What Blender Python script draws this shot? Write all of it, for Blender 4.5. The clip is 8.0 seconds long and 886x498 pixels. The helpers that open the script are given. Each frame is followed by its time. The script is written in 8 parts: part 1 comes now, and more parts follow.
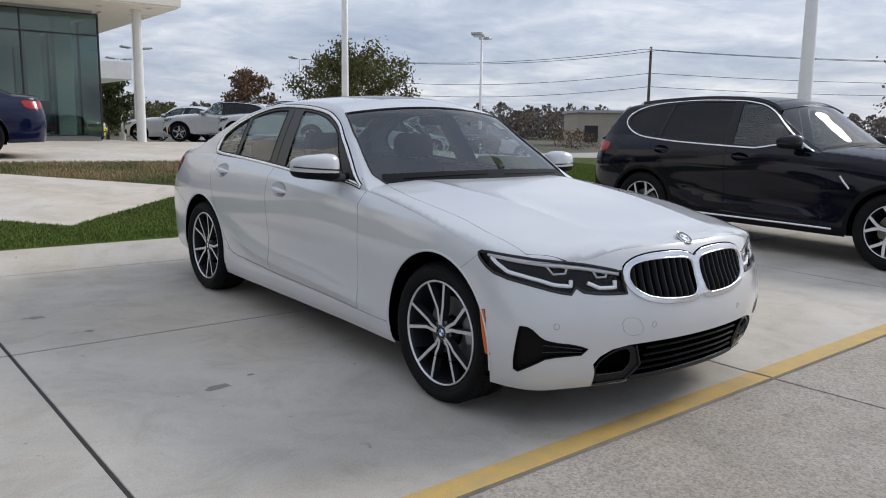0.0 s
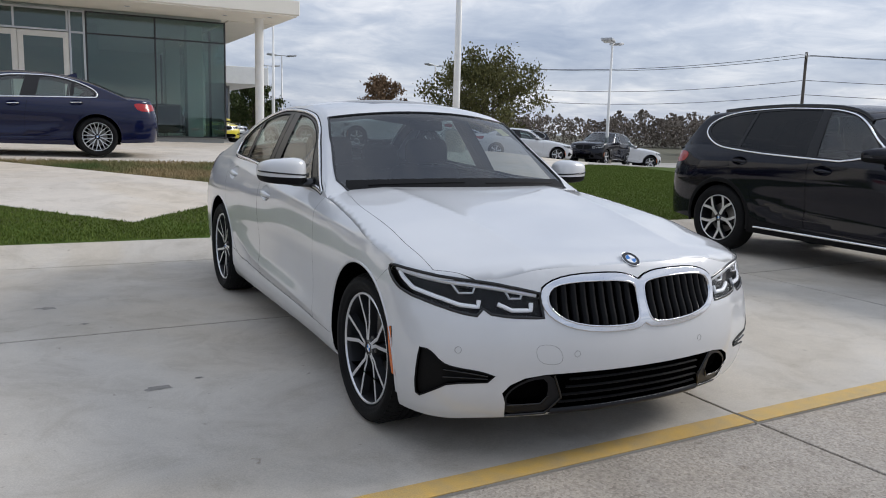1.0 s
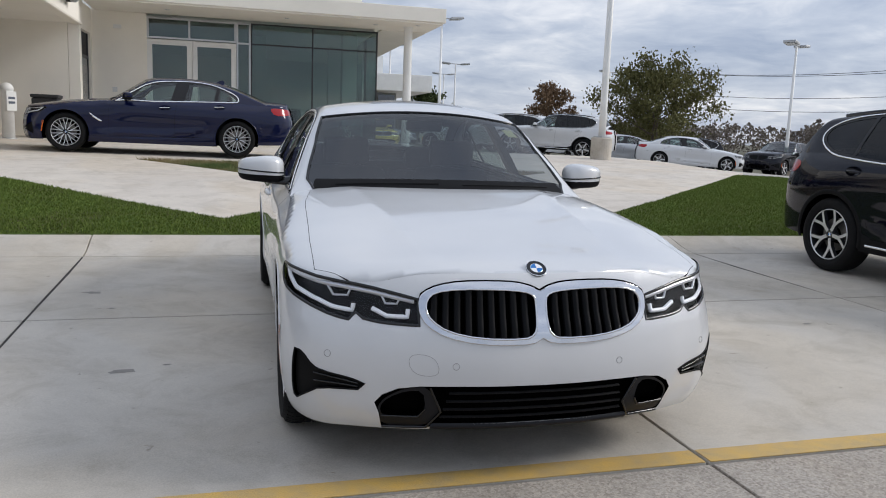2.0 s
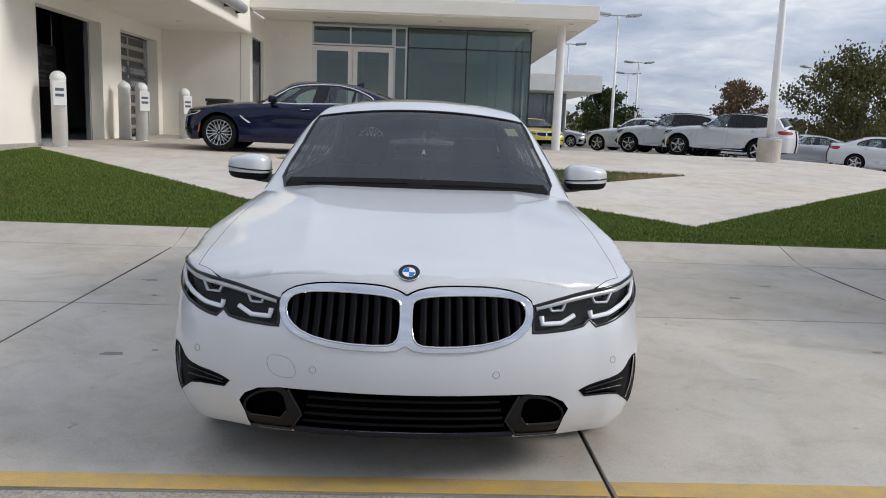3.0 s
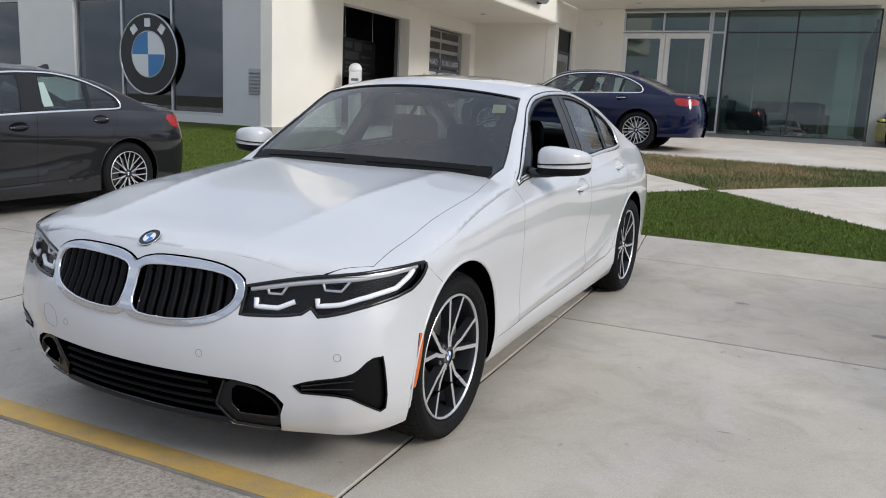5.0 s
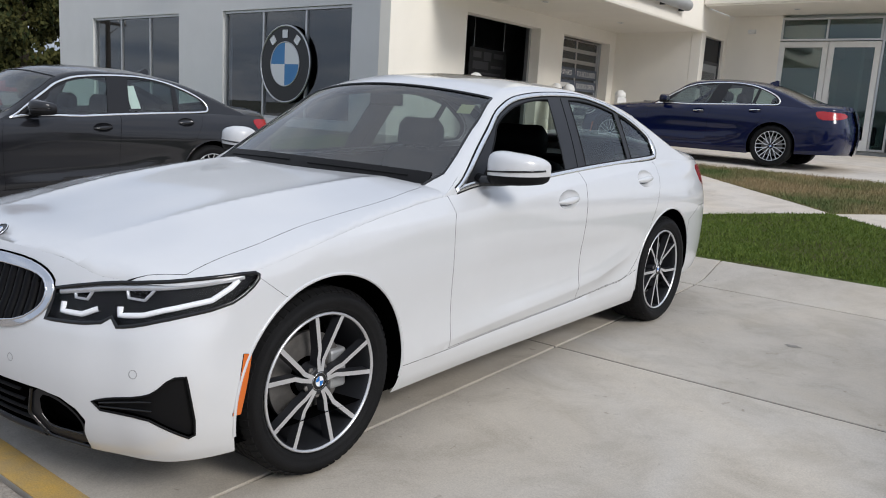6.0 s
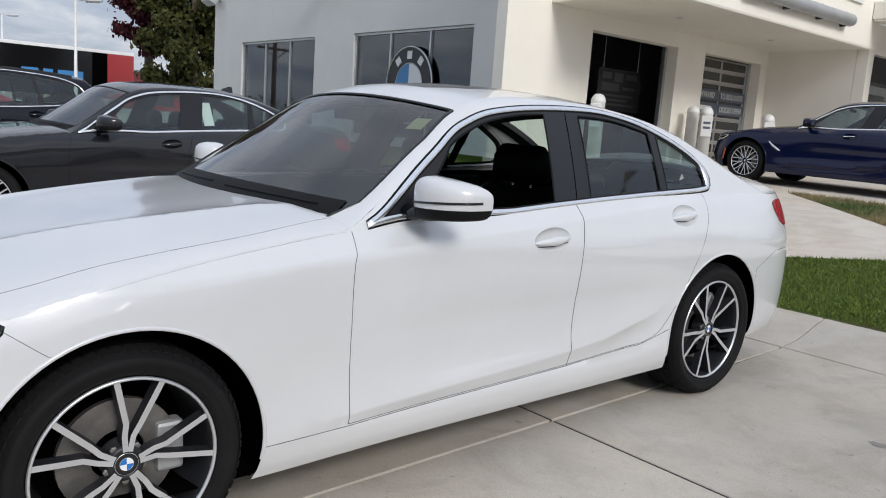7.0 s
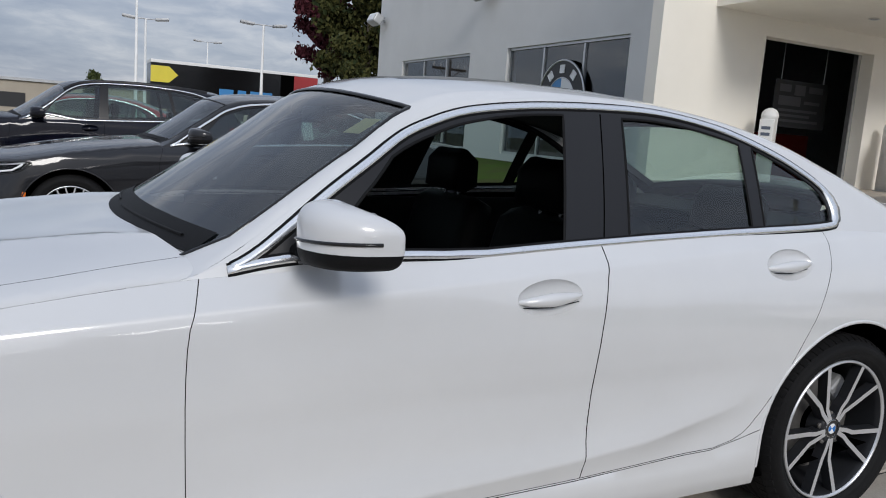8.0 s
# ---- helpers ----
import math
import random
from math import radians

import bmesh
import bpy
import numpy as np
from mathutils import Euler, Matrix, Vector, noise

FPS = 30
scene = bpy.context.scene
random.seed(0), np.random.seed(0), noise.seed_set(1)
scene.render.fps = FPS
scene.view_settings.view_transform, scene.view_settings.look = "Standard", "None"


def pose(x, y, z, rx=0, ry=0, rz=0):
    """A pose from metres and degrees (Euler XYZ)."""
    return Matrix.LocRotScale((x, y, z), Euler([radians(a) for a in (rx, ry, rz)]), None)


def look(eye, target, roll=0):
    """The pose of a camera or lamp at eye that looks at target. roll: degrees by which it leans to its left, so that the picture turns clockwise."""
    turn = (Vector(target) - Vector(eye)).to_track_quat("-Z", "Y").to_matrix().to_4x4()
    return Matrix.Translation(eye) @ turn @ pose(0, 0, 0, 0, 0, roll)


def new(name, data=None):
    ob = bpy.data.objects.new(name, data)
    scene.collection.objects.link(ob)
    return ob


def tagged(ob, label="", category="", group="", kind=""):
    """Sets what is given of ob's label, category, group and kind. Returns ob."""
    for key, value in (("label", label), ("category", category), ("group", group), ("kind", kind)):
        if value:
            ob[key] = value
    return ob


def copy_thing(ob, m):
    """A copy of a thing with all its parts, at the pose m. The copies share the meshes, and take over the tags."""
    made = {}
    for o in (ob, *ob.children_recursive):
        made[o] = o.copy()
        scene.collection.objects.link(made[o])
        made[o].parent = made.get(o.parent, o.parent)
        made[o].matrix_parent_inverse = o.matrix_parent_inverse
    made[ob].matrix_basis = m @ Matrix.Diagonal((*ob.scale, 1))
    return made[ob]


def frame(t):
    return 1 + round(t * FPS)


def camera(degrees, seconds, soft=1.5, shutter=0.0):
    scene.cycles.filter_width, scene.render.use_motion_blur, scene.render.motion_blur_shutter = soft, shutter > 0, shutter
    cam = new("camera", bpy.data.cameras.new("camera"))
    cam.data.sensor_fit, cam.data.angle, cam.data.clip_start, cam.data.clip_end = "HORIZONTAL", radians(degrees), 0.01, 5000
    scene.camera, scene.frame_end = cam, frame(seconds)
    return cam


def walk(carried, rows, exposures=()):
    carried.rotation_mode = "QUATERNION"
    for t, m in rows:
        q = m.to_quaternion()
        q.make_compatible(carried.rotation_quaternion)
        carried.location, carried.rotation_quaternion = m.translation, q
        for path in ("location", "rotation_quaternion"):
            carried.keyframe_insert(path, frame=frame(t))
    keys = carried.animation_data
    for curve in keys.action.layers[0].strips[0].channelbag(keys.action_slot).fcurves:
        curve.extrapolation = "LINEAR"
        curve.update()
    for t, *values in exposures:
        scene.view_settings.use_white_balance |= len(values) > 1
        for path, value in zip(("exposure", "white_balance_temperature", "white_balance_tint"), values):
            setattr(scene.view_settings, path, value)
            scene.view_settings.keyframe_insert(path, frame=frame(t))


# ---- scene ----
cam = camera(59.5, 8.0, soft=1.0)
PATH = [
    (0, (-3.064, -2.782, 1.284), (-1.835, -1.235, 0.976), 0.8),
    (0.5, (-2.655, -2.959, 1.291), (-1.552, -1.319, 0.986), 1.2),
    (1, (-2.172, -3.122, 1.299), (-1.236, -1.38, 1.0), 1.6),
    (1.5, (-1.645, -3.253, 1.307), (-0.912, -1.416, 1.012), 1.8),
    (1.7, (-1.423, -3.326, 1.292), (-0.776, -1.456, 0.997), 1.9),
    (2.8, (-0.153, -3.451, 1.291), (-0.018, -1.479, 0.989), 2.2),
    (3, (0.078, -3.442, 1.317), (0.116, -1.466, 1.009), 2.0),
    (3.5, (0.64, -3.348, 1.305), (0.441, -1.383, 0.99), 2.1),
    (4, (1.199, -3.252, 1.31), (0.763, -1.329, 0.98), 2.2),
    (4.5, (1.7, -2.987, 1.292), (1.037, -1.133, 0.947), 2.3),
    (4.7, (1.886, -2.868, 1.305), (1.139, -1.047, 0.952), 2.4),
    (5.8, (2.684, -1.987, 1.282), (1.529, -0.392, 0.929), 3.3),
    (6, (2.799, -1.783, 1.286), (1.577, -0.239, 0.938), 3.4),
    (6.5, (2.905, -1.237, 1.29), (1.531, 0.178, 0.959), 3.8),
    (7, (2.926, -0.655, 1.305), (1.412, 0.614, 0.991), 4.1),
    (7.5, (2.792, -0.095, 1.297), (1.147, 1.004, 1.0), 4.2),
    (8, (2.557, 0.431, 1.304), (0.792, 1.324, 1.007), 4.3),
]
walk(cam, [(t, look(eye, target, roll)) for t, eye, target, roll in PATH],
     exposures=[(0, 0.02, 6450, 11), (1.5, 0.03, 6450, 11), (3, 0.0, 6440, 11), (4.5, 0.05, 6420, 11), (6.5, 0.05, 6420, 11), (7.5, -0.07, 6400, 11), (8, -0.22, 6340, 11)])


# ---------------------------------------------------------------- daylight
def links_of(tree):
    nodes, links = tree.nodes, tree.links

    def add(kind, **values):
        n = nodes.new(kind)
        for key, value in values.items():
            if key in n.inputs:
                n.inputs[key].default_value = value
            elif key == "data_type":
                n.data_type = value
            elif key == "blend_type":
                n.blend_type = value
            elif key == "operation":
                n.operation = value
        return n
    return nodes, links, add


def ramp_of(node, stops):
    els = node.color_ramp.elements
    while len(els) < len(stops):
        els.new(0.5)
    for el, (p, c) in zip(els, stops):
        el.position = p
        el.color = (*c, 1) if len(c) == 3 else c


SUN_ELEVATION, SUN_AZIMUTH = 32.0, 98.0   # azimuth counted from +y towards +x
world = bpy.data.worlds.new("cloudy_sky")
scene.world = world
world.use_nodes = True
nodes, links, add = links_of(world.node_tree)
nodes.clear()
out = add("ShaderNodeOutputWorld")
bg = add("ShaderNodeBackground", Strength=1.05)
sky = add("ShaderNodeTexSky")
sky.sky_type, sky.sun_disc = "NISHITA", False
sky.sun_elevation, sky.sun_rotation = radians(SUN_ELEVATION), radians(SUN_AZIMUTH)
sky.air_density, sky.dust_density, sky.ozone_density = 1.0, 1.5, 1.0
dim = add("ShaderNodeMix", data_type="RGBA", blend_type="MULTIPLY")
dim.inputs[0].default_value = 1.0
dim.inputs[7].default_value = (0.085, 0.085, 0.085, 1)
co = add("ShaderNodeTexCoord")
# a cloud layer far overhead: the way looked along, flattened towards the horizon
sep = add("ShaderNodeSeparateXYZ")
up = add("ShaderNodeMath", operation="MAXIMUM")
up.inputs[1].default_value = 0.0
lift = add("ShaderNodeMath", operation="ADD")
lift.inputs[1].default_value = 0.16
dx = add("ShaderNodeMath", operation="DIVIDE")
dy = add("ShaderNodeMath", operation="DIVIDE")
flat = add("ShaderNodeCombineXYZ")
big = add("ShaderNodeTexNoise", Scale=1.15, Detail=7.0, Roughness=0.55, Distortion=0.35)
fine = add("ShaderNodeTexNoise", Scale=4.2, Detail=6.0, Roughness=0.6, Distortion=0.6)
both = add("ShaderNodeMix", data_type="FLOAT")
both.inputs[0].default_value = 0.29
tone = add("ShaderNodeValToRGB")
ramp_of(tone, [(0.34, (0.36, 0.43, 0.57)), (0.50, (0.55, 0.61, 0.72)), (0.67, (0.90, 0.92, 0.96))])
# the cloud is brighter overhead and on the sun's side
face = add("ShaderNodeVectorMath", operation="DOT_PRODUCT")
face.inputs[1].default_value = (0.48 * math.sin(radians(SUN_AZIMUTH - 30)), 0.48 * math.cos(radians(SUN_AZIMUTH - 30)), 2.0)
glow = add("ShaderNodeMapRange")
glow.inputs["From Min"].default_value, glow.inputs["From Max"].default_value = -1.0, 2.0
glow.inputs["To Min"].default_value, glow.inputs["To Max"].default_value = 0.66, 1.28
lit = add("ShaderNodeMix", data_type="RGBA", blend_type="MULTIPLY")
lit.inputs[0].default_value = 1.0
mixed = add("ShaderNodeMix", data_type="RGBA")
mixed.inputs[0].default_value = 0.86
links.new(co.outputs["Generated"], sep.inputs[0])
links.new(sep.outputs["Z"], up.inputs[0])
links.new(up.outputs[0], lift.inputs[0])
links.new(sep.outputs["X"], dx.inputs[0])
links.new(sep.outputs["Y"], dy.inputs[0])
links.new(lift.outputs[0], dx.inputs[1])
links.new(lift.outputs[0], dy.inputs[1])
links.new(dx.outputs[0], flat.inputs[0])
links.new(dy.outputs[0], flat.inputs[1])
links.new(flat.outputs[0], big.inputs["Vector"])
links.new(flat.outputs[0], fine.inputs["Vector"])
links.new(big.outputs[0], both.inputs[2])
links.new(fine.outputs[0], both.inputs[3])
links.new(both.outputs[0], tone.inputs[0])
links.new(sky.outputs[0], dim.inputs[6])
links.new(dim.outputs[2], mixed.inputs[6])
links.new(co.outputs["Generated"], face.inputs[0])
links.new(face.outputs["Value"], glow.inputs[0])
links.new(tone.outputs[0], lit.inputs[6])
links.new(glow.outputs[0], lit.inputs[7])
links.new(lit.outputs[2], mixed.inputs[7])
links.new(mixed.outputs[2], bg.inputs[0])
links.new(bg.outputs[0], out.inputs[0])

sun = new("sun", bpy.data.lights.new("sun", "SUN"))
sun.data.energy, sun.data.angle, sun.data.color = 1.88, radians(18), (1.0, 0.965, 0.91)
az, el = radians(SUN_AZIMUTH), radians(SUN_ELEVATION)
sun.matrix_world = look((math.sin(az) * math.cos(el) * 50, math.cos(az) * math.cos(el) * 50, math.sin(el) * 50), (0, 0, 0))
scene.view_settings.exposure = 0.0


# ---------------------------------------------------------------- materials
def material(name, color, rough=0.5, metal=0.0, vary=0.0, scale=3.0, grain=0.0, grain_scale=120.0, bump=0.0, bump_scale=200.0,
             coat=0.0, specular=0.5, piece=0.0, second=None, amount=0.5):
    """Principled surface with colour variation at two scales, fine relief and, for pieces, a shift per object."""
    m = bpy.data.materials.new(name)
    m.use_nodes = True
    nodes, links, add = links_of(m.node_tree)
    b = nodes["Principled BSDF"]
    b.inputs["Base Color"].default_value = (*color, 1)
    b.inputs["Roughness"].default_value = rough
    b.inputs["Metallic"].default_value = metal
    b.inputs["Specular IOR Level"].default_value = specular
    b.inputs["Coat Weight"].default_value = coat
    b.inputs["Coat Roughness"].default_value = 0.03
    co = add("ShaderNodeTexCoord")
    last = None
    if vary or second:
        n = add("ShaderNodeTexNoise", Scale=scale, Detail=8.0, Roughness=0.62)
        links.new(co.outputs["Object"], n.inputs["Vector"])
        r = add("ShaderNodeValToRGB")
        other = second or tuple(c * (1 - vary) for c in color)
        ramp_of(r, [(0.5 - 0.28 * amount, other), (0.5 + 0.28 * amount, color if second else tuple(min(1, c * (1 + vary)) for c in color))])
        links.new(n.outputs[0], r.inputs[0])
        last = r.outputs[0]
    if grain:
        n = add("ShaderNodeTexNoise", Scale=grain_scale, Detail=3.0, Roughness=0.7)
        links.new(co.outputs["Object"], n.inputs["Vector"])
        r = add("ShaderNodeValToRGB")
        ramp_of(r, [(0.3, (1 - grain,) * 3), (0.7, (1 + grain,) * 3)])
        x = add("ShaderNodeMix", data_type="RGBA", blend_type="MULTIPLY")
        x.inputs[0].default_value = 1.0
        x.inputs[6].default_value = (*color, 1)
        links.new(n.outputs[0], r.inputs[0])
        if last:
            links.new(last, x.inputs[6])
        links.new(r.outputs[0], x.inputs[7])
        last = x.outputs[2]
    if piece:
        o = add("ShaderNodeObjectInfo")
        h = add("ShaderNodeMapRange")
        h.inputs["To Min"].default_value, h.inputs["To Max"].default_value = 1 - piece, 1 + piece
        x = add("ShaderNodeMix", data_type="RGBA", blend_type="MULTIPLY")
        x.inputs[0].default_value = 1.0
        x.inputs[6].default_value = (*color, 1)
        links.new(o.outputs["Random"], h.inputs[0])
        if last:
            links.new(last, x.inputs[6])
        links.new(h.outputs[0], x.inputs[7])
        last = x.outputs[2]
    if last:
        links.new(last, b.inputs["Base Color"])
    if bump:
        n = add("ShaderNodeTexNoise", Scale=bump_scale, Detail=4.0, Roughness=0.65)
        links.new(co.outputs["Object"], n.inputs["Vector"])
        u = add("ShaderNodeBump", Strength=bump, Distance=0.01)
        links.new(n.outputs[0], u.inputs["Height"])
        links.new(u.outputs[0], b.inputs["Normal"])
    return m


def glass_material(name, tint, gloss=1.0, rough=0.0, ior=1.75):
    """A thin pane: tinted see-through with a mirror sheen that grows at grazing angles."""
    m = bpy.data.materials.new(name)
    m.use_nodes = True
    nodes, links, add = links_of(m.node_tree)
    nodes.clear()
    o = add("ShaderNodeOutputMaterial")
    t = add("ShaderNodeBsdfTransparent", Color=(*tint, 1))
    g = add("ShaderNodeBsdfGlossy", Roughness=rough, Color=(gloss, gloss, gloss, 1))
    # the sheen's share by Schlick's rule, alike from both sides of the pane
    w = add("ShaderNodeLayerWeight", Blend=0.5)
    p = add("ShaderNodeMath", operation="POWER")
    p.inputs[1].default_value = 5.0
    f = add("ShaderNodeMapRange")
    f.inputs["To Min"].default_value = ((ior - 1) / (ior + 1)) ** 2
    x = add("ShaderNodeMixShader")
    links.new(w.outputs["Facing"], p.inputs[0])
    links.new(p.outputs[0], f.inputs[0])
    links.new(f.outputs[0], x.inputs[0])
    links.new(t.outputs[0], x.inputs[1])
    links.new(g.outputs[0], x.inputs[2])
    links.new(x.outputs[0], o.inputs[0])
    return m


def paint_material(name, color, flake=0.25, rough=0.32, coat=1.0, metal=0.0, specular=0.5, coat_ior=1.5):
    """Car paint: a pearl or metallic base with tiny flakes under a clear coat, with a faint film of dust."""
    m = material(name, color, rough=rough, metal=metal, vary=0.03, scale=1.3, coat=coat, specular=specular)
    nodes, links, add = links_of(m.node_tree)
    b = nodes["Principled BSDF"]
    b.inputs["Coat IOR"].default_value = coat_ior
    co = add("ShaderNodeTexCoord")
    v = add("ShaderNodeTexVoronoi", Scale=900.0)
    links.new(co.outputs["Object"], v.inputs["Vector"])
    u = add("ShaderNodeBump", Strength=flake * 0.12, Distance=0.001)
    links.new(v.outputs["Distance"], u.inputs["Height"])
    links.new(u.outputs[0], b.inputs["Normal"])
    n = add("ShaderNodeTexNoise", Scale=2.2, Detail=5.0)
    links.new(co.outputs["Object"], n.inputs["Vector"])
    r = add("ShaderNodeMapRange")
    r.inputs["To Min"].default_value, r.inputs["To Max"].default_value = 0.02, 0.09
    links.new(n.outputs[0], r.inputs[0])
    links.new(r.outputs[0], b.inputs["Coat Roughness"])
    return m


def concrete_material(name, light, dark, grain, blotch=0.55, aggregate=0.0, piece=0.04):
    """Cast concrete: wide blotches and tyre grime over fine sand grain, with pebbles where the skin has worn off."""
    m = material(name, light, rough=0.82, second=dark, amount=blotch, scale=0.55, grain=grain, grain_scale=140, bump=0.25,
                 bump_scale=260, piece=piece, specular=0.3)
    nodes, links, add = links_of(m.node_tree)
    b = nodes["Principled BSDF"]
    last = b.inputs["Base Color"].links[0].from_socket
    co = add("ShaderNodeTexCoord")
    n = add("ShaderNodeTexNoise", Scale=2.6, Detail=9.0, Roughness=0.7, Distortion=0.6)
    links.new(co.outputs["Object"], n.inputs["Vector"])
    r = add("ShaderNodeValToRGB")
    ramp_of(r, [(0.36, (0.86, 0.85, 0.83)), (0.52, (1.0, 1.0, 1.0)), (0.72, (1.06, 1.06, 1.05))])
    links.new(n.outputs[0], r.inputs[0])
    x = add("ShaderNodeMix", data_type="RGBA", blend_type="MULTIPLY")
    x.inputs[0].default_value = 1.0
    links.new(last, x.inputs[6])
    links.new(r.outputs[0], x.inputs[7])
    last = x.outputs[2]
    # rusty brown runs, and small dark spots of oil and gum
    for size, detail_, stops in ((0.42, 6.0, [(0.40, (1.0, 0.965, 0.91)), (0.56, (1.02, 1.02, 1.02))]), (14.0, 2.0, [(0.24, (0.70, 0.68, 0.66)), (0.30, (1.0, 1.0, 1.0))])):
        n = add("ShaderNodeTexNoise", Scale=size, Detail=detail_, Roughness=0.6, Distortion=0.8)
        links.new(co.outputs["Object"], n.inputs["Vector"])
        r = add("ShaderNodeValToRGB")
        ramp_of(r, stops)
        links.new(n.outputs[0], r.inputs[0])
        x = add("ShaderNodeMix", data_type="RGBA", blend_type="MULTIPLY")
        x.inputs[0].default_value = 1.0
        links.new(last, x.inputs[6])
        links.new(r.outputs[0], x.inputs[7])
        last = x.outputs[2]
    if aggregate:
        v = add("ShaderNodeTexVoronoi", Scale=95.0)
        links.new(co.outputs["Object"], v.inputs["Vector"])
        r = add("ShaderNodeValToRGB")
        ramp_of(r, [(0.0, (0.62, 0.58, 0.54)), (0.45, (1.0, 0.99, 0.97)), (1.0, (1.32, 1.28, 1.22))])
        links.new(v.outputs["Color"], r.inputs[0])
        x = add("ShaderNodeMix", data_type="RGBA", blend_type="MULTIPLY")
        x.inputs[0].default_value = aggregate
        links.new(last, x.inputs[6])
        links.new(r.outputs[0], x.inputs[7])
        last = x.outputs[2]
    links.new(last, b.inputs["Base Color"])
    return m


CONCRETE = concrete_material("slab_concrete", (0.555, 0.518, 0.462), (0.44, 0.41, 0.365), 0.12, 0.48)
APRON = concrete_material("apron_concrete", (0.66, 0.605, 0.53), (0.57, 0.52, 0.46), 0.08)
AISLE = concrete_material("aisle_concrete", (0.40, 0.365, 0.325), (0.31, 0.285, 0.255), 0.22, aggregate=0.85)
JOINT = material("joint_filler", (0.035, 0.032, 0.03), rough=0.9)
YELLOW = material("yellow_line_paint", (0.64, 0.405, 0.10), rough=0.7, second=(0.45, 0.33, 0.16), amount=0.75, scale=9, grain=0.2, grain_scale=180, bump=0.2)
GRASS_SOIL = material("turf_base", (0.070, 0.118, 0.018), specular=0.1, rough=0.95, second=(0.075, 0.07, 0.03), scale=1.4, grain=0.45, grain_scale=90, bump=0.8, bump_scale=90)
DRY_SOIL = material("dry_turf_base", (0.24, 0.18, 0.095), specular=0.1, rough=0.95, second=(0.09, 0.095, 0.035), scale=1.1, grain=0.4, grain_scale=90, bump=0.8, bump_scale=90)
ASPHALT = material("lot_concrete", (0.38, 0.355, 0.32), rough=0.9, vary=0.15, scale=0.3, grain=0.2, grain_scale=60)
FAR_LAND = material("far_land", (0.10, 0.095, 0.06), rough=1.0, vary=0.3, scale=0.02)
STUCCO = material("cream_stucco", (0.87, 0.83, 0.745), rough=0.85, vary=0.03, scale=0.7, grain=0.04, grain_scale=60, bump=0.12, bump_scale=220)
STUCCO_GREY = material("pale_grey_stucco", (0.70, 0.70, 0.69), rough=0.85, vary=0.035, scale=0.6, grain=0.03, grain_scale=60, bump=0.12, bump_scale=220)
SOFFIT = material("soffit_plaster", (0.84, 0.80, 0.72), rough=0.8, vary=0.03, scale=0.8)
STONE = material("plinth_stone", (0.42, 0.39, 0.34), rough=0.8, vary=0.1, scale=4, grain=0.1, bump=0.2)
ALU = material("brushed_aluminium", (0.56, 0.57, 0.58), rough=0.38, metal=0.9, vary=0.04)
DARK_FRAME = material("dark_frame", (0.03, 0.032, 0.035), rough=0.4)
WHITE_METAL = material("white_painted_metal", (0.78, 0.78, 0.76), rough=0.45, vary=0.04, scale=3)
GALV = material("galvanised_steel", (0.45, 0.46, 0.47), rough=0.5, metal=0.5, vary=0.08, scale=2)
SHOP_GLASS = glass_material("shop_window_glass", (0.52, 0.63, 0.61))
DARK_GLASS = glass_material("dark_window_glass", (0.36, 0.42, 0.48), ior=2.0)
# near-black of chairs and bin; on the bay wall it paints missing light
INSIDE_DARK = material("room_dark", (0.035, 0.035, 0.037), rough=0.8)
INSIDE_GREY = material("room_grey", (0.30, 0.31, 0.31), rough=0.8, vary=0.05)
SCOOP = material("dark_grey_scoop_plastic", (0.009, 0.0095, 0.012), rough=0.35, specular=0.25, grain=0.1, grain_scale=300)
INSIDE_WHITE = material("room_white", (0.72, 0.73, 0.70), rough=0.7, vary=0.04)


# ---------------------------------------------------------------- mesh helpers
def mesh_object(name, bm, mat, smooth=False):
    me = bpy.data.meshes.new(name)
    bm.to_mesh(me)
    bm.free()
    for m in (mat if isinstance(mat, (list, tuple)) else [mat]):
        me.materials.append(m)
    if smooth:
        for p in me.polygons:
            p.use_smooth = True
    return new(name, me)


def part(name, bm, mat, parent, label="", smooth=False):
    ob = mesh_object(name, bm, mat, smooth)
    ob.parent = parent
    if label:
        ob["label"] = label
    return ob


def thing(name, m, label, category, group="", kind=""):
    ob = new(name)
    ob.matrix_world = m
    ob.empty_display_size = 0.2
    return tagged(ob, label, category, group, kind)


def structure(name, bm, mat, label, category, smooth=False):
    return tagged(mesh_object(name, bm, mat, smooth), label, category, kind="structure")


def add_box(bm, x0, y0, z0, x1, y1, z1, bevel=0.0, m=None):
    vs = [bm.verts.new(c) for c in ((x0, y0, z0), (x1, y0, z0), (x1, y1, z0), (x0, y1, z0), (x0, y0, z1), (x1, y0, z1), (x1, y1, z1), (x0, y1, z1))]
    fs = [bm.faces.new([vs[i] for i in q]) for q in ((3, 2, 1, 0), (4, 5, 6, 7), (0, 1, 5, 4), (1, 2, 6, 5), (2, 3, 7, 6), (3, 0, 4, 7))]
    if bevel:
        es = list({e for f in fs for e in f.edges})
        r = bmesh.ops.bevel(bm, geom=es, offset=bevel, segments=2, profile=0.5, affect="EDGES")
        vs = list({v for f in r["faces"] for v in f.verts} | {v for v in vs if v.is_valid})
    if m is not None:
        bmesh.ops.transform(bm, matrix=m, verts=[v for v in vs if v.is_valid])
    return bm


def box_mesh(*a, **k):
    return add_box(bmesh.new(), *a, **k)


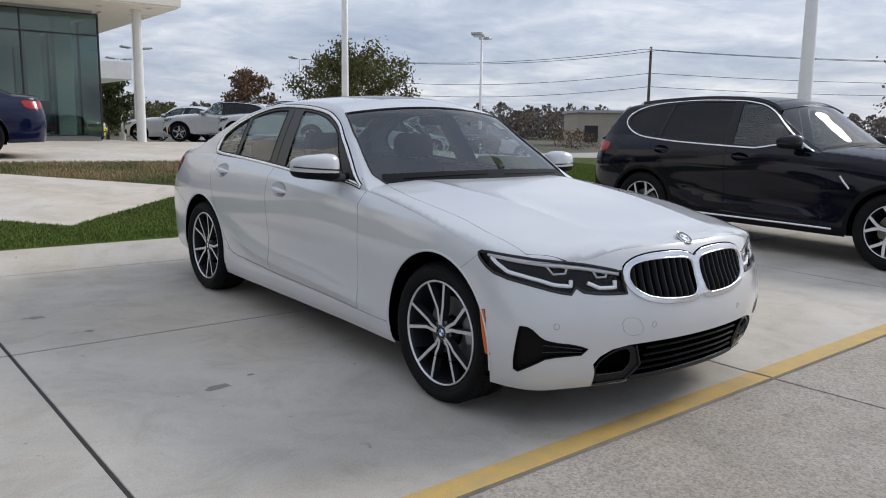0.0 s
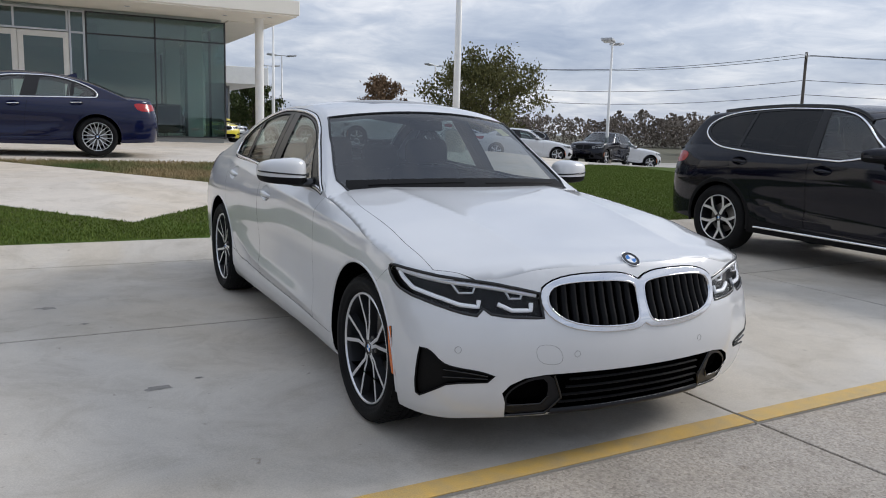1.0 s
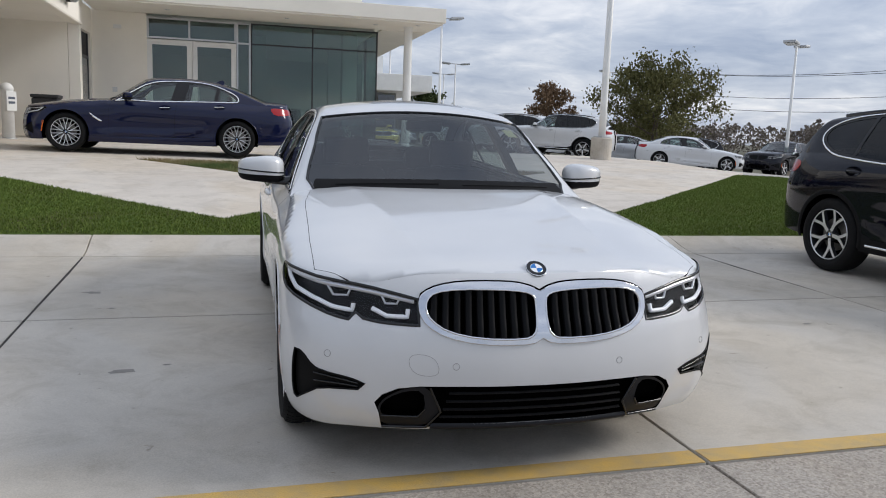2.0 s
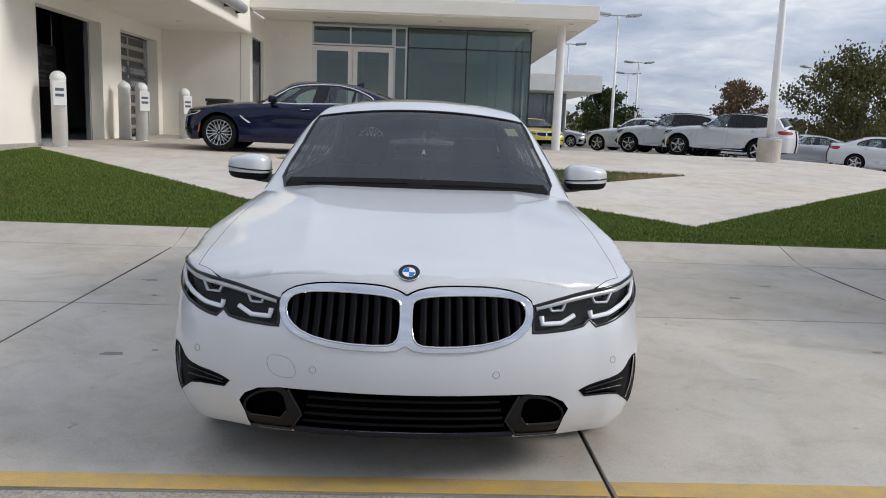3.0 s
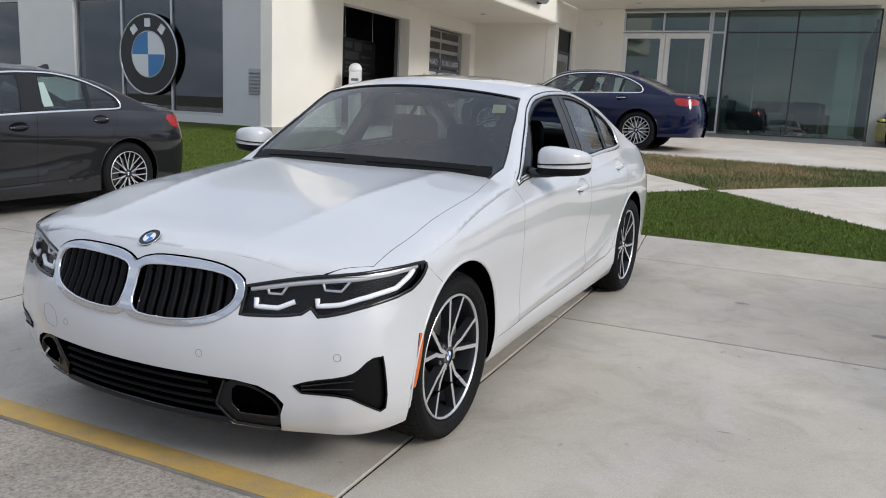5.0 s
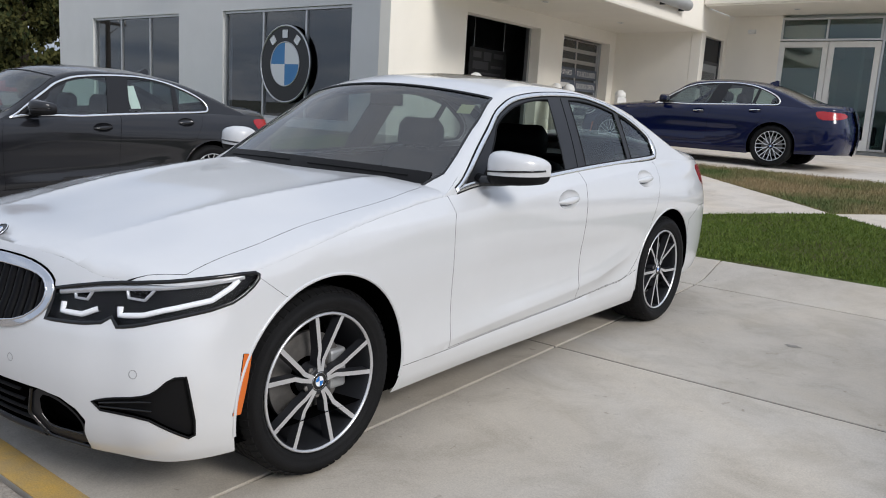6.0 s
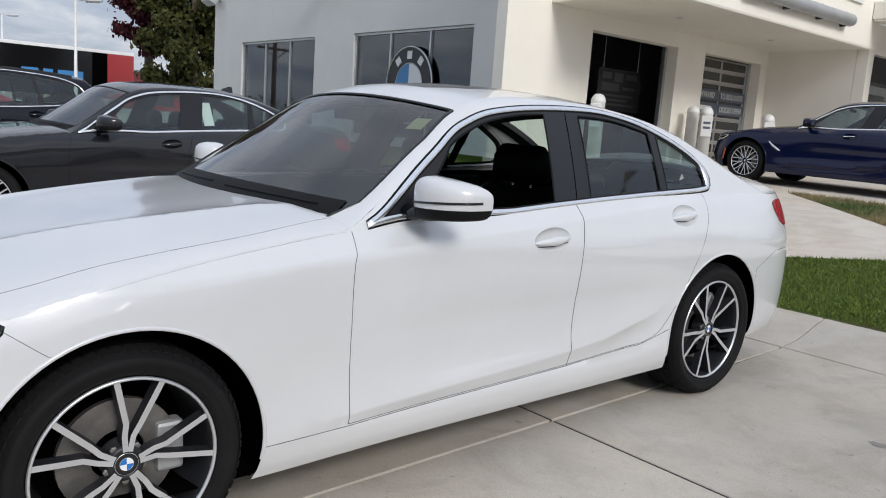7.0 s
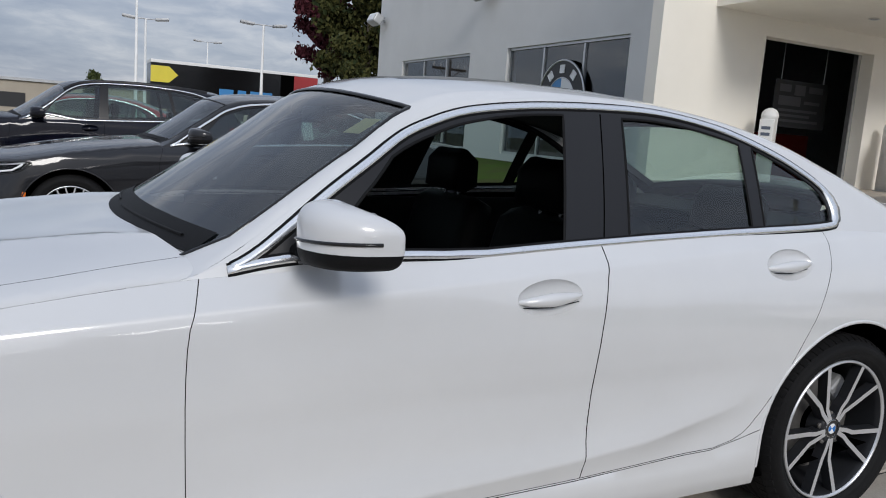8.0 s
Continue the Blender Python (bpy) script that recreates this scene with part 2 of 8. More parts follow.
def add_lathe(bm, profile, steps=24, axis="z", at=(0, 0, 0), cap=True):
    """A turned shape: profile of (radius, height) pairs."""
    rings = []
    for r, h in profile:
        ring = []
        for i in range(steps):
            a = 2 * math.pi * i / steps
            p = (r * math.cos(a), r * math.sin(a), h)
            if axis == "x":
                p = (h, r * math.cos(a), r * math.sin(a))
            if axis == "y":
                p = (r * math.sin(a), h, r * math.cos(a))
            ring.append(bm.verts.new(Vector(p) + Vector(at)))
        rings.append(ring)
    for a, b in zip(rings, rings[1:]):
        for i in range(steps):
            j = (i + 1) % steps
            bm.faces.new((a[i], a[j], b[j], b[i]))
    if cap:
        bm.faces.new(list(reversed(rings[0])))
        bm.faces.new(rings[-1])
    return bm


def lathe_mesh(*a, **k):
    return add_lathe(bmesh.new(), *a, **k)


def add_tube(bm, pts, radius, steps=8, closed=False, flat=1.0):
    """A tube along points; radius may be a list."""
    pts = [Vector(p) for p in pts]
    n = len(pts)
    rad = radius if isinstance(radius, (list, tuple)) else [radius] * n
    rings, side = [], None
    for i, p in enumerate(pts):
        a = pts[(i - 1) % n] if closed or i else p
        b = pts[(i + 1) % n] if closed or i < n - 1 else p
        d = (b - a).normalized()
        if side is None:
            side = d.orthogonal().normalized()
        side = (side - d * side.dot(d)).normalized()
        other = d.cross(side)
        rings.append([bm.verts.new(p + (side * math.cos(2 * math.pi * k / steps) + other * math.sin(2 * math.pi * k / steps) * flat) * rad[i]) for k in range(steps)])
    pairs = list(zip(rings, rings[1:])) + ([(rings[-1], rings[0])] if closed else [])
    for a, b in pairs:
        for k in range(steps):
            j = (k + 1) % steps
            bm.faces.new((a[k], a[j], b[j], b[k]))
    if not closed:
        bm.faces.new(list(reversed(rings[0])))
        bm.faces.new(rings[-1])
    return bm


def tube_mesh(*a, **k):
    return add_tube(bmesh.new(), *a, **k)


def wall_mesh(length, z0, z1, thick, openings):
    """A wall along x from 0, its face at y=0, thickness towards +y, with openings (u0, u1, v0, v1) right through it."""
    us = sorted({0, length, *(o[0] for o in openings), *(o[1] for o in openings)})
    zs = sorted({z0, z1, *(o[2] for o in openings), *(o[3] for o in openings)})
    us, zs = [u for u in us if 0 <= u <= length], [z for z in zs if z0 <= z <= z1]
    bm = bmesh.new()
    made = {}

    def v(i, j, k):
        if (i, j, k) not in made:
            made[i, j, k] = bm.verts.new((us[i], k * thick, zs[j]))
        return made[i, j, k]

    def solid(i, j):
        if not (0 <= i < len(us) - 1 and 0 <= j < len(zs) - 1):
            return False
        u, z = (us[i] + us[i + 1]) / 2, (zs[j] + zs[j + 1]) / 2
        return not any(o[0] < u < o[1] and o[2] < z < o[3] for o in openings)
    for i in range(len(us) - 1):
        for j in range(len(zs) - 1):
            if not solid(i, j):
                continue
            bm.faces.new((v(i, j, 0), v(i + 1, j, 0), v(i + 1, j + 1, 0), v(i, j + 1, 0)))
            bm.faces.new((v(i, j + 1, 1), v(i + 1, j + 1, 1), v(i + 1, j, 1), v(i, j, 1)))
            if not solid(i - 1, j):
                bm.faces.new((v(i, j, 1), v(i, j, 0), v(i, j + 1, 0), v(i, j + 1, 1)))
            if not solid(i + 1, j):
                bm.faces.new((v(i + 1, j, 0), v(i + 1, j, 1), v(i + 1, j + 1, 1), v(i + 1, j + 1, 0)))
            if not solid(i, j - 1):
                bm.faces.new((v(i, j, 1), v(i + 1, j, 1), v(i + 1, j, 0), v(i, j, 0)))
            if not solid(i, j + 1):
                bm.faces.new((v(i, j + 1, 0), v(i + 1, j + 1, 0), v(i + 1, j + 1, 1), v(i, j + 1, 1)))
    return bm


def curve_through(pts):
    """A smooth curve through (x, y) points with no overshoot."""
    xs, ys = np.array([p[0] for p in pts], float), np.array([p[1] for p in pts], float)
    h, d = np.diff(xs), np.diff(ys) / np.diff(xs)
    m = np.zeros(len(xs))
    m[0], m[-1] = d[0], d[-1]
    for i in range(1, len(xs) - 1):
        if d[i - 1] * d[i] > 0:
            w1, w2 = 2 * h[i] + h[i - 1], h[i] + 2 * h[i - 1]
            m[i] = (w1 + w2) / (w1 / d[i - 1] + w2 / d[i])

    def f(x):
        x = np.clip(np.asarray(x, float), xs[0], xs[-1])
        i = np.clip(np.searchsorted(xs, x) - 1, 0, len(xs) - 2)
        t = (x - xs[i]) / h[i]
        return ((2 * t ** 3 - 3 * t ** 2 + 1) * ys[i] + (t ** 3 - 2 * t ** 2 + t) * h[i] * m[i] + (3 * t ** 2 - 2 * t ** 3) * ys[i + 1] + (t ** 3 - t ** 2) * h[i] * m[i + 1])
    return f


def inside(poly, p):
    """Which of the points p (n, 2) lie in the polygon."""
    poly, p = np.asarray(poly, float), np.asarray(p, float)
    r = np.zeros(len(p), bool)
    for (x0, y0), (x1, y1) in zip(poly, np.roll(poly, -1, 0)):
        if y0 != y1:
            c = ((y0 > p[:, 1]) != (y1 > p[:, 1])) & (p[:, 0] < (x1 - x0) * (p[:, 1] - y0) / (y1 - y0) + x0)
            r ^= c
    return r


def resample(poly, step, closed=True):
    out, n = [], len(poly)
    for i in range(n if closed else n - 1):
        a, b = np.array(poly[i], float), np.array(poly[(i + 1) % n], float)
        k = max(1, int(round(np.linalg.norm(b - a) / step)))
        out += [tuple(a + (b - a) * j / k) for j in range(k)]
    if not closed:
        out.append(tuple(poly[-1]))
    return out


def shrink(poly, d):
    """The polygon with its edges moved inwards by d."""
    p = np.asarray(poly, float)
    area = 0.5 * np.sum(p[:, 0] * np.roll(p[:, 1], -1) - np.roll(p[:, 0], -1) * p[:, 1])
    e = np.roll(p, -1, 0) - p
    n = np.stack([-e[:, 1], e[:, 0]], 1) * (1 if area > 0 else -1)
    n /= np.maximum(np.linalg.norm(n, axis=1, keepdims=True), 1e-9)
    b = n + np.roll(n, 1, 0)
    b /= np.maximum((b * b).sum(1, keepdims=True) / 2, 0.35)
    return [tuple(q) for q in p + b * d]


def smooth_loop(poly, rounds=2, keep=()):
    """Corner-cutting for a closed outline; corners whose index is in keep stay sharp."""
    p = [tuple(q) for q in poly]
    kept = {p[i] for i in keep}
    for _ in range(rounds):
        out, n = [], len(p)
        for i in range(n):
            a, b, c = np.array(p[i - 1]), np.array(p[i]), np.array(p[(i + 1) % n])
            if p[i] in kept:
                out.append(p[i])
            else:
                out += [tuple(b + (a - b) * 0.25), tuple(b + (c - b) * 0.25)]
        p = out
    return p


def panels(boundary, regions, step, rest="rest", lines=()):
    """Triangulates the flat region in boundary, its grid cut along the outlines of regions [(name, polygon)], the first that holds a
    piece naming it. Returns points (n, 2) and {name: triangles}."""
    from mathutils.geometry import delaunay_2d_cdt
    loops = [resample(boundary, step)] + [resample(poly, min(step, 0.6 * step + 0.01)) for _, poly in regions]
    pts, edges = [], []
    for loop in loops:
        k = len(pts)
        pts += loop
        edges += [(k + i, k + (i + 1) % len(loop)) for i in range(len(loop))]
    for line in lines:            # creases: rows of points joined by edges
        row = resample(line, step, closed=False)
        k = len(pts)
        pts += row
        edges += [(k + i, k + i + 1) for i in range(len(row) - 1)]
    b = np.array(boundary, float)
    lo, hi = b.min(0), b.max(0)
    gx, gy = np.meshgrid(np.arange(lo[0], hi[0], step), np.arange(lo[1], hi[1], step))
    gx[1::2] += step / 2
    g = np.stack([gx.ravel(), gy.ravel()], 1)
    g = g[inside(boundary, g)]
    fixed = np.array(pts)
    cell = {}
    for i, p in enumerate(fixed):
        cell.setdefault((int(p[0] // step), int(p[1] // step)), []).append(i)
    good = []
    for p in g:
        cx, cy = int(p[0] // step), int(p[1] // step)
        near = [i for a in (-1, 0, 1) for c in (-1, 0, 1) for i in cell.get((cx + a, cy + c), ())]
        if not near or ((fixed[near] - p) ** 2).sum(1).min() > (0.5 * step) ** 2:
            good.append(p)
    every = [Vector(p) for p in pts] + [Vector(p) for p in good]
    vs, _, fs, _, _, _ = delaunay_2d_cdt(every, edges, [], 0, 1e-6)
    p2 = np.array([tuple(v) for v in vs])
    tri = np.array([f for f in fs if len(f) == 3])
    mid = p2[tri].mean(1)
    left = inside(boundary, mid)
    found = {}
    for name, poly in regions:
        hit = left & inside(poly, mid)
        left &= ~hit
        if hit.any():
            found[name] = np.concatenate([found[name], tri[hit]]) if name in found else tri[hit]
    if left.any():
        found[rest] = tri[left]
    return p2, found


def surface(name, p2, tri, fn, mat, flip=False, extra=None):
    """A mesh of the triangles tri of the flat points p2, carried to space by fn, with the surface's own normals."""
    used = np.unique(tri)
    back = np.zeros(len(p2), int)
    back[used] = np.arange(len(used))
    q = p2[used]
    e = 1e-4
    p, pu, pv = fn(q), fn(q + (e, 0)), fn(q + (0, e))
    pu2, pv2 = fn(q - (e, 0)), fn(q - (0, e))
    n = np.cross(pu - pu2, pv - pv2)
    n /= np.maximum(np.linalg.norm(n, axis=1, keepdims=True), 1e-12)
    f = back[tri]
    a = np.cross(p[f[:, 1]] - p[f[:, 0]], p[f[:, 2]] - p[f[:, 0]])
    agree = (a * n[f[:, 0]]).sum(1)
    f[agree < 0] = f[agree < 0][:, ::-1]
    if flip:
        f, n = f[:, ::-1], -n
    me = bpy.data.meshes.new(name)
    me.from_pydata(p.tolist(), [], f.tolist())
    me.materials.append(mat)
    me.polygons.foreach_set("use_smooth", [True] * len(me.polygons))
    me.normals_split_custom_set_from_vertices(n.tolist())
    return me


# ---------------------------------------------------------------- the ground
_rise = curve_through([(-200, -0.4), (-30, -0.05), (-0.65, -0.009), (0.5, 0.0133), (2.0, 0.042), (3.95, 0.079), (4.2, 0.10), (4.62, 0.205), (5.4, 0.285), (7.3, 0.455),
                       (9.0, 0.555), (11.2, 0.655), (13.0, 0.71), (16.0, 0.775), (18.4, 0.845), (22.0, 0.76), (28.0, 0.68), (40.0, 0.55), (120.0, 0.2), (900.0, 0.0)])
_lean = curve_through([(0, 0), (5, 0), (10, 1), (14, 0.9), (19, 0.6), (30, 0.6), (80, 0)])


_drop = curve_through([(0, 0), (5, 0), (12, 0.35), (20, 1), (60, 1), (140, 0.4)])


def gz(x, y):
    """The ground's height."""
    x, y = np.asarray(x, float), np.asarray(y, float)
    return _rise(y) - 0.014 * np.clip(x, -9, 9) * _lean(y) - 0.055 * np.clip(x - 10, 0, 22) * _drop(y)


def gzf(x, y):
    return float(gz(x, y))


def ground_patch(name, poly, mat, label, category, step=0.4, lift=0.0, kind="structure", skirt=0.06):
    p2, f = panels(poly, [], step)
    tri = f["rest"]
    n = len(p2)
    v = np.column_stack([p2, gz(p2[:, 0], p2[:, 1]) + lift])
    a = v[tri]
    nz = np.cross(a[:, 1] - a[:, 0], a[:, 2] - a[:, 0])[:, 2]
    tri[nz < 0] = tri[nz < 0][:, ::-1]
    low = v.copy()
    low[:, 2] -= skirt
    count = {}
    for t in tri:
        for i in range(3):
            e = (t[i], t[(i + 1) % 3])
            count[e] = count.get(e, 0) + 1
    faces = tri.tolist()
    for (a_, b_) in count:
        if (b_, a_) not in count:
            faces.append([int(b_), int(a_), int(a_) + n, int(b_) + n])
    me = bpy.data.meshes.new(name)
    me.from_pydata(np.concatenate([v, low]).tolist(), [], faces)
    me.materials.append(mat)
    return tagged(new(name, me), label, category, kind=kind)


def far_sheet():
    xs = sorted({*np.linspace(-60, 60, 61).tolist(), *(s * d for s in (-1, 1) for d in (80, 110, 160, 250, 400, 800, 1600, 2600))})
    ys = sorted({*np.linspace(-40, 60, 67).tolist(), -60, -100, -200, -400, -900, -2000, 75, 100, 140, 200, 300, 500, 900, 1600, 2600})
    v = [(x, y, gzf(x, y) - 0.10) for y in ys for x in xs]
    w = len(xs)
    f = [(j * w + i, j * w + i + 1, (j + 1) * w + i + 1, (j + 1) * w + i) for j in range(len(ys) - 1) for i in range(w - 1)]
    me = bpy.data.meshes.new("ground")
    me.from_pydata(v, [], f)
    me.materials.append(ASPHALT)
    me.materials.append(FAR_LAND)
    for p in me.polygons:
        c = p.center
        p.material_index = 0 if -75 < c.x < 60 and -60 < c.y < 48 else 1
    return tagged(new("ground", me), "worn grey asphalt lot running out to far dry land", "ground", kind="structure")


far_sheet()
GRASS_FRONT = [(-24, 4.62), (30, 4.62), (30, 12.6), (10.3, 12.6), (5.15, 7.15), (3.17, 5.42), (0.9, 7.3), (-1.23, 5.39), (-2.4, 6.35), (-6.75, 10.3), (-6.95, 10.75),
               (-7.12, 10.75), (-7.12, 8.83), (-7.38, 8.83), (-7.38, 10.1), (-24, 10.1)]
GRASS_BACK = [(0.9, 7.3), (4.9, 11.15), (1.0, 10.95), (-2.75, 10.75)]
PLAZA = [(-7.12, 10.75), (-6.95, 10.75), (-6.75, 10.3), (-2.4, 6.35), (-1.23, 5.39), (0.9, 7.3), (-2.75, 10.75), (1.0, 10.95), (4.9, 11.15), (0.9, 7.3), (3.17, 5.42),
         (5.15, 7.15), (10.3, 12.6), (11.5, 14.0), (11.5, 20.5), (-7.12, 20.5)]
ground_patch("lawn", GRASS_FRONT, GRASS_SOIL, "short green lawn strip sloping up from the kerb", "lawn", 0.5)
ground_patch("lawn", GRASS_BACK, DRY_SOIL, "patchy browned grass wedge between the concrete walks", "lawn", 0.4)
ground_patch("apron_walk", PLAZA, APRON, "pale concrete apron and crossing walks before the showroom", "pavement", 0.5)


# ---------------------------------------------------------------- the showroom and service building
def placed_wall(name, origin, yaw, length, z0, z1, thick, openings, mat, label):
    ob = structure(name, wall_mesh(length, z0, z1, thick, openings), mat, label, "wall")
    ob.matrix_world = pose(origin[0], origin[1], 0, 0, 0, yaw)
    return ob


WIN_1, WIN_2 = (-20.32, -15.83), (-13.93, -9.42)
FY = 10.1
placed_wall("wall_south", (-22.4, FY), 0, 22.4 - 7.38, 0.2, 6.4, 0.3, [(w[0] + 22.4, w[1] + 22.4, 0.9, 3.4) for w in (WIN_1, WIN_2)], STUCCO_GREY,
            "pale grey rendered service wing wall with two window openings")
# the wall with the two service bays, its end standing out past the grey wall
BAY_1, BAY_2 = (11.1, 13.9), (14.95, 17.35)
placed_wall("wall_bays", (-7.12, 8.83), 90, 17.65 - 8.83, 0.78, 6.4, 0.26, [(b[0] - 8.83, b[1] - 8.83, 0.78, 3.3) for b in (BAY_1, BAY_2)], STUCCO,
            "cream rendered wall with two recessed service bay openings")
placed_wall("wall_inner", (-7.12, 17.65), 0, 2.07, 0.7, 3.62, 0.25, [], STUCCO, "cream rendered wall under the canopy")
placed_wall("wall_return", (-4.79, 17.65), 90, 1.75, 0.7, 4.2, 0.25, [(0.28, 1.55, 0.75, 3.55)], STUCCO, "short cream return wall with a door opening")
placed_wall("wall_entrance", (-4.79, 19.4), 0, 1.37, 0.7, 4.25, 0.25, [], STUCCO, "cream rendered wall beside the glass entrance")
structure("plinth", box_mesh(-7.42, 8.78, 0.55, -7.06, 11.05, 0.80, bevel=0.01), STONE, "rough grey stone plinth under the wall end", "plinth")
# the canopy over the bays and the roof over the showroom
bm = box_mesh(-7.12, 9.9, 3.62, -4.80, 17.64, 3.80)
structure("canopy_ceiling", bm, SOFFIT, "plain plaster soffit of the bay canopy", "ceiling")
bm = bmesh.new()
add_box(bm, -5.0, 9.9, 3.60, -4.74, 17.9, 6.4, bevel=0.05)
structure("canopy_fascia", bm, STUCCO, "deep cream fascia of the bay canopy with a rounded lower edge", "fascia")
structure("upper_wall", box_mesh(-7.12, 9.9, 3.81, -5.01, 10.1, 6.4), STUCCO, "cream upper wall closing the canopy end", "wall")
structure("showroom_roof", box_mesh(-4.73, 17.4, 4.23, 4.36, 31.0, 4.60, bevel=0.015), STUCCO, "flat white overhanging showroom roof", "roof")
structure("upper_storey", box_mesh(-4.73, 18.2, 4.61, 2.2, 31.0, 6.6), STUCCO, "white upper storey set back on the showroom roof", "wall")
structure("service_roof", box_mesh(-22.4, 10.41, 6.0, -7.4, 31.0, 6.3), STUCCO_GREY, "flat service wing roof", "roof")
structure("wall_west", box_mesh(-22.4, 10.41, 0.2, -22.1, 31.0, 5.99), STUCCO_GREY, "pale grey service wing side wall", "wall")
structure("floor", box_mesh(-22.09, 10.41, 0.3, -7.4, 31.0, 0.79), INSIDE_GREY, "grey service floor", "floor")
structure("showroom_floor", box_mesh(-4.5, 19.46, 0.3, 2.8, 31.0, 0.93), INSIDE_GREY, "grey tiled showroom floor", "floor")
structure("wall_north", box_mesh(-22.4, 31.01, 0.2, 4.0, 31.3, 6.4), INSIDE_WHITE, "plain back wall closing the building", "wall")
structure("wall_between", box_mesh(-7.38, 17.91, 0.3, -7.12, 31.0, 6.0), INSIDE_WHITE, "plain inner wall between the bays and the showroom", "wall")
structure("wall_between_2", box_mesh(-4.79, 19.66, 0.3, -4.54, 31.0, 4.22), INSIDE_WHITE, "plain showroom inner wall", "wall")
structure("showroom_ceiling", box_mesh(-4.53, 19.66, 4.12, 2.8, 31.0, 4.22), INSIDE_WHITE, "plain white showroom ceiling", "ceiling")


# ---- windows, doors and fittings of the building
def framed_window(name, x0, x1, y, z0, z1, cuts, frame_mat, glass_mat, label, bars=(), w=0.05, deep=0.10):
    """A glazed opening in a wall that faces -y: outer frame, mullions at cuts, transoms at bars, one pane a field."""
    win = thing(name, pose(x0, y, z0), label, "window", kind="structure")
    xs, zs = [0, *[c - x0 for c in cuts], x1 - x0], [0, *[b - z0 for b in bars], z1 - z0]
    h, v = x1 - x0, z1 - z0
    for a in ((0, 0, h, w), (0, v - w, h, v)):
        part("window_frame", box_mesh(a[0], 0, a[1], a[2], deep, a[3], bevel=0.004), frame_mat, win)
    for a in ((0, w), (h - w, h)):
        part("window_frame", box_mesh(a[0], 0, w + 0.001, a[1], deep, v - w - 0.001, bevel=0.004), frame_mat, win)
    for c in xs[1:-1]:
        part("mullion", box_mesh(c - w / 2, 0.004, w + 0.002, c + w / 2, deep - 0.004, v - w - 0.002, bevel=0.003), frame_mat, win)
    for b in zs[1:-1]:
        for i in range(len(xs) - 1):
            part("transom", box_mesh(xs[i] + (w if i == 0 else w / 2 + 0.002), 0.006, b - w / 2, xs[i + 1] - (w if i == len(xs) - 2 else w / 2 + 0.002), deep - 0.006, b + w / 2, bevel=0.003), frame_mat, win)
    for i in range(len(xs) - 1):
        for j in range(len(zs) - 1):
            g = part("pane", box_mesh(xs[i] + w * 0.45, deep * 0.45, zs[j] + w * 0.45, xs[i + 1] - w * 0.45, deep * 0.45 + 0.008, zs[j + 1] - w * 0.45), glass_mat, win)
            g.visible_shadow = False
    return win


for a, b, lab in ((*WIN_1, "three-pane dark tinted window in a metal frame"), (*WIN_2, "three-pane dark tinted window holding a round sign")):
    w = (b - a) / 3
    framed_window("window_1", a, b, FY + 0.06, 0.9, 3.4, [a + w, a + 2 * w], ALU, DARK_GLASS, lab, w=0.06)
    bm = box_mesh(a + 0.2, FY + 3.0, 0.8, b - 0.2, FY + 3.1, 3.0)
    tagged(mesh_object("storage_shelf", bm, INSIDE_GREY), "grey storage unit standing inside behind the window", "shelf")
# the round sign in the second window
sign = thing("round_sign", pose(-11.55, FY + 0.035, 2.15, 90), "large round sign, black ring round a blue and white quartered disc", "sign")
roundel_big = 0.88


def big_roundel(parent, r):
    part("ring", lathe_mesh([(r, 0), (r, 0.03), (r * 0.985, 0.035), (r * 0.55, 0.035), (r * 0.55, 0.0)], 64), BADGE_B, parent)
    for q, w in ((0.975, 0.025), (0.56, 0.018)):
        part("ring_edge", tube_mesh([(r * q * math.cos(a), r * q * math.sin(a), 0.035) for a in np.linspace(0, 2 * math.pi, 65)[:-1]], r * w, 6, closed=True), ALU, parent, smooth=True)
    for i in range(4):
        pts = [(0, 0)] + [(r * 0.545 * math.cos(a), r * 0.545 * math.sin(a)) for a in np.linspace(i * math.pi / 2, (i + 1) * math.pi / 2, 17)]
        bm = bmesh.new()
        lo = [bm.verts.new((x, y, 0.005)) for x, y in pts]
        hi = [bm.verts.new((x, y, 0.043)) for x, y in pts]
        bm.faces.new(hi)
        for j in range(len(pts)):
            k = (j + 1) % len(pts)
            bm.faces.new((lo[j], lo[k], hi[k], hi[j]))
        part("disc_quarter", bm, BADGE_BL if i % 2 else BADGE_W, parent)
    # three plain marks on the ring
    for a in (52, 90, 128):
        t = radians(a)
        o = part("ring_mark", box_mesh(-0.085, -0.09, 0.036, 0.085, 0.09, 0.042, bevel=0.015), BADGE_W, parent)
        o.matrix_local = Matrix.Translation((r * 0.77 * math.cos(t), r * 0.77 * math.sin(t), 0)) @ pose(0, 0, 0, 0, 0, a - 90)


BADGE_B = material("sign_black", (0.015, 0.016, 0.018), rough=0.35)
BADGE_BL = material("sign_blue", (0.05, 0.22, 0.48), rough=0.35)
BADGE_W = material("sign_white", (0.75, 0.77, 0.78), rough=0.4)
big_roundel(sign, 0.88)
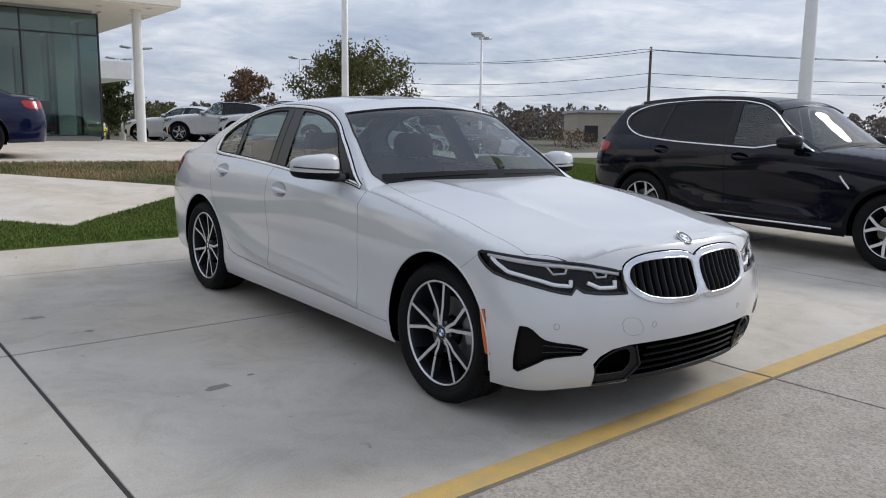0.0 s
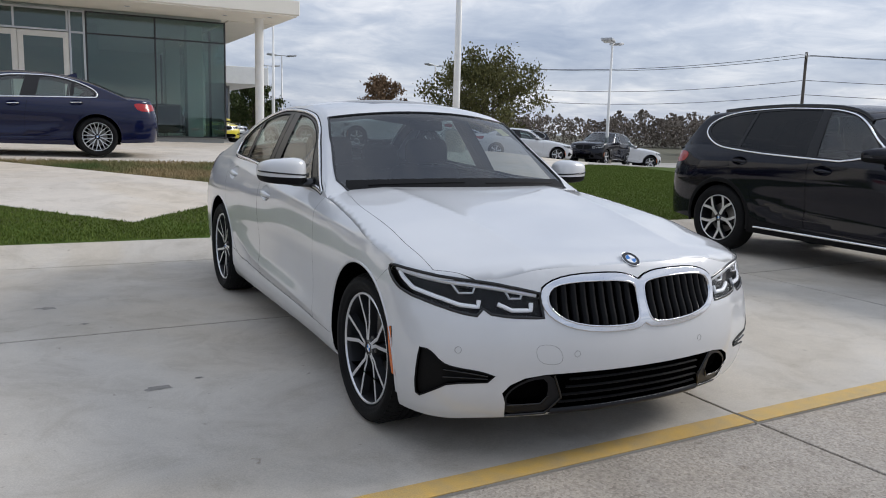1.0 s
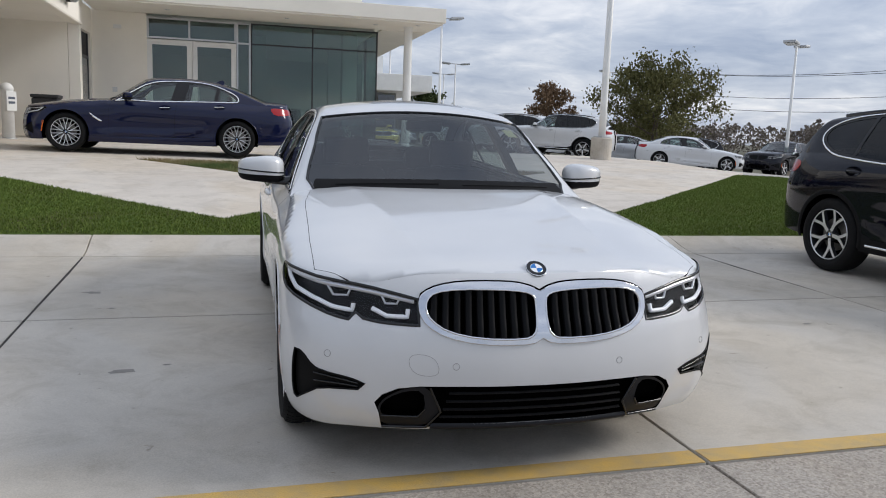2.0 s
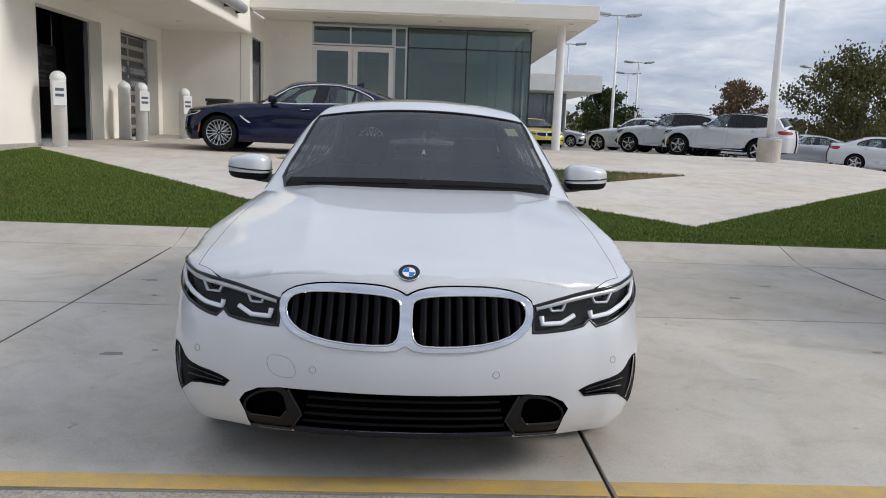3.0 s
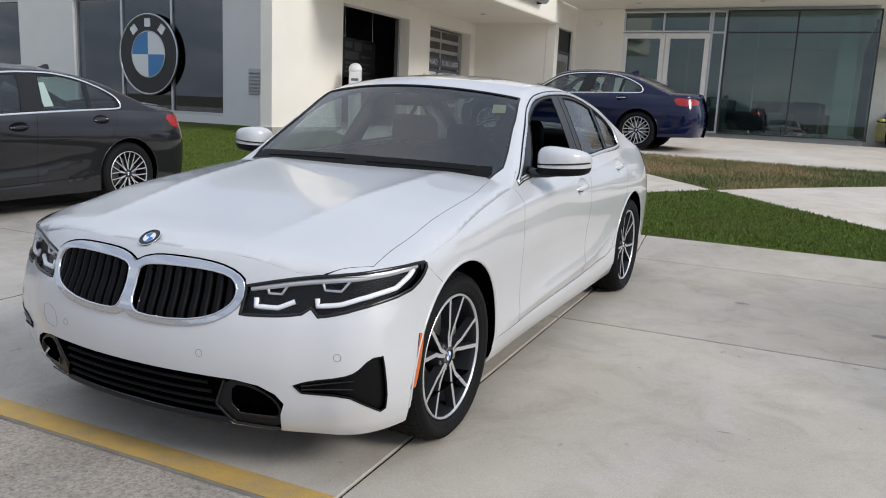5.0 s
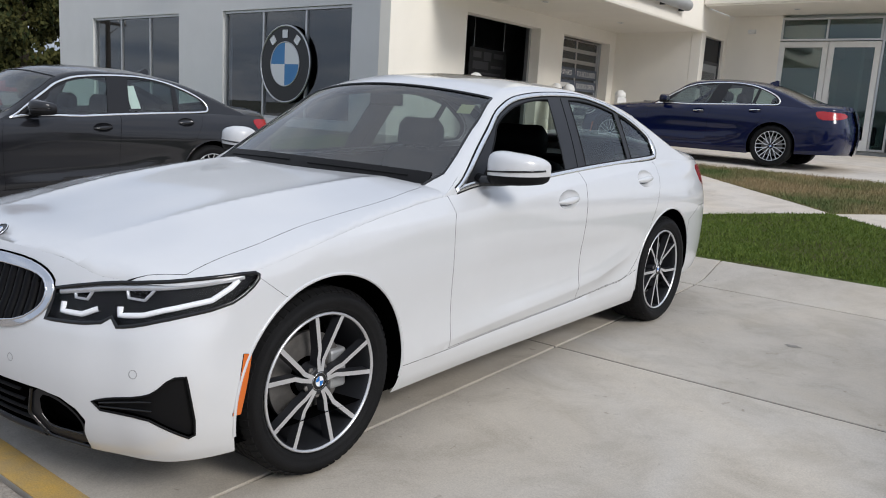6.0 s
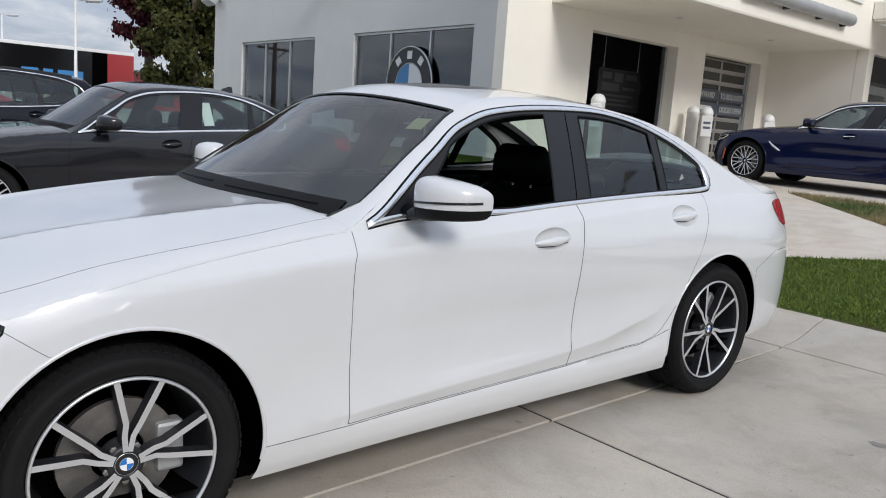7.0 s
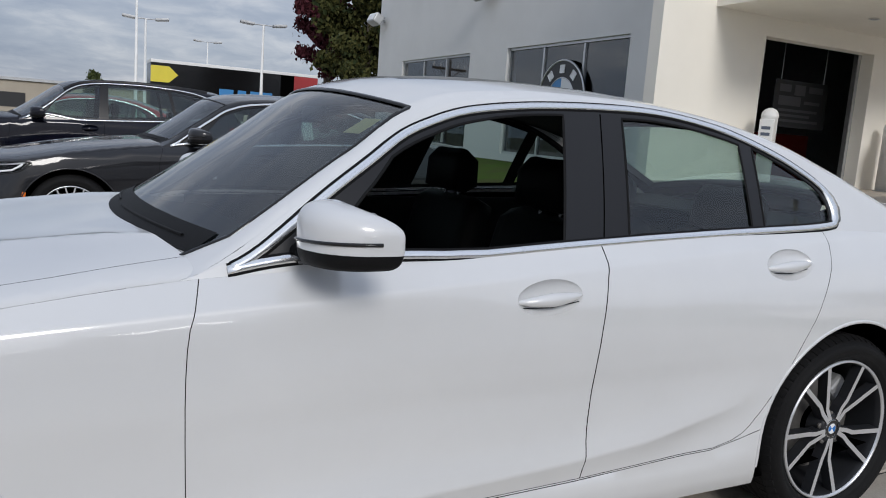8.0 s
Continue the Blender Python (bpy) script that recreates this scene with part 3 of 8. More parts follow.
# wall vent
vent = thing("wall_vent", pose(-8.72, FY - 0.03, 1.38), "grey louvred metal vent on the service wing wall", "vent")
part("frame", box_mesh(0, 0, 0, 0.55, 0.028, 0.52, bevel=0.004), GALV, vent)
for i in range(6):
    part("slat", box_mesh(0.04, -0.022, 0.055 + i * 0.072, 0.51, -0.001, 0.085 + i * 0.072, bevel=0.003), INSIDE_GREY, vent)
structure("wall_base_line", box_mesh(-22.4, FY - 0.02, 0.2, -7.40, FY - 0.001, 0.74), STONE, "darker base band of the service wing wall", "trim")

# ---- the glass front of the showroom
GY = 19.4
front = framed_window("window_2", -0.70, 2.86, GY, 0.94, 4.12, [1.0], DARK_FRAME, SHOP_GLASS, "tall showroom glazing with slim dark mullions", bars=[3.56], w=0.035, deep=0.09)
framed_window("window_3", -1.09, -0.71, GY, 0.94, 4.12, [], ALU, SHOP_GLASS, "narrow showroom side light beside the doors", bars=[3.56], w=0.05)
framed_window("window_4", -3.42, -1.10, GY, 3.56, 4.12, [-2.33], ALU, SHOP_GLASS, "fanlight over the entrance doors", w=0.05)
for i, (a, b) in enumerate(((-3.42, -2.265), (-2.255, -1.10))):
    door = thing("door_1", pose(a, GY, 0.94), "glazed entrance door in a pale metal frame, closed", "door", kind="structure")
    w, h = b - a, 2.60
    for q in ((0, 0, 0.13, h), (w - 0.13, 0, w, h)):
        part("stile", box_mesh(q[0], 0, q[1], q[2], 0.06, q[3], bevel=0.005), WHITE_METAL, door)
    for z0, z1 in ((0, 0.25), (h - 0.14, h)):
        part("rail", box_mesh(0.131, 0.002, z0, w - 0.131, 0.058, z1, bevel=0.005), WHITE_METAL, door)
    g = part("pane", box_mesh(0.12, 0.025, 0.24, w - 0.12, 0.033, h - 0.13), SHOP_GLASS, door)
    g.visible_shadow = False
    hx = w - 0.16 if i == 0 else 0.16
    part("door_handle", tube_mesh([(hx, -0.002, 0.95), (hx, -0.05, 0.98), (hx, -0.05, 1.35), (hx, -0.002, 1.38)], 0.012, 8), ALU, door)
# the showroom's side glazing runs back from its corner
side = thing("window_5", pose(2.86, GY + 0.1, 0.94, 0, 0, 90), "long side glazing of the showroom with dark mullions", "window", kind="structure")
for i in range(6):
    g = part("pane", box_mesh(0.02 + i * 1.9, 0.03, 0.03, 1.88 + i * 1.9, 0.038, 3.15), SHOP_GLASS, side)
    g.visible_shadow = False
    part("mullion", box_mesh(1.885 + i * 1.9, 0.0, 0.03, 1.915 + i * 1.9, 0.07, 3.15), DARK_FRAME, side)
part("sill", box_mesh(0, -0.01, -0.02, 11.4, 0.08, 0.028), DARK_FRAME, side)
for x, y in ((2.2, 20.6), (2.2, 24.4), (-0.4, 22.5), (-2.6, 24.0)):
    tagged(mesh_object("inside_column", box_mesh(x - 0.22, y - 0.22, 0.93, x + 0.22, y + 0.22, 4.11, bevel=0.01), INSIDE_WHITE), "square white column standing inside the showroom", "column", "showroom columns")
for x, y, rz in ((1.6, 21.2, 20), (0.3, 21.5, -15), (-1.9, 21.8, 60), (-0.15, 20.3, 100), (0.75, 20.35, -80), (1.45, 20.4, 170)):
    arm = thing("armchair", pose(x, y, 0.93, 0, 0, rz), "black leather armchair standing in the showroom", "chair", "showroom chairs")
    for nm, q in (("seat", (-0.30, -0.36, 0.12, 0.30, 0.30, 0.44)), ("backrest", (-0.36, 0.24, 0.12, 0.36, 0.44, 0.92)), ("armrest", (-0.44, -0.36, 0.12, -0.31, 0.30, 0.62)), ("armrest", (0.31, -0.36, 0.12, 0.44, 0.30, 0.62))):
        part(nm, box_mesh(*q, bevel=0.05), INSIDE_DARK, arm, smooth=False)
    for s in (-1, 1):
        for t in (-0.3, 0.36):
            part("leg", lathe_mesh([(0.02, 0), (0.025, 0.125)], 8, at=(0.34 * s, t, 0)), ALU, arm)
desk = thing("reception_desk", pose(-0.3, 25.2, 0.93), "long pale reception desk inside the showroom", "desk")
part("front_panel", box_mesh(-1.4, -0.4, 0, 1.4, -0.33, 1.02, bevel=0.01), INSIDE_GREY, desk)
part("top", box_mesh(-1.45, -0.45, 1.025, 1.45, 0.4, 1.07, bevel=0.01), INSIDE_WHITE, desk)
# soffit of the showroom roof and its slim column
structure("showroom_soffit", box_mesh(-4.7, 17.45, 4.19, 4.30, 19.38, 4.228), SOFFIT, "plain plaster soffit under the showroom roof", "ceiling")
structure("soffit_edge", box_mesh(2.98, 19.5, 4.19, 4.30, 30.9, 4.228), SOFFIT, "plain plaster soffit along the showroom side", "ceiling")
zc = gzf(3.55, 18.43)
col = thing("column", pose(3.55, 18.43, zc), "slim round white column under the roof corner", "column", kind="structure")
part("shaft", lathe_mesh([(0.125, 0.0), (0.12, 0.02), (0.115, 3.38)], 28), WHITE_METAL, col, smooth=False)
part("collar", lathe_mesh([(0.15, 3.36), (0.15, 3.385)], 28), WHITE_METAL, col)
for x, y in ((-2.8, 18.3), (0.2, 18.3), (2.6, 18.3), (3.7, 17.9), (-6.0, 12.2), (-6.0, 15.6)):
    z = 4.19 if y > 17.7 else 3.62
    spot = thing("downlight", pose(x, y, z - 0.012), "small round recessed light in the soffit", "downlight", "soffit lights")
    part("rim", lathe_mesh([(0.085, 0.0), (0.075, -0.008), (0.06, 0.0)], 20), WHITE_METAL, spot)
    part("glass", lathe_mesh([(0.058, -0.002), (0.02, -0.006)], 16), INSIDE_GREY, spot)
# door in the return wall
door = thing("door_2", pose(-4.83, 17.94, 0.84, 0, 0, 90), "grey glazed side door in a dark frame, closed", "door", kind="structure")
part("frame", box_mesh(0, 0.02, 2.05, 1.25, 0.10, 2.12), DARK_FRAME, door)
for a, b in ((0, 0.07), (1.18, 1.25)):
    part("frame", box_mesh(a, 0.02, 0, b, 0.10, 2.70), DARK_FRAME, door)
part("leaf", box_mesh(0.075, 0.04, 0.01, 1.175, 0.085, 2.045, bevel=0.004), INSIDE_GREY, door)
part("fanlight", box_mesh(0.075, 0.05, 2.125, 1.175, 0.06, 2.69), INSIDE_DARK, door)
part("leaf_pane", box_mesh(0.20, 0.032, 0.35, 1.05, 0.039, 1.85), DARK_GLASS, door)
part("door_handle", tube_mesh([(1.08, 0.038, 1.0), (1.08, -0.02, 1.0), (0.98, -0.02, 1.0)], 0.011, 8), ALU, door)
plate = thing("wall_plate", pose(-4.25, GY - 0.012, 2.15), "small pale metal plate on the cream wall", "plate")
part("plate", box_mesh(-0.06, 0, -0.06, 0.06, 0.011, 0.06, bevel=0.003), ALU, plate)
lampw = thing("wall_light", pose(-4.15, GY - 0.05, 3.80), "small square wall light beside the entrance", "wall light")
part("case", box_mesh(-0.10, 0, -0.05, 0.10, 0.048, 0.05, bevel=0.008), WHITE_METAL, lampw)

# ---- the two service bays
bx = -7.42
room = structure("bay_back", box_mesh(-16.0, 17.5, 0.8, -15.8, 30.9, 5.9), INSIDE_GREY, "grey inner wall of the service bay", "wall")
# the bay's gloom is put into this wall's colour
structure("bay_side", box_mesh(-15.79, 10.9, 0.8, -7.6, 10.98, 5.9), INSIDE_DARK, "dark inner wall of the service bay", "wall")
for (a, b) in (BAY_1, BAY_2):
    for yy0, yy1 in ((a - 0.001, a + 0.07), (b - 0.07, b + 0.001)):
        structure("door_jamb", box_mesh(bx - 0.06, yy0, 0.79, bx + 0.035, yy1, 3.299), ALU, "brushed metal jamb of a service bay door", "frame")
    structure("bay_reveal", box_mesh(-7.72, a - 0.25, 0.79, -7.50, a - 0.002, 5.9), STUCCO, "cream reveal of a service bay", "wall")
# first bay: door rolled up, a cluttered workshop in the dark behind
shop = thing("tool_cabinet", pose(-10.4, 15.4, 0.79), "red workshop tool cabinet in the dark service bay", "cabinet")
RED_BOX = material("red_tool_paint", (0.30, 0.015, 0.012), rough=0.4)
part("body", box_mesh(-0.35, -0.7, 0.0, 0.35, 0.7, 1.05, bevel=0.01), RED_BOX, shop)
for i in range(5):
    part("drawer", box_mesh(0.351, -0.66, 0.12 + i * 0.18, 0.37, 0.66, 0.28 + i * 0.18, bevel=0.004), RED_BOX, shop)
rack = thing("metal_rack", pose(-12.5, 13.6, 0.79), "tall grey metal rack holding boxes in the service bay", "rack")
for i in range(4):
    part("shelf", box_mesh(-0.3, -1.6, 0.4 + i * 0.62, 0.3, 1.6, 0.44 + i * 0.62), INSIDE_GREY, rack)
for s in (-0.28, 0.28):
    for t in (-1.58, 1.58):
        part("post", box_mesh(s - 0.02, t - 0.02, 0, s + 0.02, t + 0.02, 2.5), INSIDE_GREY, rack)
random.seed(5)
for i in range(4):
    y = -1.4
    while y < 1.2:
        w = random.uniform(0.2, 0.5)
        bx_ = tagged(mesh_object("cardboard_box", box_mesh(-0.22, 0, 0, 0.22, w, random.uniform(0.15, 0.45), bevel=0.005), random.choice([INSIDE_GREY, INSIDE_WHITE, INSIDE_DARK])),
                     "box stored on the workshop rack", "box", "boxes on the rack")
        bx_.matrix_world = pose(-12.5, 13.6 + y, 0.79 + 0.443 + i * 0.62)
        y += w + random.uniform(0.02, 0.25)
# poster bars in one even dark grey
POSTER_GREY = material("dim_poster_print", (0.085, 0.085, 0.09), rough=0.7)
poster = thing("bay_poster", pose(-8.3, 13.55, 2.35, 0, 0, 90), "dark hanging poster with pale plain bars inside the bay", "poster")
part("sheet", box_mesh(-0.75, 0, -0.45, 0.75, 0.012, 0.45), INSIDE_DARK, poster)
for a, b, z, q in ((-0.62, -0.30, 0.30, 0.07), (-0.2, 0.1, 0.28, 0.10), (0.2, 0.6, 0.31, 0.06), (-0.62, 0.0, 0.06, 0.09), (0.1, 0.55, 0.05, 0.03), (-0.6, 0.5, -0.12, 0.025), (-0.6, 0.3, -0.22, 0.025), (-0.6, 0.55, -0.32, 0.025)):
    part("bar", box_mesh(a, -0.006, z - q, b, -0.001, z + q), POSTER_GREY, poster)
part("hanging_wire", tube_mesh([(-0.6, 0.006, 0.45), (-0.6, 0.006, 3.649)], 0.006, 5), ALU, poster)
part("hanging_wire", tube_mesh([(0.6, 0.006, 0.45), (0.6, 0.006, 3.649)], 0.006, 5), ALU, poster)
# second bay: sectional door of glass panels
sec = thing("sectional_door", pose(bx, BAY_2[0] + 0.08, 0.80, 0, 0, 90), "closed sectional door with rows of glass panels and a banner", "garage door", kind="structure")
dw, rows_ = BAY_2[1] - BAY_2[0] - 0.16, 9
BANNER = material("slate_banner", (0.10, 0.12, 0.16), rough=0.6)
for i in range(rows_):
    z0, z1 = i * 0.276, i * 0.276 + 0.27
    part("rail", box_mesh(0, 0, z0, dw, 0.05, z0 + 0.055, bevel=0.004), ALU, sec)
    part("rail", box_mesh(0, 0.002, z1 - 0.03, dw, 0.048, z1, bevel=0.004), ALU, sec)
    for c in (0.0, dw / 2 - 0.03, dw - 0.06):
        part("stile", box_mesh(c, 0.001, z0 + 0.056, c + 0.06, 0.049, z1 - 0.031), ALU, sec)
    for c0, c1 in ((0.061, dw / 2 - 0.031), (dw / 2 + 0.031, dw - 0.061)):
        part("pane", box_mesh(c0, 0.02, z0 + 0.056, c1, 0.026, z1 - 0.031), DARK_GLASS, sec)
for z, words in ((1.53, ("FORWARD", "TO BOLLARDS")), (1.22, ("UNTIL", "DOORS OPEN"))):
    for (c0, c1), word in zip(((0.02, dw / 2 - 0.02), (dw / 2 + 0.02, dw - 0.02)), words):
        part("banner", box_mesh(c0, -0.012, z, c1, -0.004, z + 0.25), BANNER, sec)
        if word == "UNTIL":
            part("banner_bar", box_mesh(c0 + 0.2, -0.016, z + 0.07, c1 - 0.25, -0.0125, z + 0.18), WHITE_METAL, sec)
            continue
        cu = bpy.data.curves.new("banner_words", "FONT")
        cu.body, cu.size, cu.extrude, cu.align_x = word, 0.19, 0.001, "CENTER"
        cu.materials.append(WHITE_METAL)
        o = new("banner_words", cu)
        o.parent = sec
        o.matrix_local = Matrix.Translation(((c0 + c1) / 2, -0.0145, z + 0.06)) @ pose(0, 0, 0, 90) @ Matrix.Diagonal((0.80, 1, 1, 1))
# roller tube and pale sign board on the canopy fascia
tube = thing("awning_roller", pose(-4.60, 9.9, 4.02), "grey metal roller tube on brackets along the canopy", "awning")
part("tube", lathe_mesh([(0.02, 2.2), (0.125, 2.2), (0.125, 6.2), (0.115, 6.24), (0.02, 6.24)], 24, axis="y"), GALV, tube)
for y in (2.4, 3.7, 5.0, 6.05):
    part("bracket", box_mesh(-0.138, y - 0.03, -0.14, -0.02, y + 0.03, 0.15, bevel=0.006), DARK_FRAME, tube)
board = thing("sign_board", pose(-4.735, 14.2, 4.45), "white sign board on the canopy fascia with grey plain bars", "sign")
part("board", box_mesh(0, 0, 0, 0.05, 2.6, 0.9, bevel=0.01), WHITE_METAL, board)
for a, b in ((0.3, 0.9), (1.1, 1.8), (2.0, 2.3)):
    part("bar", box_mesh(0.051, a, 0.22, 0.06, b, 0.42), INSIDE_GREY, board)

# ---- bollards before the bays
SAFETY = material("white_bollard_paint", (0.80, 0.80, 0.78), rough=0.5, vary=0.05, scale=4)


def bollard(x, y, top, box=None):
    z = gzf(x, y)
    b = thing("bollard", pose(x, y, z), "white round-topped steel bollard by the service bay" + (" with control box" if box else ""), "bollard", "service bay bollards")
    h = top - z
    part("post", lathe_mesh([(0.130, 0.0), (0.130, h - 0.16), (0.136, h - 0.155), (0.136, h - 0.12), (0.122, h - 0.07), (0.085, h - 0.025), (0.04, h - 0.004), (0.008, h)], 28), SAFETY, b, smooth=True)
    part("foot", lathe_mesh([(0.165, 0.0), (0.16, 0.012), (0.131, 0.014)], 28), GALV, b)
    if box:
        q = part("control_box", box_mesh(0.10, -0.11, h - 0.62, 0.20, 0.11, h - 0.19, bevel=0.01), WHITE_METAL, b)
        q.matrix_local = pose(0, 0, 0, 0, 0, box)
        for i in range(2):
            part("bar", box_mesh(0.201, -0.07, h - 0.36 - 0.1 * i, 0.206, 0.07, h - 0.31 - 0.1 * i), BANNER, q)
    return b


bollard(-6.70, 10.95, 2.10, -60)
bollard(-6.80, 14.25, 2.10)
bollard(-6.35, 14.05, 2.08, -50)
bollard(-6.0, 15.95, 2.06, -50)
bin_ = thing("waste_bin", pose(-5.4, 16.9, gzf(-5.4, 16.9)), "black lidded waste bin by the cream wall", "bin")
part("body", box_mesh(-0.28, -0.25, 0, 0.28, 0.25, 0.92, bevel=0.03), INSIDE_DARK, bin_)
part("lid", box_mesh(-0.30, -0.27, 0.925, 0.30, 0.27, 1.0, bevel=0.02), INSIDE_DARK, bin_)
# floodlights on the service wing
for x, z in ((-22.0, 4.75), (-14.9, 4.75)):
    f = thing("floodlight", pose(x, FY - 0.30, z), "grey metal floodlight on an arm on the wall", "floodlight", "wall floodlights")
    h = part("head", box_mesh(-0.32, -0.20, -0.16, 0.32, 0.10, 0.16, bevel=0.04), GALV, f)
    h.matrix_local = pose(0, 0, 0, -28)
    part("lens", box_mesh(-0.27, -0.215, -0.12, 0.27, -0.201, 0.12), BADGE_W, h)
    part("arm", tube_mesh([(0, 0.0, 0.0), (0, 0.16, 0.05), (0, 0.299, 0.05)], 0.025, 8), GALV, f)
    part("wall_plate", box_mesh(-0.08, 0.275, -0.03, 0.08, 0.298, 0.13), GALV, f)
# the far wing of the site beyond the showroom
far = thing("far_building", pose(3.2, 36.0, gzf(4, 36)), "white flat-roofed building with a glass front and deep roof", "building")
part("roof", box_mesh(-6, -2.0, 2.7, 4.9, 8, 3.5, bevel=0.02), WHITE_METAL, far)
part("wall", box_mesh(-6, 0.3, 0, 3.6, 7.8, 2.69), INSIDE_GREY, far)
for i in range(4):
    part("window", box_mesh(-0.2 + i * 0.95, 0.22, 0.15, 0.65 + i * 0.95, 0.295, 2.6), DARK_GLASS, far)
part("upper_wall", box_mesh(-6, 1, 3.51, 3.0, 8, 4.6), WHITE_METAL, far)


# ---------------------------------------------------------------- cars: one way of building, several shapes
PAINT_WHITE = paint_material("pearl_white_paint", (0.635, 0.642, 0.65), coat_ior=1.7)
PAINT_BLUE = paint_material("deep_blue_paint", (0.002, 0.005, 0.034), metal=0.0, rough=0.4, specular=0.05, coat=0.9)
PAINT_GRAPHITE = paint_material("graphite_paint", (0.0115, 0.0117, 0.014), metal=0.0, rough=0.4, specular=0.10, coat=1.0)
PAINT_BLACK = paint_material("black_paint", (0.0035, 0.0042, 0.010), rough=0.4, specular=0.02, coat=0.75)
PAINT_SILVER = paint_material("silver_paint", (0.40, 0.42, 0.44), metal=0.5, rough=0.35)
PAINT_YELLOW = paint_material("bright_yellow_paint", (0.72, 0.60, 0.05))
PAINT_RED = paint_material("red_paint", (0.35, 0.02, 0.02))
CHROME = material("bright_chrome", (0.70, 0.71, 0.74), rough=0.10, metal=1.0)
SATIN = material("satin_chrome", (0.88, 0.89, 0.90), rough=0.22, metal=0.9)
GLOSS_BLACK = material("gloss_black_trim", (0.006, 0.006, 0.0065), rough=0.15)
GRILLE = material("black_grille_plastic", (0.0035, 0.0036, 0.0045), rough=0.4, specular=0.12)
PILLAR = material("satin_black_pillar", (0.012, 0.012, 0.0135), rough=0.30, specular=0.35)
MATT_BLACK = material("matt_black_plastic", (0.008, 0.008, 0.0085), specular=0.10, rough=0.55, grain=0.15, grain_scale=300, bump=0.1, bump_scale=500)
# near-black without sheen: the shade of gaps and hollows put into the colour
CAVITY_SHADE = material("painted_cavity_shade", (0.002, 0.002, 0.002), specular=0.0, rough=0.95)
RUBBER = material("tyre_rubber", (0.009, 0.009, 0.0095), specular=0.16, rough=0.7, vary=0.15, scale=6, grain=0.2, grain_scale=200, bump=0.15, bump_scale=300)
RIM_DARK = material("dark_wheel_paint", (0.020, 0.021, 0.024), rough=0.4, specular=0.3)
RIM_CUT = material("machined_wheel_face", (0.74, 0.75, 0.77), rough=0.34, metal=0.8)
BRAKE = material("brake_steel", (0.22, 0.21, 0.20), rough=0.5, metal=0.8, vary=0.2, scale=12)
SEAT = material("black_seat_leather", (0.004, 0.004, 0.0043), specular=0.05, rough=0.55, vary=0.1, scale=8, bump=0.15, bump_scale=160)
DASH = material("dark_dashboard", (0.007, 0.007, 0.0075), specular=0.08, rough=0.65, bump=0.15, bump_scale=250)
HEADLINER = material("dark_headliner", (0.014, 0.014, 0.015), rough=0.95)
AMBER = material("amber_reflector", (0.62, 0.13, 0.01), rough=0.2, coat=0.5)
TAIL_RED = material("red_tail_lens", (0.34, 0.006, 0.010), rough=0.2, coat=0.25)
LAMP_WHITE = material("lamp_light_guide", (0.92, 0.93, 0.95), rough=0.35)
LAMP_DARK = material("lamp_housing", (0.007, 0.007, 0.0085), rough=0.4, specular=0.15)
LAMP_SILVER = material("lamp_reflector", (0.66, 0.67, 0.70), rough=0.38, metal=0.7)
LENS = glass_material("clear_lamp_lens", (0.97, 0.975, 0.98), ior=1.28)
WINDSCREEN = glass_material("windscreen_glass", (0.34, 0.385, 0.40), ior=1.95)
SIDE_GLASS = glass_material("side_window_glass", (0.60, 0.72, 0.68), ior=1.8)
PRIVACY_GLASS = glass_material("privacy_glass", (0.05, 0.052, 0.055), ior=1.48)
ROOF_GLASS = material("dark_roof_glass", (0.006, 0.006, 0.007), rough=0.12, specular=0.12)
BADGE_BLACK = material("badge_black", (0.012, 0.012, 0.013), rough=0.2)
BADGE_BLUE = material("badge_blue", (0.02, 0.16, 0.48), rough=0.2)
BADGE_WHITE = material("badge_white", (0.80, 0.81, 0.82), rough=0.25)
STICKER = material("pale_yellow_sticker", (0.62, 0.66, 0.36), rough=0.6)
PAPER = material("white_paper", (0.75, 0.78, 0.76), rough=0.8)
BAR = material("plain_grey_bars", (0.30, 0.30, 0.30), rough=0.7)

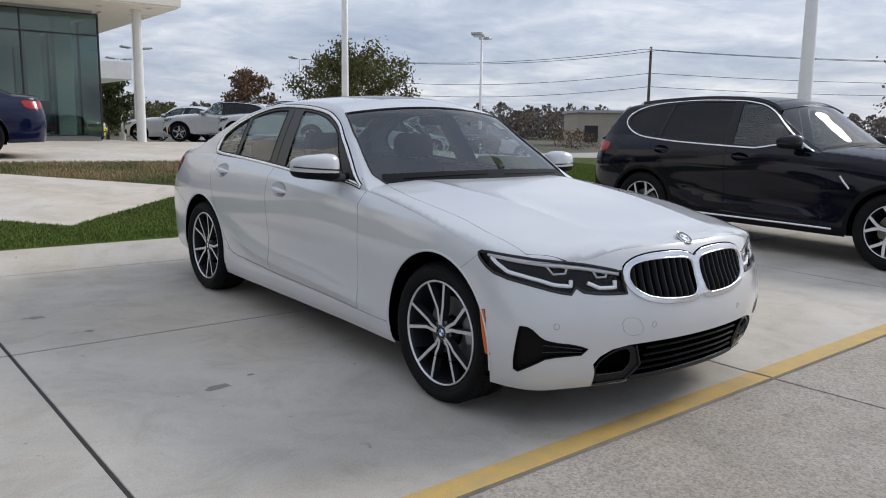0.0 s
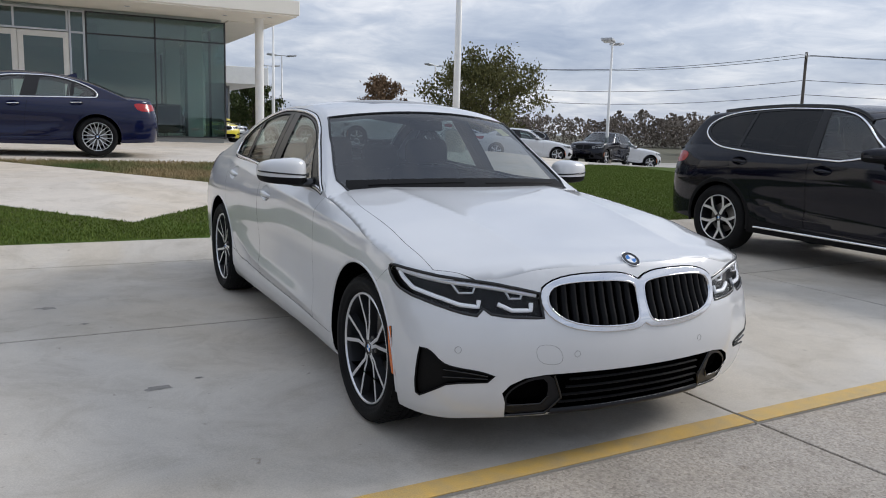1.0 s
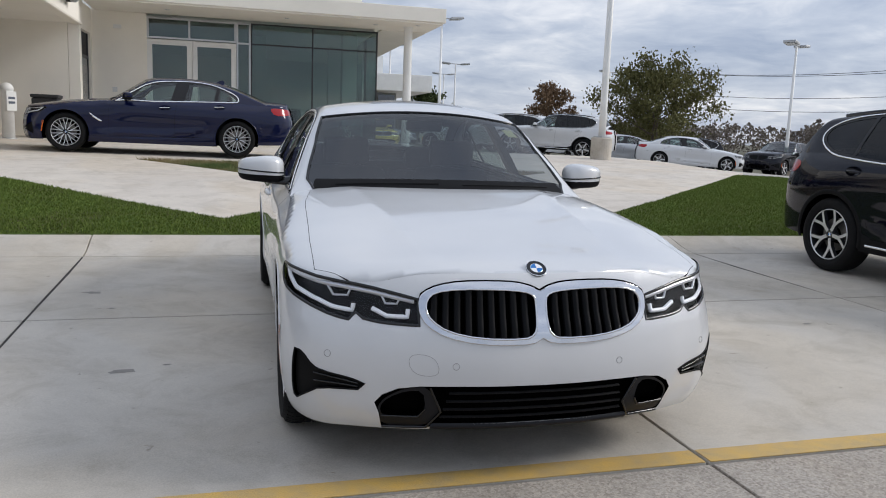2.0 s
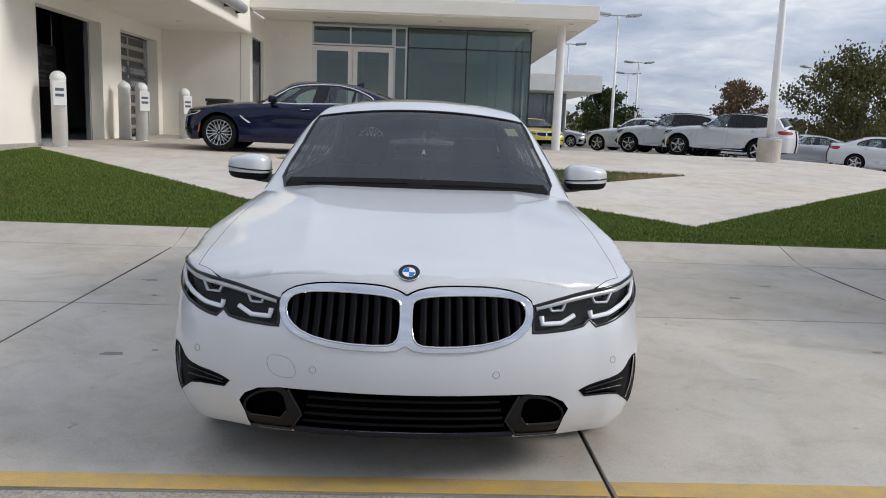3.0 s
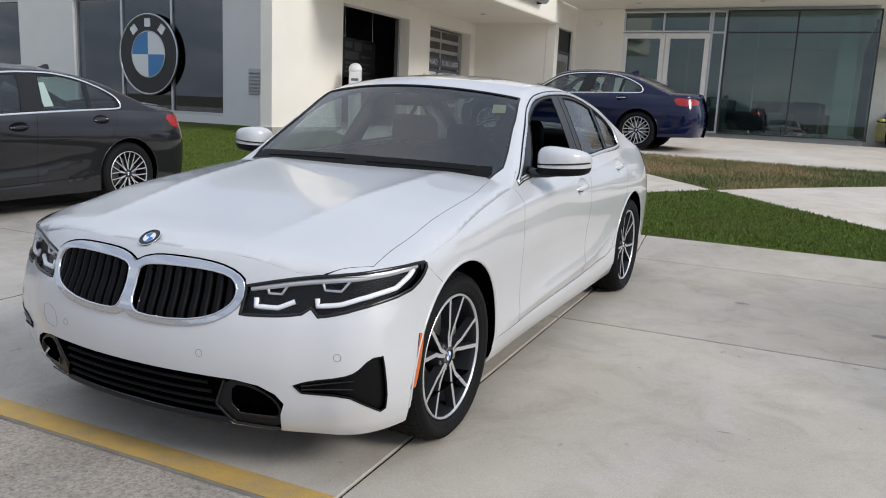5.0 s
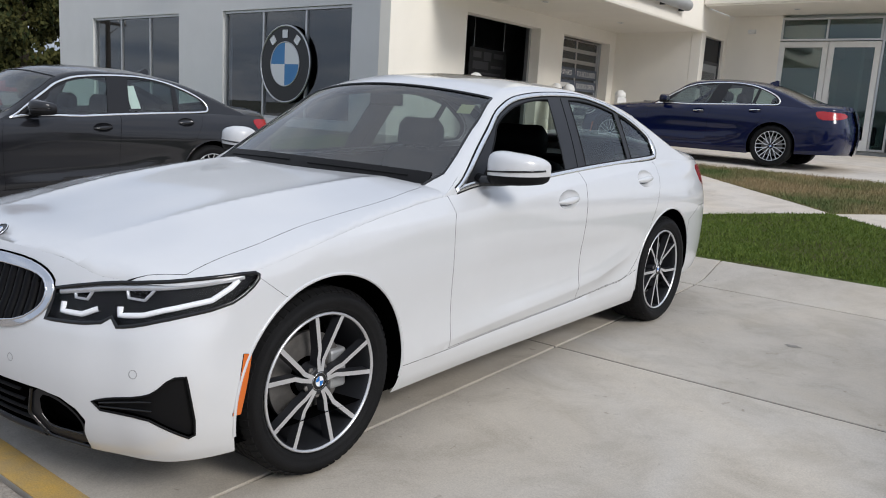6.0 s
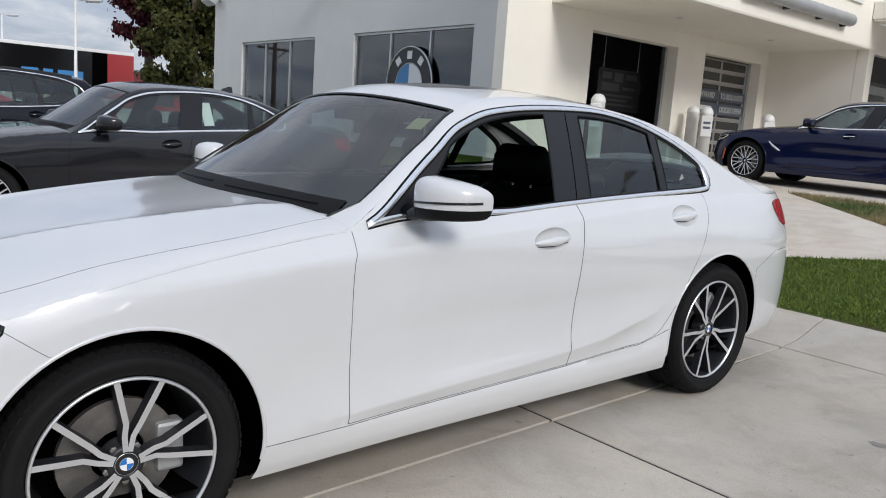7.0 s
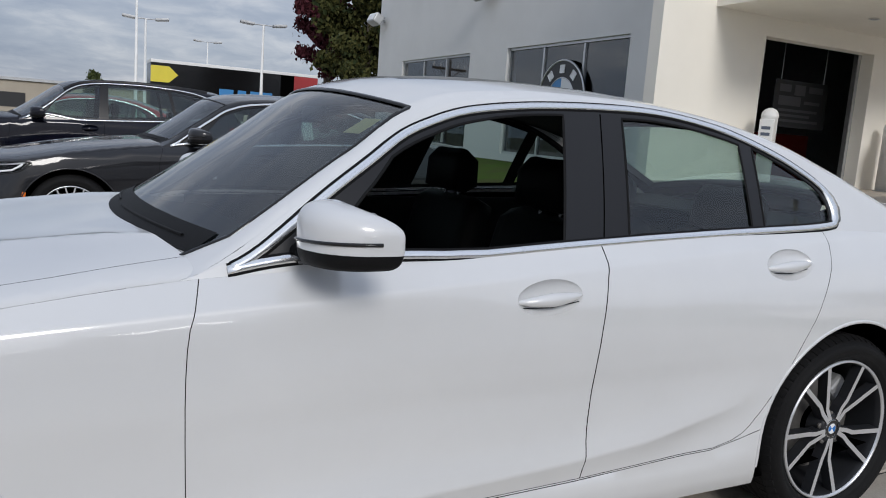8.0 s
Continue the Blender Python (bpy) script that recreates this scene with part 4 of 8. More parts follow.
ZKNOTS = [0.16, 0.24, 0.32, 0.45, 0.58, 0.66, 0.74, 0.82, 0.90, 0.97, 1.04]
SEDAN = dict(
    outline=[(0, -0.815), (0.2, -0.808), (0.4, -0.778), (0.58, -0.728), (0.70, -0.675), (0.79, -0.632), (0.862, -0.568), (0.903, -0.498), (0.925, -0.41), (0.932, -0.29), (0.928, 0),
             (0.918, 0.4), (0.906, 0.9), (0.908, 1.5), (0.912, 2.2), (0.9135, 2.85), (0.903, 3.2), (0.87, 3.5), (0.80, 3.70), (0.68, 3.81), (0.5, 3.865), (0.25, 3.89), (0, 3.896)],
    # inward offsets at the knots of height, from station to station along the car
    insets=[(-0.815, [0.10, 0.045, 0.018, 0.0, 0.016, 0.05, 0.078, 0.125, 0.20, 0.3, 0.4]),
            (-0.55, [0.09, 0.036, 0.012, 0.0, 0.018, 0.042, 0.062, 0.10, 0.16, 0.25, 0.35]),
            (-0.30, [0.06, 0.025, 0.008, 0.0, 0.002, 0.005, 0.016, 0.05, 0.12, 0.2, 0.3]),
            (0.0, [0.06, 0.03, 0.012, 0.004, 0.0, 0.0, 0.004, 0.018, 0.060, 0.13, 0.2]),
            (0.55, [0.06, 0.024, 0.012, 0.012, 0.008, 0.004, 0.006, 0.012, 0.032, 0.07, 0.14]),
            (1.2, [0.06, 0.024, 0.010, 0.022, 0.018, 0.008, 0.002, 0.003, 0.014, 0.040, 0.09]),
            (2.1, [0.06, 0.024, 0.010, 0.020, 0.016, 0.006, 0.002, 0.008, 0.032, 0.068, 0.12]),
            (2.6, [0.06, 0.024, 0.012, 0.010, 0.006, 0.002, 0.0, 0.010, 0.036, 0.076, 0.13]),
            (3.1, [0.07, 0.03, 0.012, 0.004, 0.0, 0.0, 0.002, 0.016, 0.046, 0.095, 0.16]),
            (3.5, [0.09, 0.04, 0.015, 0.004, 0.0, 0.0, 0.006, 0.024, 0.05, 0.085, 0.14]),
            (3.9, [0.09, 0.05, 0.02, 0.004, 0.0, 0.004, 0.016, 0.04, 0.065, 0.09, 0.13])],
    top=[(-0.815, 0.796), (-0.77, 0.790), (-0.70, 0.754), (-0.55, 0.746), (-0.30, 0.776), (0.0, 0.838), (0.4, 0.896), (0.72, 0.928), (1.2, 0.952), (1.8, 0.985), (2.4, 1.008), (2.85, 1.012),
         (3.2, 1.00), (3.5, 0.99), (3.75, 0.985), (3.9, 0.985)],
    bottom=[(-0.815, 0.208), (-0.7, 0.200), (-0.6, 0.194), (-0.3, 0.2), (0.45, 0.188), (2.45, 0.188), (3.2, 0.24), (3.9, 0.27)],
    hood=[(-0.80, 0.764), (-0.74, 0.780), (-0.68, 0.803), (-0.6, 0.826), (-0.4, 0.855), (0.0, 0.922), (0.4, 0.968), (0.62, 0.988), (0.8, 1.0)],
    deck=[(3.0, 1.11), (3.3, 1.10), (3.5, 1.092), (3.7, 1.080), (3.80, 1.055), (3.85, 1.0)],
    crown=[(0.30, 0.86), (0.45, 0.92), (0.617, 1.00), (0.80, 1.117), (1.0, 1.249), (1.21, 1.390), (1.4, 1.440), (1.75, 1.462), (2.1, 1.455), (2.4, 1.427), (2.7, 1.370), (3.0, 1.268),
           (3.25, 1.165), (3.42, 1.095), (3.55, 1.04), (3.7, 0.95)],
    sweep=[(0.3, 0.22), (1.3, 0.24), (1.9, 0.0), (2.5, -0.12), (3.6, -0.16)], fall=[(0.4, 0.04), (0.8, 0.06), (1.0, 0.08), (1.3, 0.15), (1.75, 0.18), (2.4, 0.165), (3.1, 0.13), (3.6, 0.1)],
    lean=0.46, bow=0.22, base=2.851, wheel=0.334, rim=0.250, arch=0.393, cowl=0.62, house=(0.585, 3.42), ride=0.33, hubx=0.885, mirror_y=1.0, belt_trim=0.024,
    # side openings: outline of (along, share of the height from belt to roof rail or height)
    glass_front=[(0.955, 0.968), (1.19, 1.183), (1.326, 1.256), (1.45, 1.300), (1.60, 1.329), (1.80, 1.343), (1.705, 0.990), (1.25, 0.966)],
    glass_rear=[(1.94, 1.003), (2.02, 1.344), (2.14, 1.343), (2.30, 1.327), (2.485, 1.285), (2.445, 1.022), (2.2, 1.012)],
    glass_tail=[(2.50, 1.024), (2.54, 1.275), (2.62, 1.242), (2.704, 1.204), (2.80, 1.150), (2.832, 1.095), (2.825, 1.045), (2.79, 1.030)],
    dlo=[(0.79, 0.945), (0.923, 1.028), (1.074, 1.140), (1.24, 1.247), (1.33, 1.290), (1.423, 1.322), (1.517, 1.343), (1.715, 1.363), (1.946, 1.373), (2.147, 1.371), (2.26, 1.360),
         (2.373, 1.341), (2.484, 1.314), (2.595, 1.275), (2.708, 1.227), (2.826, 1.163), (2.874, 1.10), (2.868, 1.05), (2.835, 1.024), (2.4, 1.011), (1.8, 0.988), (1.25, 0.958)],
    door_front=[(0.695, 0.301), (0.690, 0.55), (0.688, 0.70), (0.695, 0.82), (0.713, 0.875), (0.78, 1.1), (1.845, 1.1), (1.828, 0.96), (1.803, 0.885), (1.779, 0.72), (1.774, 0.52), (1.768, 0.325)],
    door_rear=[(1.767, 0.325), (1.773, 0.52), (1.778, 0.72), (1.802, 0.885), (1.827, 0.96), (1.844, 1.1), (2.80, 1.1), (2.745, 0.93), (2.69, 0.84), (2.645, 0.76), (2.605, 0.69),
               (2.53, 0.55), (2.425, 0.42), (2.37, 0.372), (2.27, 0.347)],
    handles=[(1.612, 0.862), (2.537, 0.918)], suv=False)


def stretched(spec, sx, sy, sz, **over):
    """The same shape at another size."""
    s = dict(spec)
    s["outline"] = [(x * sx, y * sy) for x, y in spec["outline"]]
    s["insets"] = [(y * sy, list(v)) for y, v in spec["insets"]]
    for k in ("top", "bottom", "hood", "deck", "crown", "glass_front", "glass_rear", "glass_tail", "dlo", "door_front", "door_rear", "handles"):
        s[k] = [(y * sy, z * sz) for y, z in spec[k]]
    s["sweep"] = [(y * sy, v) for y, v in spec["sweep"]]
    s["fall"] = [(y * sy, v) for y, v in spec["fall"]]
    s["zscale"] = sz * spec.get("zscale", 1.0)
    for k in ("base", "cowl", "mirror_y"):
        s[k] = spec[k] * sy
    s["house"] = tuple(v * sy for v in spec["house"])
    s["hubx"] = spec["hubx"] * sx
    s.update(over)
    return s


SUV = dict(
    SEDAN,
    outline=[(0, -0.84), (0.25, -0.832), (0.45, -0.80), (0.60, -0.75), (0.72, -0.69), (0.82, -0.60), (0.885, -0.47), (0.92, -0.30), (0.937, -0.1), (0.942, 0.1),
             (0.938, 0.5), (0.935, 1.0), (0.938, 1.6), (0.942, 2.3), (0.944, 2.86), (0.93, 3.2), (0.895, 3.45), (0.82, 3.65), (0.70, 3.78), (0.5, 3.84), (0.25, 3.865), (0, 3.87)],
    top=[(-0.84, 0.90), (-0.72, 0.89), (-0.55, 0.89), (-0.30, 0.925), (0.0, 0.985), (0.4, 1.035), (0.72, 1.06), (1.2, 1.08), (1.8, 1.095), (2.4, 1.115), (2.9, 1.15), (3.2, 1.17),
         (3.5, 1.16), (3.75, 1.12), (3.9, 1.10)],
    bottom=[(-0.84, 0.26), (-0.3, 0.26), (0.45, 0.27), (2.45, 0.27), (3.2, 0.32), (3.9, 0.36)],
    hood=[(-0.84, 0.90), (-0.76, 0.92), (-0.68, 0.965), (-0.6, 0.99), (-0.4, 1.03), (0.0, 1.085), (0.4, 1.12), (0.62, 1.135), (0.8, 1.14)],
    deck=[(3.0, 1.2), (3.4, 1.19), (3.6, 1.17), (3.75, 1.13), (3.82, 1.1)],
    crown=[(0.30, 1.0), (0.45, 1.06), (0.60, 1.135), (0.80, 1.26), (1.0, 1.40), (1.21, 1.545), (1.4, 1.61), (1.75, 1.648), (2.2, 1.655), (2.7, 1.635), (3.1, 1.60), (3.38, 1.56),
           (3.5, 1.46), (3.6, 1.34), (3.70, 1.20), (3.78, 1.06)],
    sweep=[(0.3, 0.30), (1.3, 0.28), (1.9, 0.0), (3.0, -0.10), (3.7, -0.20)], fall=[(0.4, 0.05), (0.8, 0.07), (1.3, 0.12), (3.1, 0.12), (3.7, 0.1)],
    lean=0.36, bow=0.20, base=2.864, wheel=0.37, rim=0.255, arch=0.43, cowl=0.62, house=(0.585, 3.66), ride=0.37, hubx=0.905, mirror_y=0.98, zscale=1.18, belt_trim=0.02,
    glass_front=[(0.95, 1.10), (1.20, 1.345), (1.36, 1.475), (1.50, 1.532), (1.62, 1.555), (1.74, 1.567), (1.71, 1.115), (1.25, 1.10)],
    glass_rear=[(1.83, 1.12), (1.84, 1.572), (2.15, 1.572), (2.45, 1.557), (2.60, 1.543), (2.68, 1.165), (2.4, 1.14)],
    glass_tail=[(2.72, 1.17), (2.64, 1.540), (2.85, 1.515), (3.05, 1.476), (3.18, 1.43), (3.225, 1.36), (3.20, 1.30), (3.10, 1.235), (2.95, 1.185)],
    dlo=[(0.82, 1.08), (1.17, 1.375), (1.32, 1.492), (1.48, 1.560), (1.65, 1.592), (2.1, 1.604), (2.5, 1.585), (2.85, 1.548), (3.08, 1.502), (3.22, 1.435), (3.275, 1.365), (3.25, 1.285),
         (3.13, 1.205), (2.97, 1.155), (2.6, 1.125), (1.8, 1.095), (1.25, 1.08)],
    door_front=[(0.66, 0.40), (0.645, 0.66), (0.65, 0.84), (0.67, 0.98), (0.70, 1.25), (1.75, 1.25), (1.775, 1.08), (1.765, 0.72), (1.745, 0.40)],
    door_rear=[(1.752, 0.40), (1.772, 0.72), (1.782, 1.08), (1.757, 1.25), (2.78, 1.25), (2.78, 1.05), (2.75, 0.93), (2.62, 0.86), (2.50, 0.78), (2.42, 0.64), (2.36, 0.48), (2.30, 0.40)],
    handles=[(1.60, 0.985), (2.62, 1.02)], suv=True)


def cubic_weights(u):
    """Shares of four neighbours for a smooth curve between the middle two."""
    return (-0.5 * u + u ** 2 - 0.5 * u ** 3, 1 - 2.5 * u ** 2 + 1.5 * u ** 3, 0.5 * u + 2 * u ** 2 - 1.5 * u ** 3, -0.5 * u ** 2 + 0.5 * u ** 3)


class CarShape:
    """The skin of a car as three smooth surfaces: the belt round it, the hood and deck, and the glasshouse."""

    def __init__(self, spec):
        self.s = spec
        k = spec.get("zscale", 1.0)
        p = np.array(spec["outline"], float)
        chord = np.concatenate([[0], np.cumsum(np.linalg.norm(np.diff(p, axis=0), axis=1))])
        m = np.zeros_like(p)
        m[1:-1] = (p[2:] - p[:-2]) / (chord[2:] - chord[:-2])[:, None]
        m[0], m[-1] = (1, 0), (-1, 0)
        n = 900
        d = np.linspace(0, chord[-1], n)
        i = np.clip(np.searchsorted(chord, d) - 1, 0, len(p) - 2)
        h = (chord[i + 1] - chord[i])[:, None]
        t = ((d - chord[i])[:, None]) / h
        q = (2 * t ** 3 - 3 * t ** 2 + 1) * p[i] + (t ** 3 - 2 * t ** 2 + t) * h * m[i] + (3 * t ** 2 - 2 * t ** 3) * p[i + 1] + (t ** 3 - t ** 2) * h * m[i + 1]
        q[0, 0] = q[-1, 0] = 0
        self.d = np.concatenate([[0], np.cumsum(np.linalg.norm(np.diff(q, axis=0), axis=1))])
        self.q = q
        g = np.gradient(q, self.d, axis=0)
        g /= np.linalg.norm(g, axis=1, keepdims=True)
        self.inw = np.stack([-g[:, 1], g[:, 0]], 1)
        self.inw[0], self.inw[-1] = (0, 1), (0, -1)
        ys = np.array([r[0] for r in spec["insets"]])
        tab = np.array([r[1] for r in spec["insets"]])
        zk = np.array(ZKNOTS) * k
        zz = np.linspace(zk[0], zk[-1], 60)
        fine = np.array([curve_through(list(zip(zk, row)))(zz) for row in tab])
        along = curve_through([(y, 0) for y in ys])
        yy = np.linspace(ys[0], ys[-1], 120)
        w = np.array([[1.0 if a == b else 0.0 for b in range(len(ys))] for a in range(len(ys))])
        basis = np.array([curve_through(list(zip(ys, w[a])))(yy) for a in range(len(ys))])
        self.tab, self.ty, self.tz = basis.T @ fine, yy, zz
        self.top_y, self.bot_y = curve_through(spec["top"]), curve_through(spec["bottom"])
        self.hood, self.deck = curve_through(spec["hood"]), curve_through(spec["deck"])
        self.crown, self.sweep, self.fall = curve_through(spec["crown"]), curve_through(spec["sweep"]), curve_through(spec["fall"])
        self.front, self.back = q[0, 1], q[-1, 1]
        # the upper edge of the belt, and its half width along the car
        z = self.top_of(self.d)
        e = self.belt(np.stack([self.d, z], 1))
        self.edge = e
        j = int(np.argmax(e[:, 0]))
        fy, fx, fz = e[:, 1], e[:, 0], e[:, 2]
        o = np.argsort(fy)
        self.edge_x = lambda y: np.interp(y, fy[o], fx[o])
        self.edge_z = lambda y: np.interp(y, fy[o], fz[o])
        self.house_table()

    def at(self, x=None, y=None):
        """The way round the outline to where it reaches that x (at the front) or that y (on the side)."""
        if x is not None:
            i = int(np.argmax(self.q[:, 0] >= abs(x) - 1e-9))
            return float(np.interp(abs(x), self.q[:max(i, 1) + 1, 0], self.d[:max(i, 1) + 1]))
        return float(np.interp(y, self.q[:, 1], self.d))

    def top_of(self, d):
        return self.top_y(np.interp(d, self.d, self.q[:, 1]))

    def bottom_of(self, d):
        return self.bot_y(np.interp(d, self.d, self.q[:, 1]))

    def inset(self, y, z):
        i = np.clip((y - self.ty[0]) / (self.ty[1] - self.ty[0]), 0, len(self.ty) - 1.001)
        j = np.clip((z - self.tz[0]) / (self.tz[1] - self.tz[0]), 0, len(self.tz) - 1.001)
        a, b = i.astype(int), j.astype(int)
        u, v = cubic_weights(i - a), cubic_weights(j - b)
        t, r = self.tab, 0.0
        for m in range(4):
            row = np.clip(a + m - 1, 0, t.shape[0] - 1)
            for n in range(4):
                r = r + t[row, np.clip(b + n - 1, 0, t.shape[1] - 1)] * u[m] * v[n]
        return r

    def belt(self, p, sink=0.0):
        d, z = np.clip(p[:, 0], 0, self.d[-1]), p[:, 1]
        over = p[:, 0] - d
        x, y = np.interp(d, self.d, self.q[:, 0]), np.interp(d, self.d, self.q[:, 1])
        nx, ny = np.interp(d, self.d, self.inw[:, 0]), np.interp(d, self.d, self.inw[:, 1])
        o = self.inset(y, z) + sink
        k = self.s.get("zscale", 1.0)
        # a soft shoulder line and a rising line low on the doors
        mid = np.interp(y, [-0.1, 0.5, 1.4, 2.2, 2.9, 3.3], [0.2, 0.72, 0.72, 0.45, 0.36, 0])
        o = o + mid * 0.0025 * np.logaddexp(0, (z - self.crease(y)) / 0.0025)
        low = np.clip((y - 0.45) / 0.5, 0, 1) * np.clip((2.45 - y) / 0.3, 0, 1)
        line2, seam = self.low_crease(y), (0.297 + 0.0237 * (y - 0.7)) * k
        drop = 0.05 * np.tanh(np.maximum(line2 - np.maximum(z, seam), 0) / 0.05)
        under = np.where(z > seam, drop, drop * np.exp(-np.maximum(seam - z, 0) / 0.03))
        o = o + low * (0.42 * under - 0.010 * np.exp(-((z - line2) / 0.06) ** 2))
        return np.stack([x + nx * o + over, y + ny * o, z], 1)

    def crease(self, y):
        return (0.826 + 0.057 * y) * self.s.get("zscale", 1.0)

    def low_crease(self, y):
        return np.interp(y, [0.4, 0.72, 1.05, 1.47, 1.72, 1.99, 2.28, 2.6], [0.322, 0.338, 0.355, 0.373, 0.386, 0.410, 0.468, 0.56]) * self.s.get("zscale", 1.0)

    def lid(self, p):
        """Hood and deck: a height over the plan."""
        x, y = p[:, 0], p[:, 1]
        xe, ze = np.maximum(self.edge_x(y), 0.02), self.edge_z(y)
        zc = np.where(y < 1.9, self.hood(y), self.deck(y))
        q = np.clip(np.abs(x) / xe, 0, 1)
        rise = np.maximum(zc - ze, 0)
        z = ze + rise * np.clip(1 - q ** 2.7, 0, 1) ** 0.62
        front = np.clip((0.75 - y) / 0.2, 0, 1) * np.clip((y + 0.68) / 0.45, 0, 1)
        ridge = 0.385 + 0.115 * (y + 0.65) / 1.15
        off = np.abs(x) - ridge
        z = z + 0.0145 * front * np.exp(-np.sqrt(off ** 2 + 0.007 ** 2) / np.where(off > 0, 0.11, 0.075))
        return np.stack([x, y, z], 1)

    def house_table(self):
        s = self.s
        y0, y1 = s["house"]
        self.hy = np.linspace(y0, y1, 160)
        y = self.hy
        xb, zb, c, f = self.edge_x(y), self.edge_z(y), self.sweep(y), self.fall(y)

        def roof(x):
            return self.crown(y - c * x * x) - f * x * x

        def side(h):
            return xb - s["lean"] * h - s["bow"] * h * h
        lo, hi = np.zeros(160), np.full(160, 0.7)
        for _ in range(40):
            m_ = (lo + hi) / 2
            under = zb + m_ < roof(np.maximum(side(m_), 0.05))
            lo, hi = np.where(under, m_, lo), np.where(under, hi, m_)
        xr, h = np.maximum(side(lo), 0.05), lo
        up = [(side(h * t), zb + h * t) for t in np.linspace(0, 1, 40)] + [(xr * (1 - t), roof(xr * (1 - t))) for t in np.linspace(0, 1, 60)[1:]]
        lines = np.array(up).transpose(2, 0, 1)
        rows = []
        for line in lines:
            d = np.concatenate([[0], np.cumsum(np.linalg.norm(np.diff(line, axis=0), axis=1))])
            # round the rail by averaging along the section
            k = d[39]
            soft = min(0.045, 0.4 * k + 0.002)
            rounded = line.copy()
            for i in range(len(line)):
                r = soft * max(0.0, 1 - abs(d[i] - k) / (soft * 2.2))
                if r > 1e-4:
                    t = np.linspace(max(d[i] - r, 0), min(d[i] + r, d[-1]), 15)
                    rounded[i] = (np.interp(t, d, line[:, 0]).mean(), np.interp(t, d, line[:, 1]).mean())
            rows.append(rounded)
        ht = np.array(rows)          # station, 99 points, (x, z)
        for _ in range(4):
            ht[1:-1] = 0.25 * ht[:-2] + 0.5 * ht[1:-1] + 0.25 * ht[2:]
        self.ht = ht
        self.rail_x, self.rail_z = self.ht[:, 39, 0], self.ht[:, 39, 1]

    def _look(self, y, w):
        i = np.clip((y - self.hy[0]) / (self.hy[1] - self.hy[0]), 0, len(self.hy) - 1.001)
        j = np.clip(w, 0, 98)
        a, b = i.astype(int), np.minimum(j.astype(int), 97)
        u, v = cubic_weights(i - a), cubic_weights(j - b)
        r = 0.0
        for m in range(4):
            row = np.clip(a + m - 1, 0, len(self.hy) - 1)
            for n in range(4):
                col = np.maximum(b + n - 1, 0)
                over = col > 98
                g = self.ht[row, np.where(over, 196 - col, col)] * np.where(over, -1.0, 1.0)[:, None] ** np.array([1, 0])
                r = r + g * (u[m] * v[n])[:, None]
        return r

    def house_side(self, p):
        """The glasshouse's side from the belt (0) to the rail (1)."""
        r = self._look(p[:, 0], p[:, 1] * 39)
        return np.stack([r[:, 0], p[:, 0], r[:, 1]], 1)

    def house_top(self, p):
        """The roof and both screens, from one rail (-1) across to the other (1)."""
        r = self._look(p[:, 0], 98 - np.abs(p[:, 1]) * 59)
        return np.stack([r[:, 0] * np.sign(p[:, 1]), p[:, 0], r[:, 1]], 1)

    def share(self, y, z):
        """The share of the way from belt to rail at which the side is z high."""
        col = self._look(np.full(40, float(y)), np.arange(40.0))
        return float(np.interp(z, col[:, 1], np.linspace(0, 1, 40)))


def mirrored(fn):
    def f(p):
        v = fn(p)
        v[:, 0] *= -1
        return v
    return f


def sunk(fn, depth):
    """The same surface moved inwards."""
    def f(p):
        e = 1e-4
        n = np.cross(fn(p + (e, 0)) - fn(p - (e, 0)), fn(p + (0, e)) - fn(p - (0, e)))
        n /= np.maximum(np.linalg.norm(n, axis=1, keepdims=True), 1e-12)
        return fn(p) - n * depth
    return f


def pieces(tri):
    """The triangles, parted where they do not hang together."""
    up = {}

    def root(i):
        while up.setdefault(i, i) != i:
            up[i] = up[up[i]]
            i = up[i]
        return i
    for a, b, c in tri.tolist():
        up[root(b)] = root(a)
        up[root(c)] = root(a)
    key = np.array([root(t[0]) for t in tri.tolist()])
    return sorted((tri[key == v] for v in np.unique(key)), key=len, reverse=True)


def skin(name, p2, tri, fn, mat, parent, label="", depth=0.0, outward=None):
    """A part cut from a car's surface; outward tells which way its face looks (a point inside the car)."""
    f = fn
    me = surface(name, p2, tri, f, mat)
    c = np.array([v.co[:] for v in me.vertices]).mean(0)
    nrm = np.array([p.normal[:] for p in me.polygons]).mean(0)
    core = np.array(outward if outward is not None else (0, min(max(c[1], 0.4), 3.0), 0.6))
    if np.dot(c - core, nrm) < 0:
        bpy.data.meshes.remove(me)
        me = surface(name, p2, tri, f, mat, flip=True)
    if depth:
        n = np.array([v.normal[:] for v in me.vertices])
        co = np.array([v.co[:] for v in me.vertices]) - n * depth
        me.vertices.foreach_set("co", co.ravel())
        me.update()
    ob = new(name, me)
    ob.parent = parent
    if label:
        ob["label"] = label
    return ob


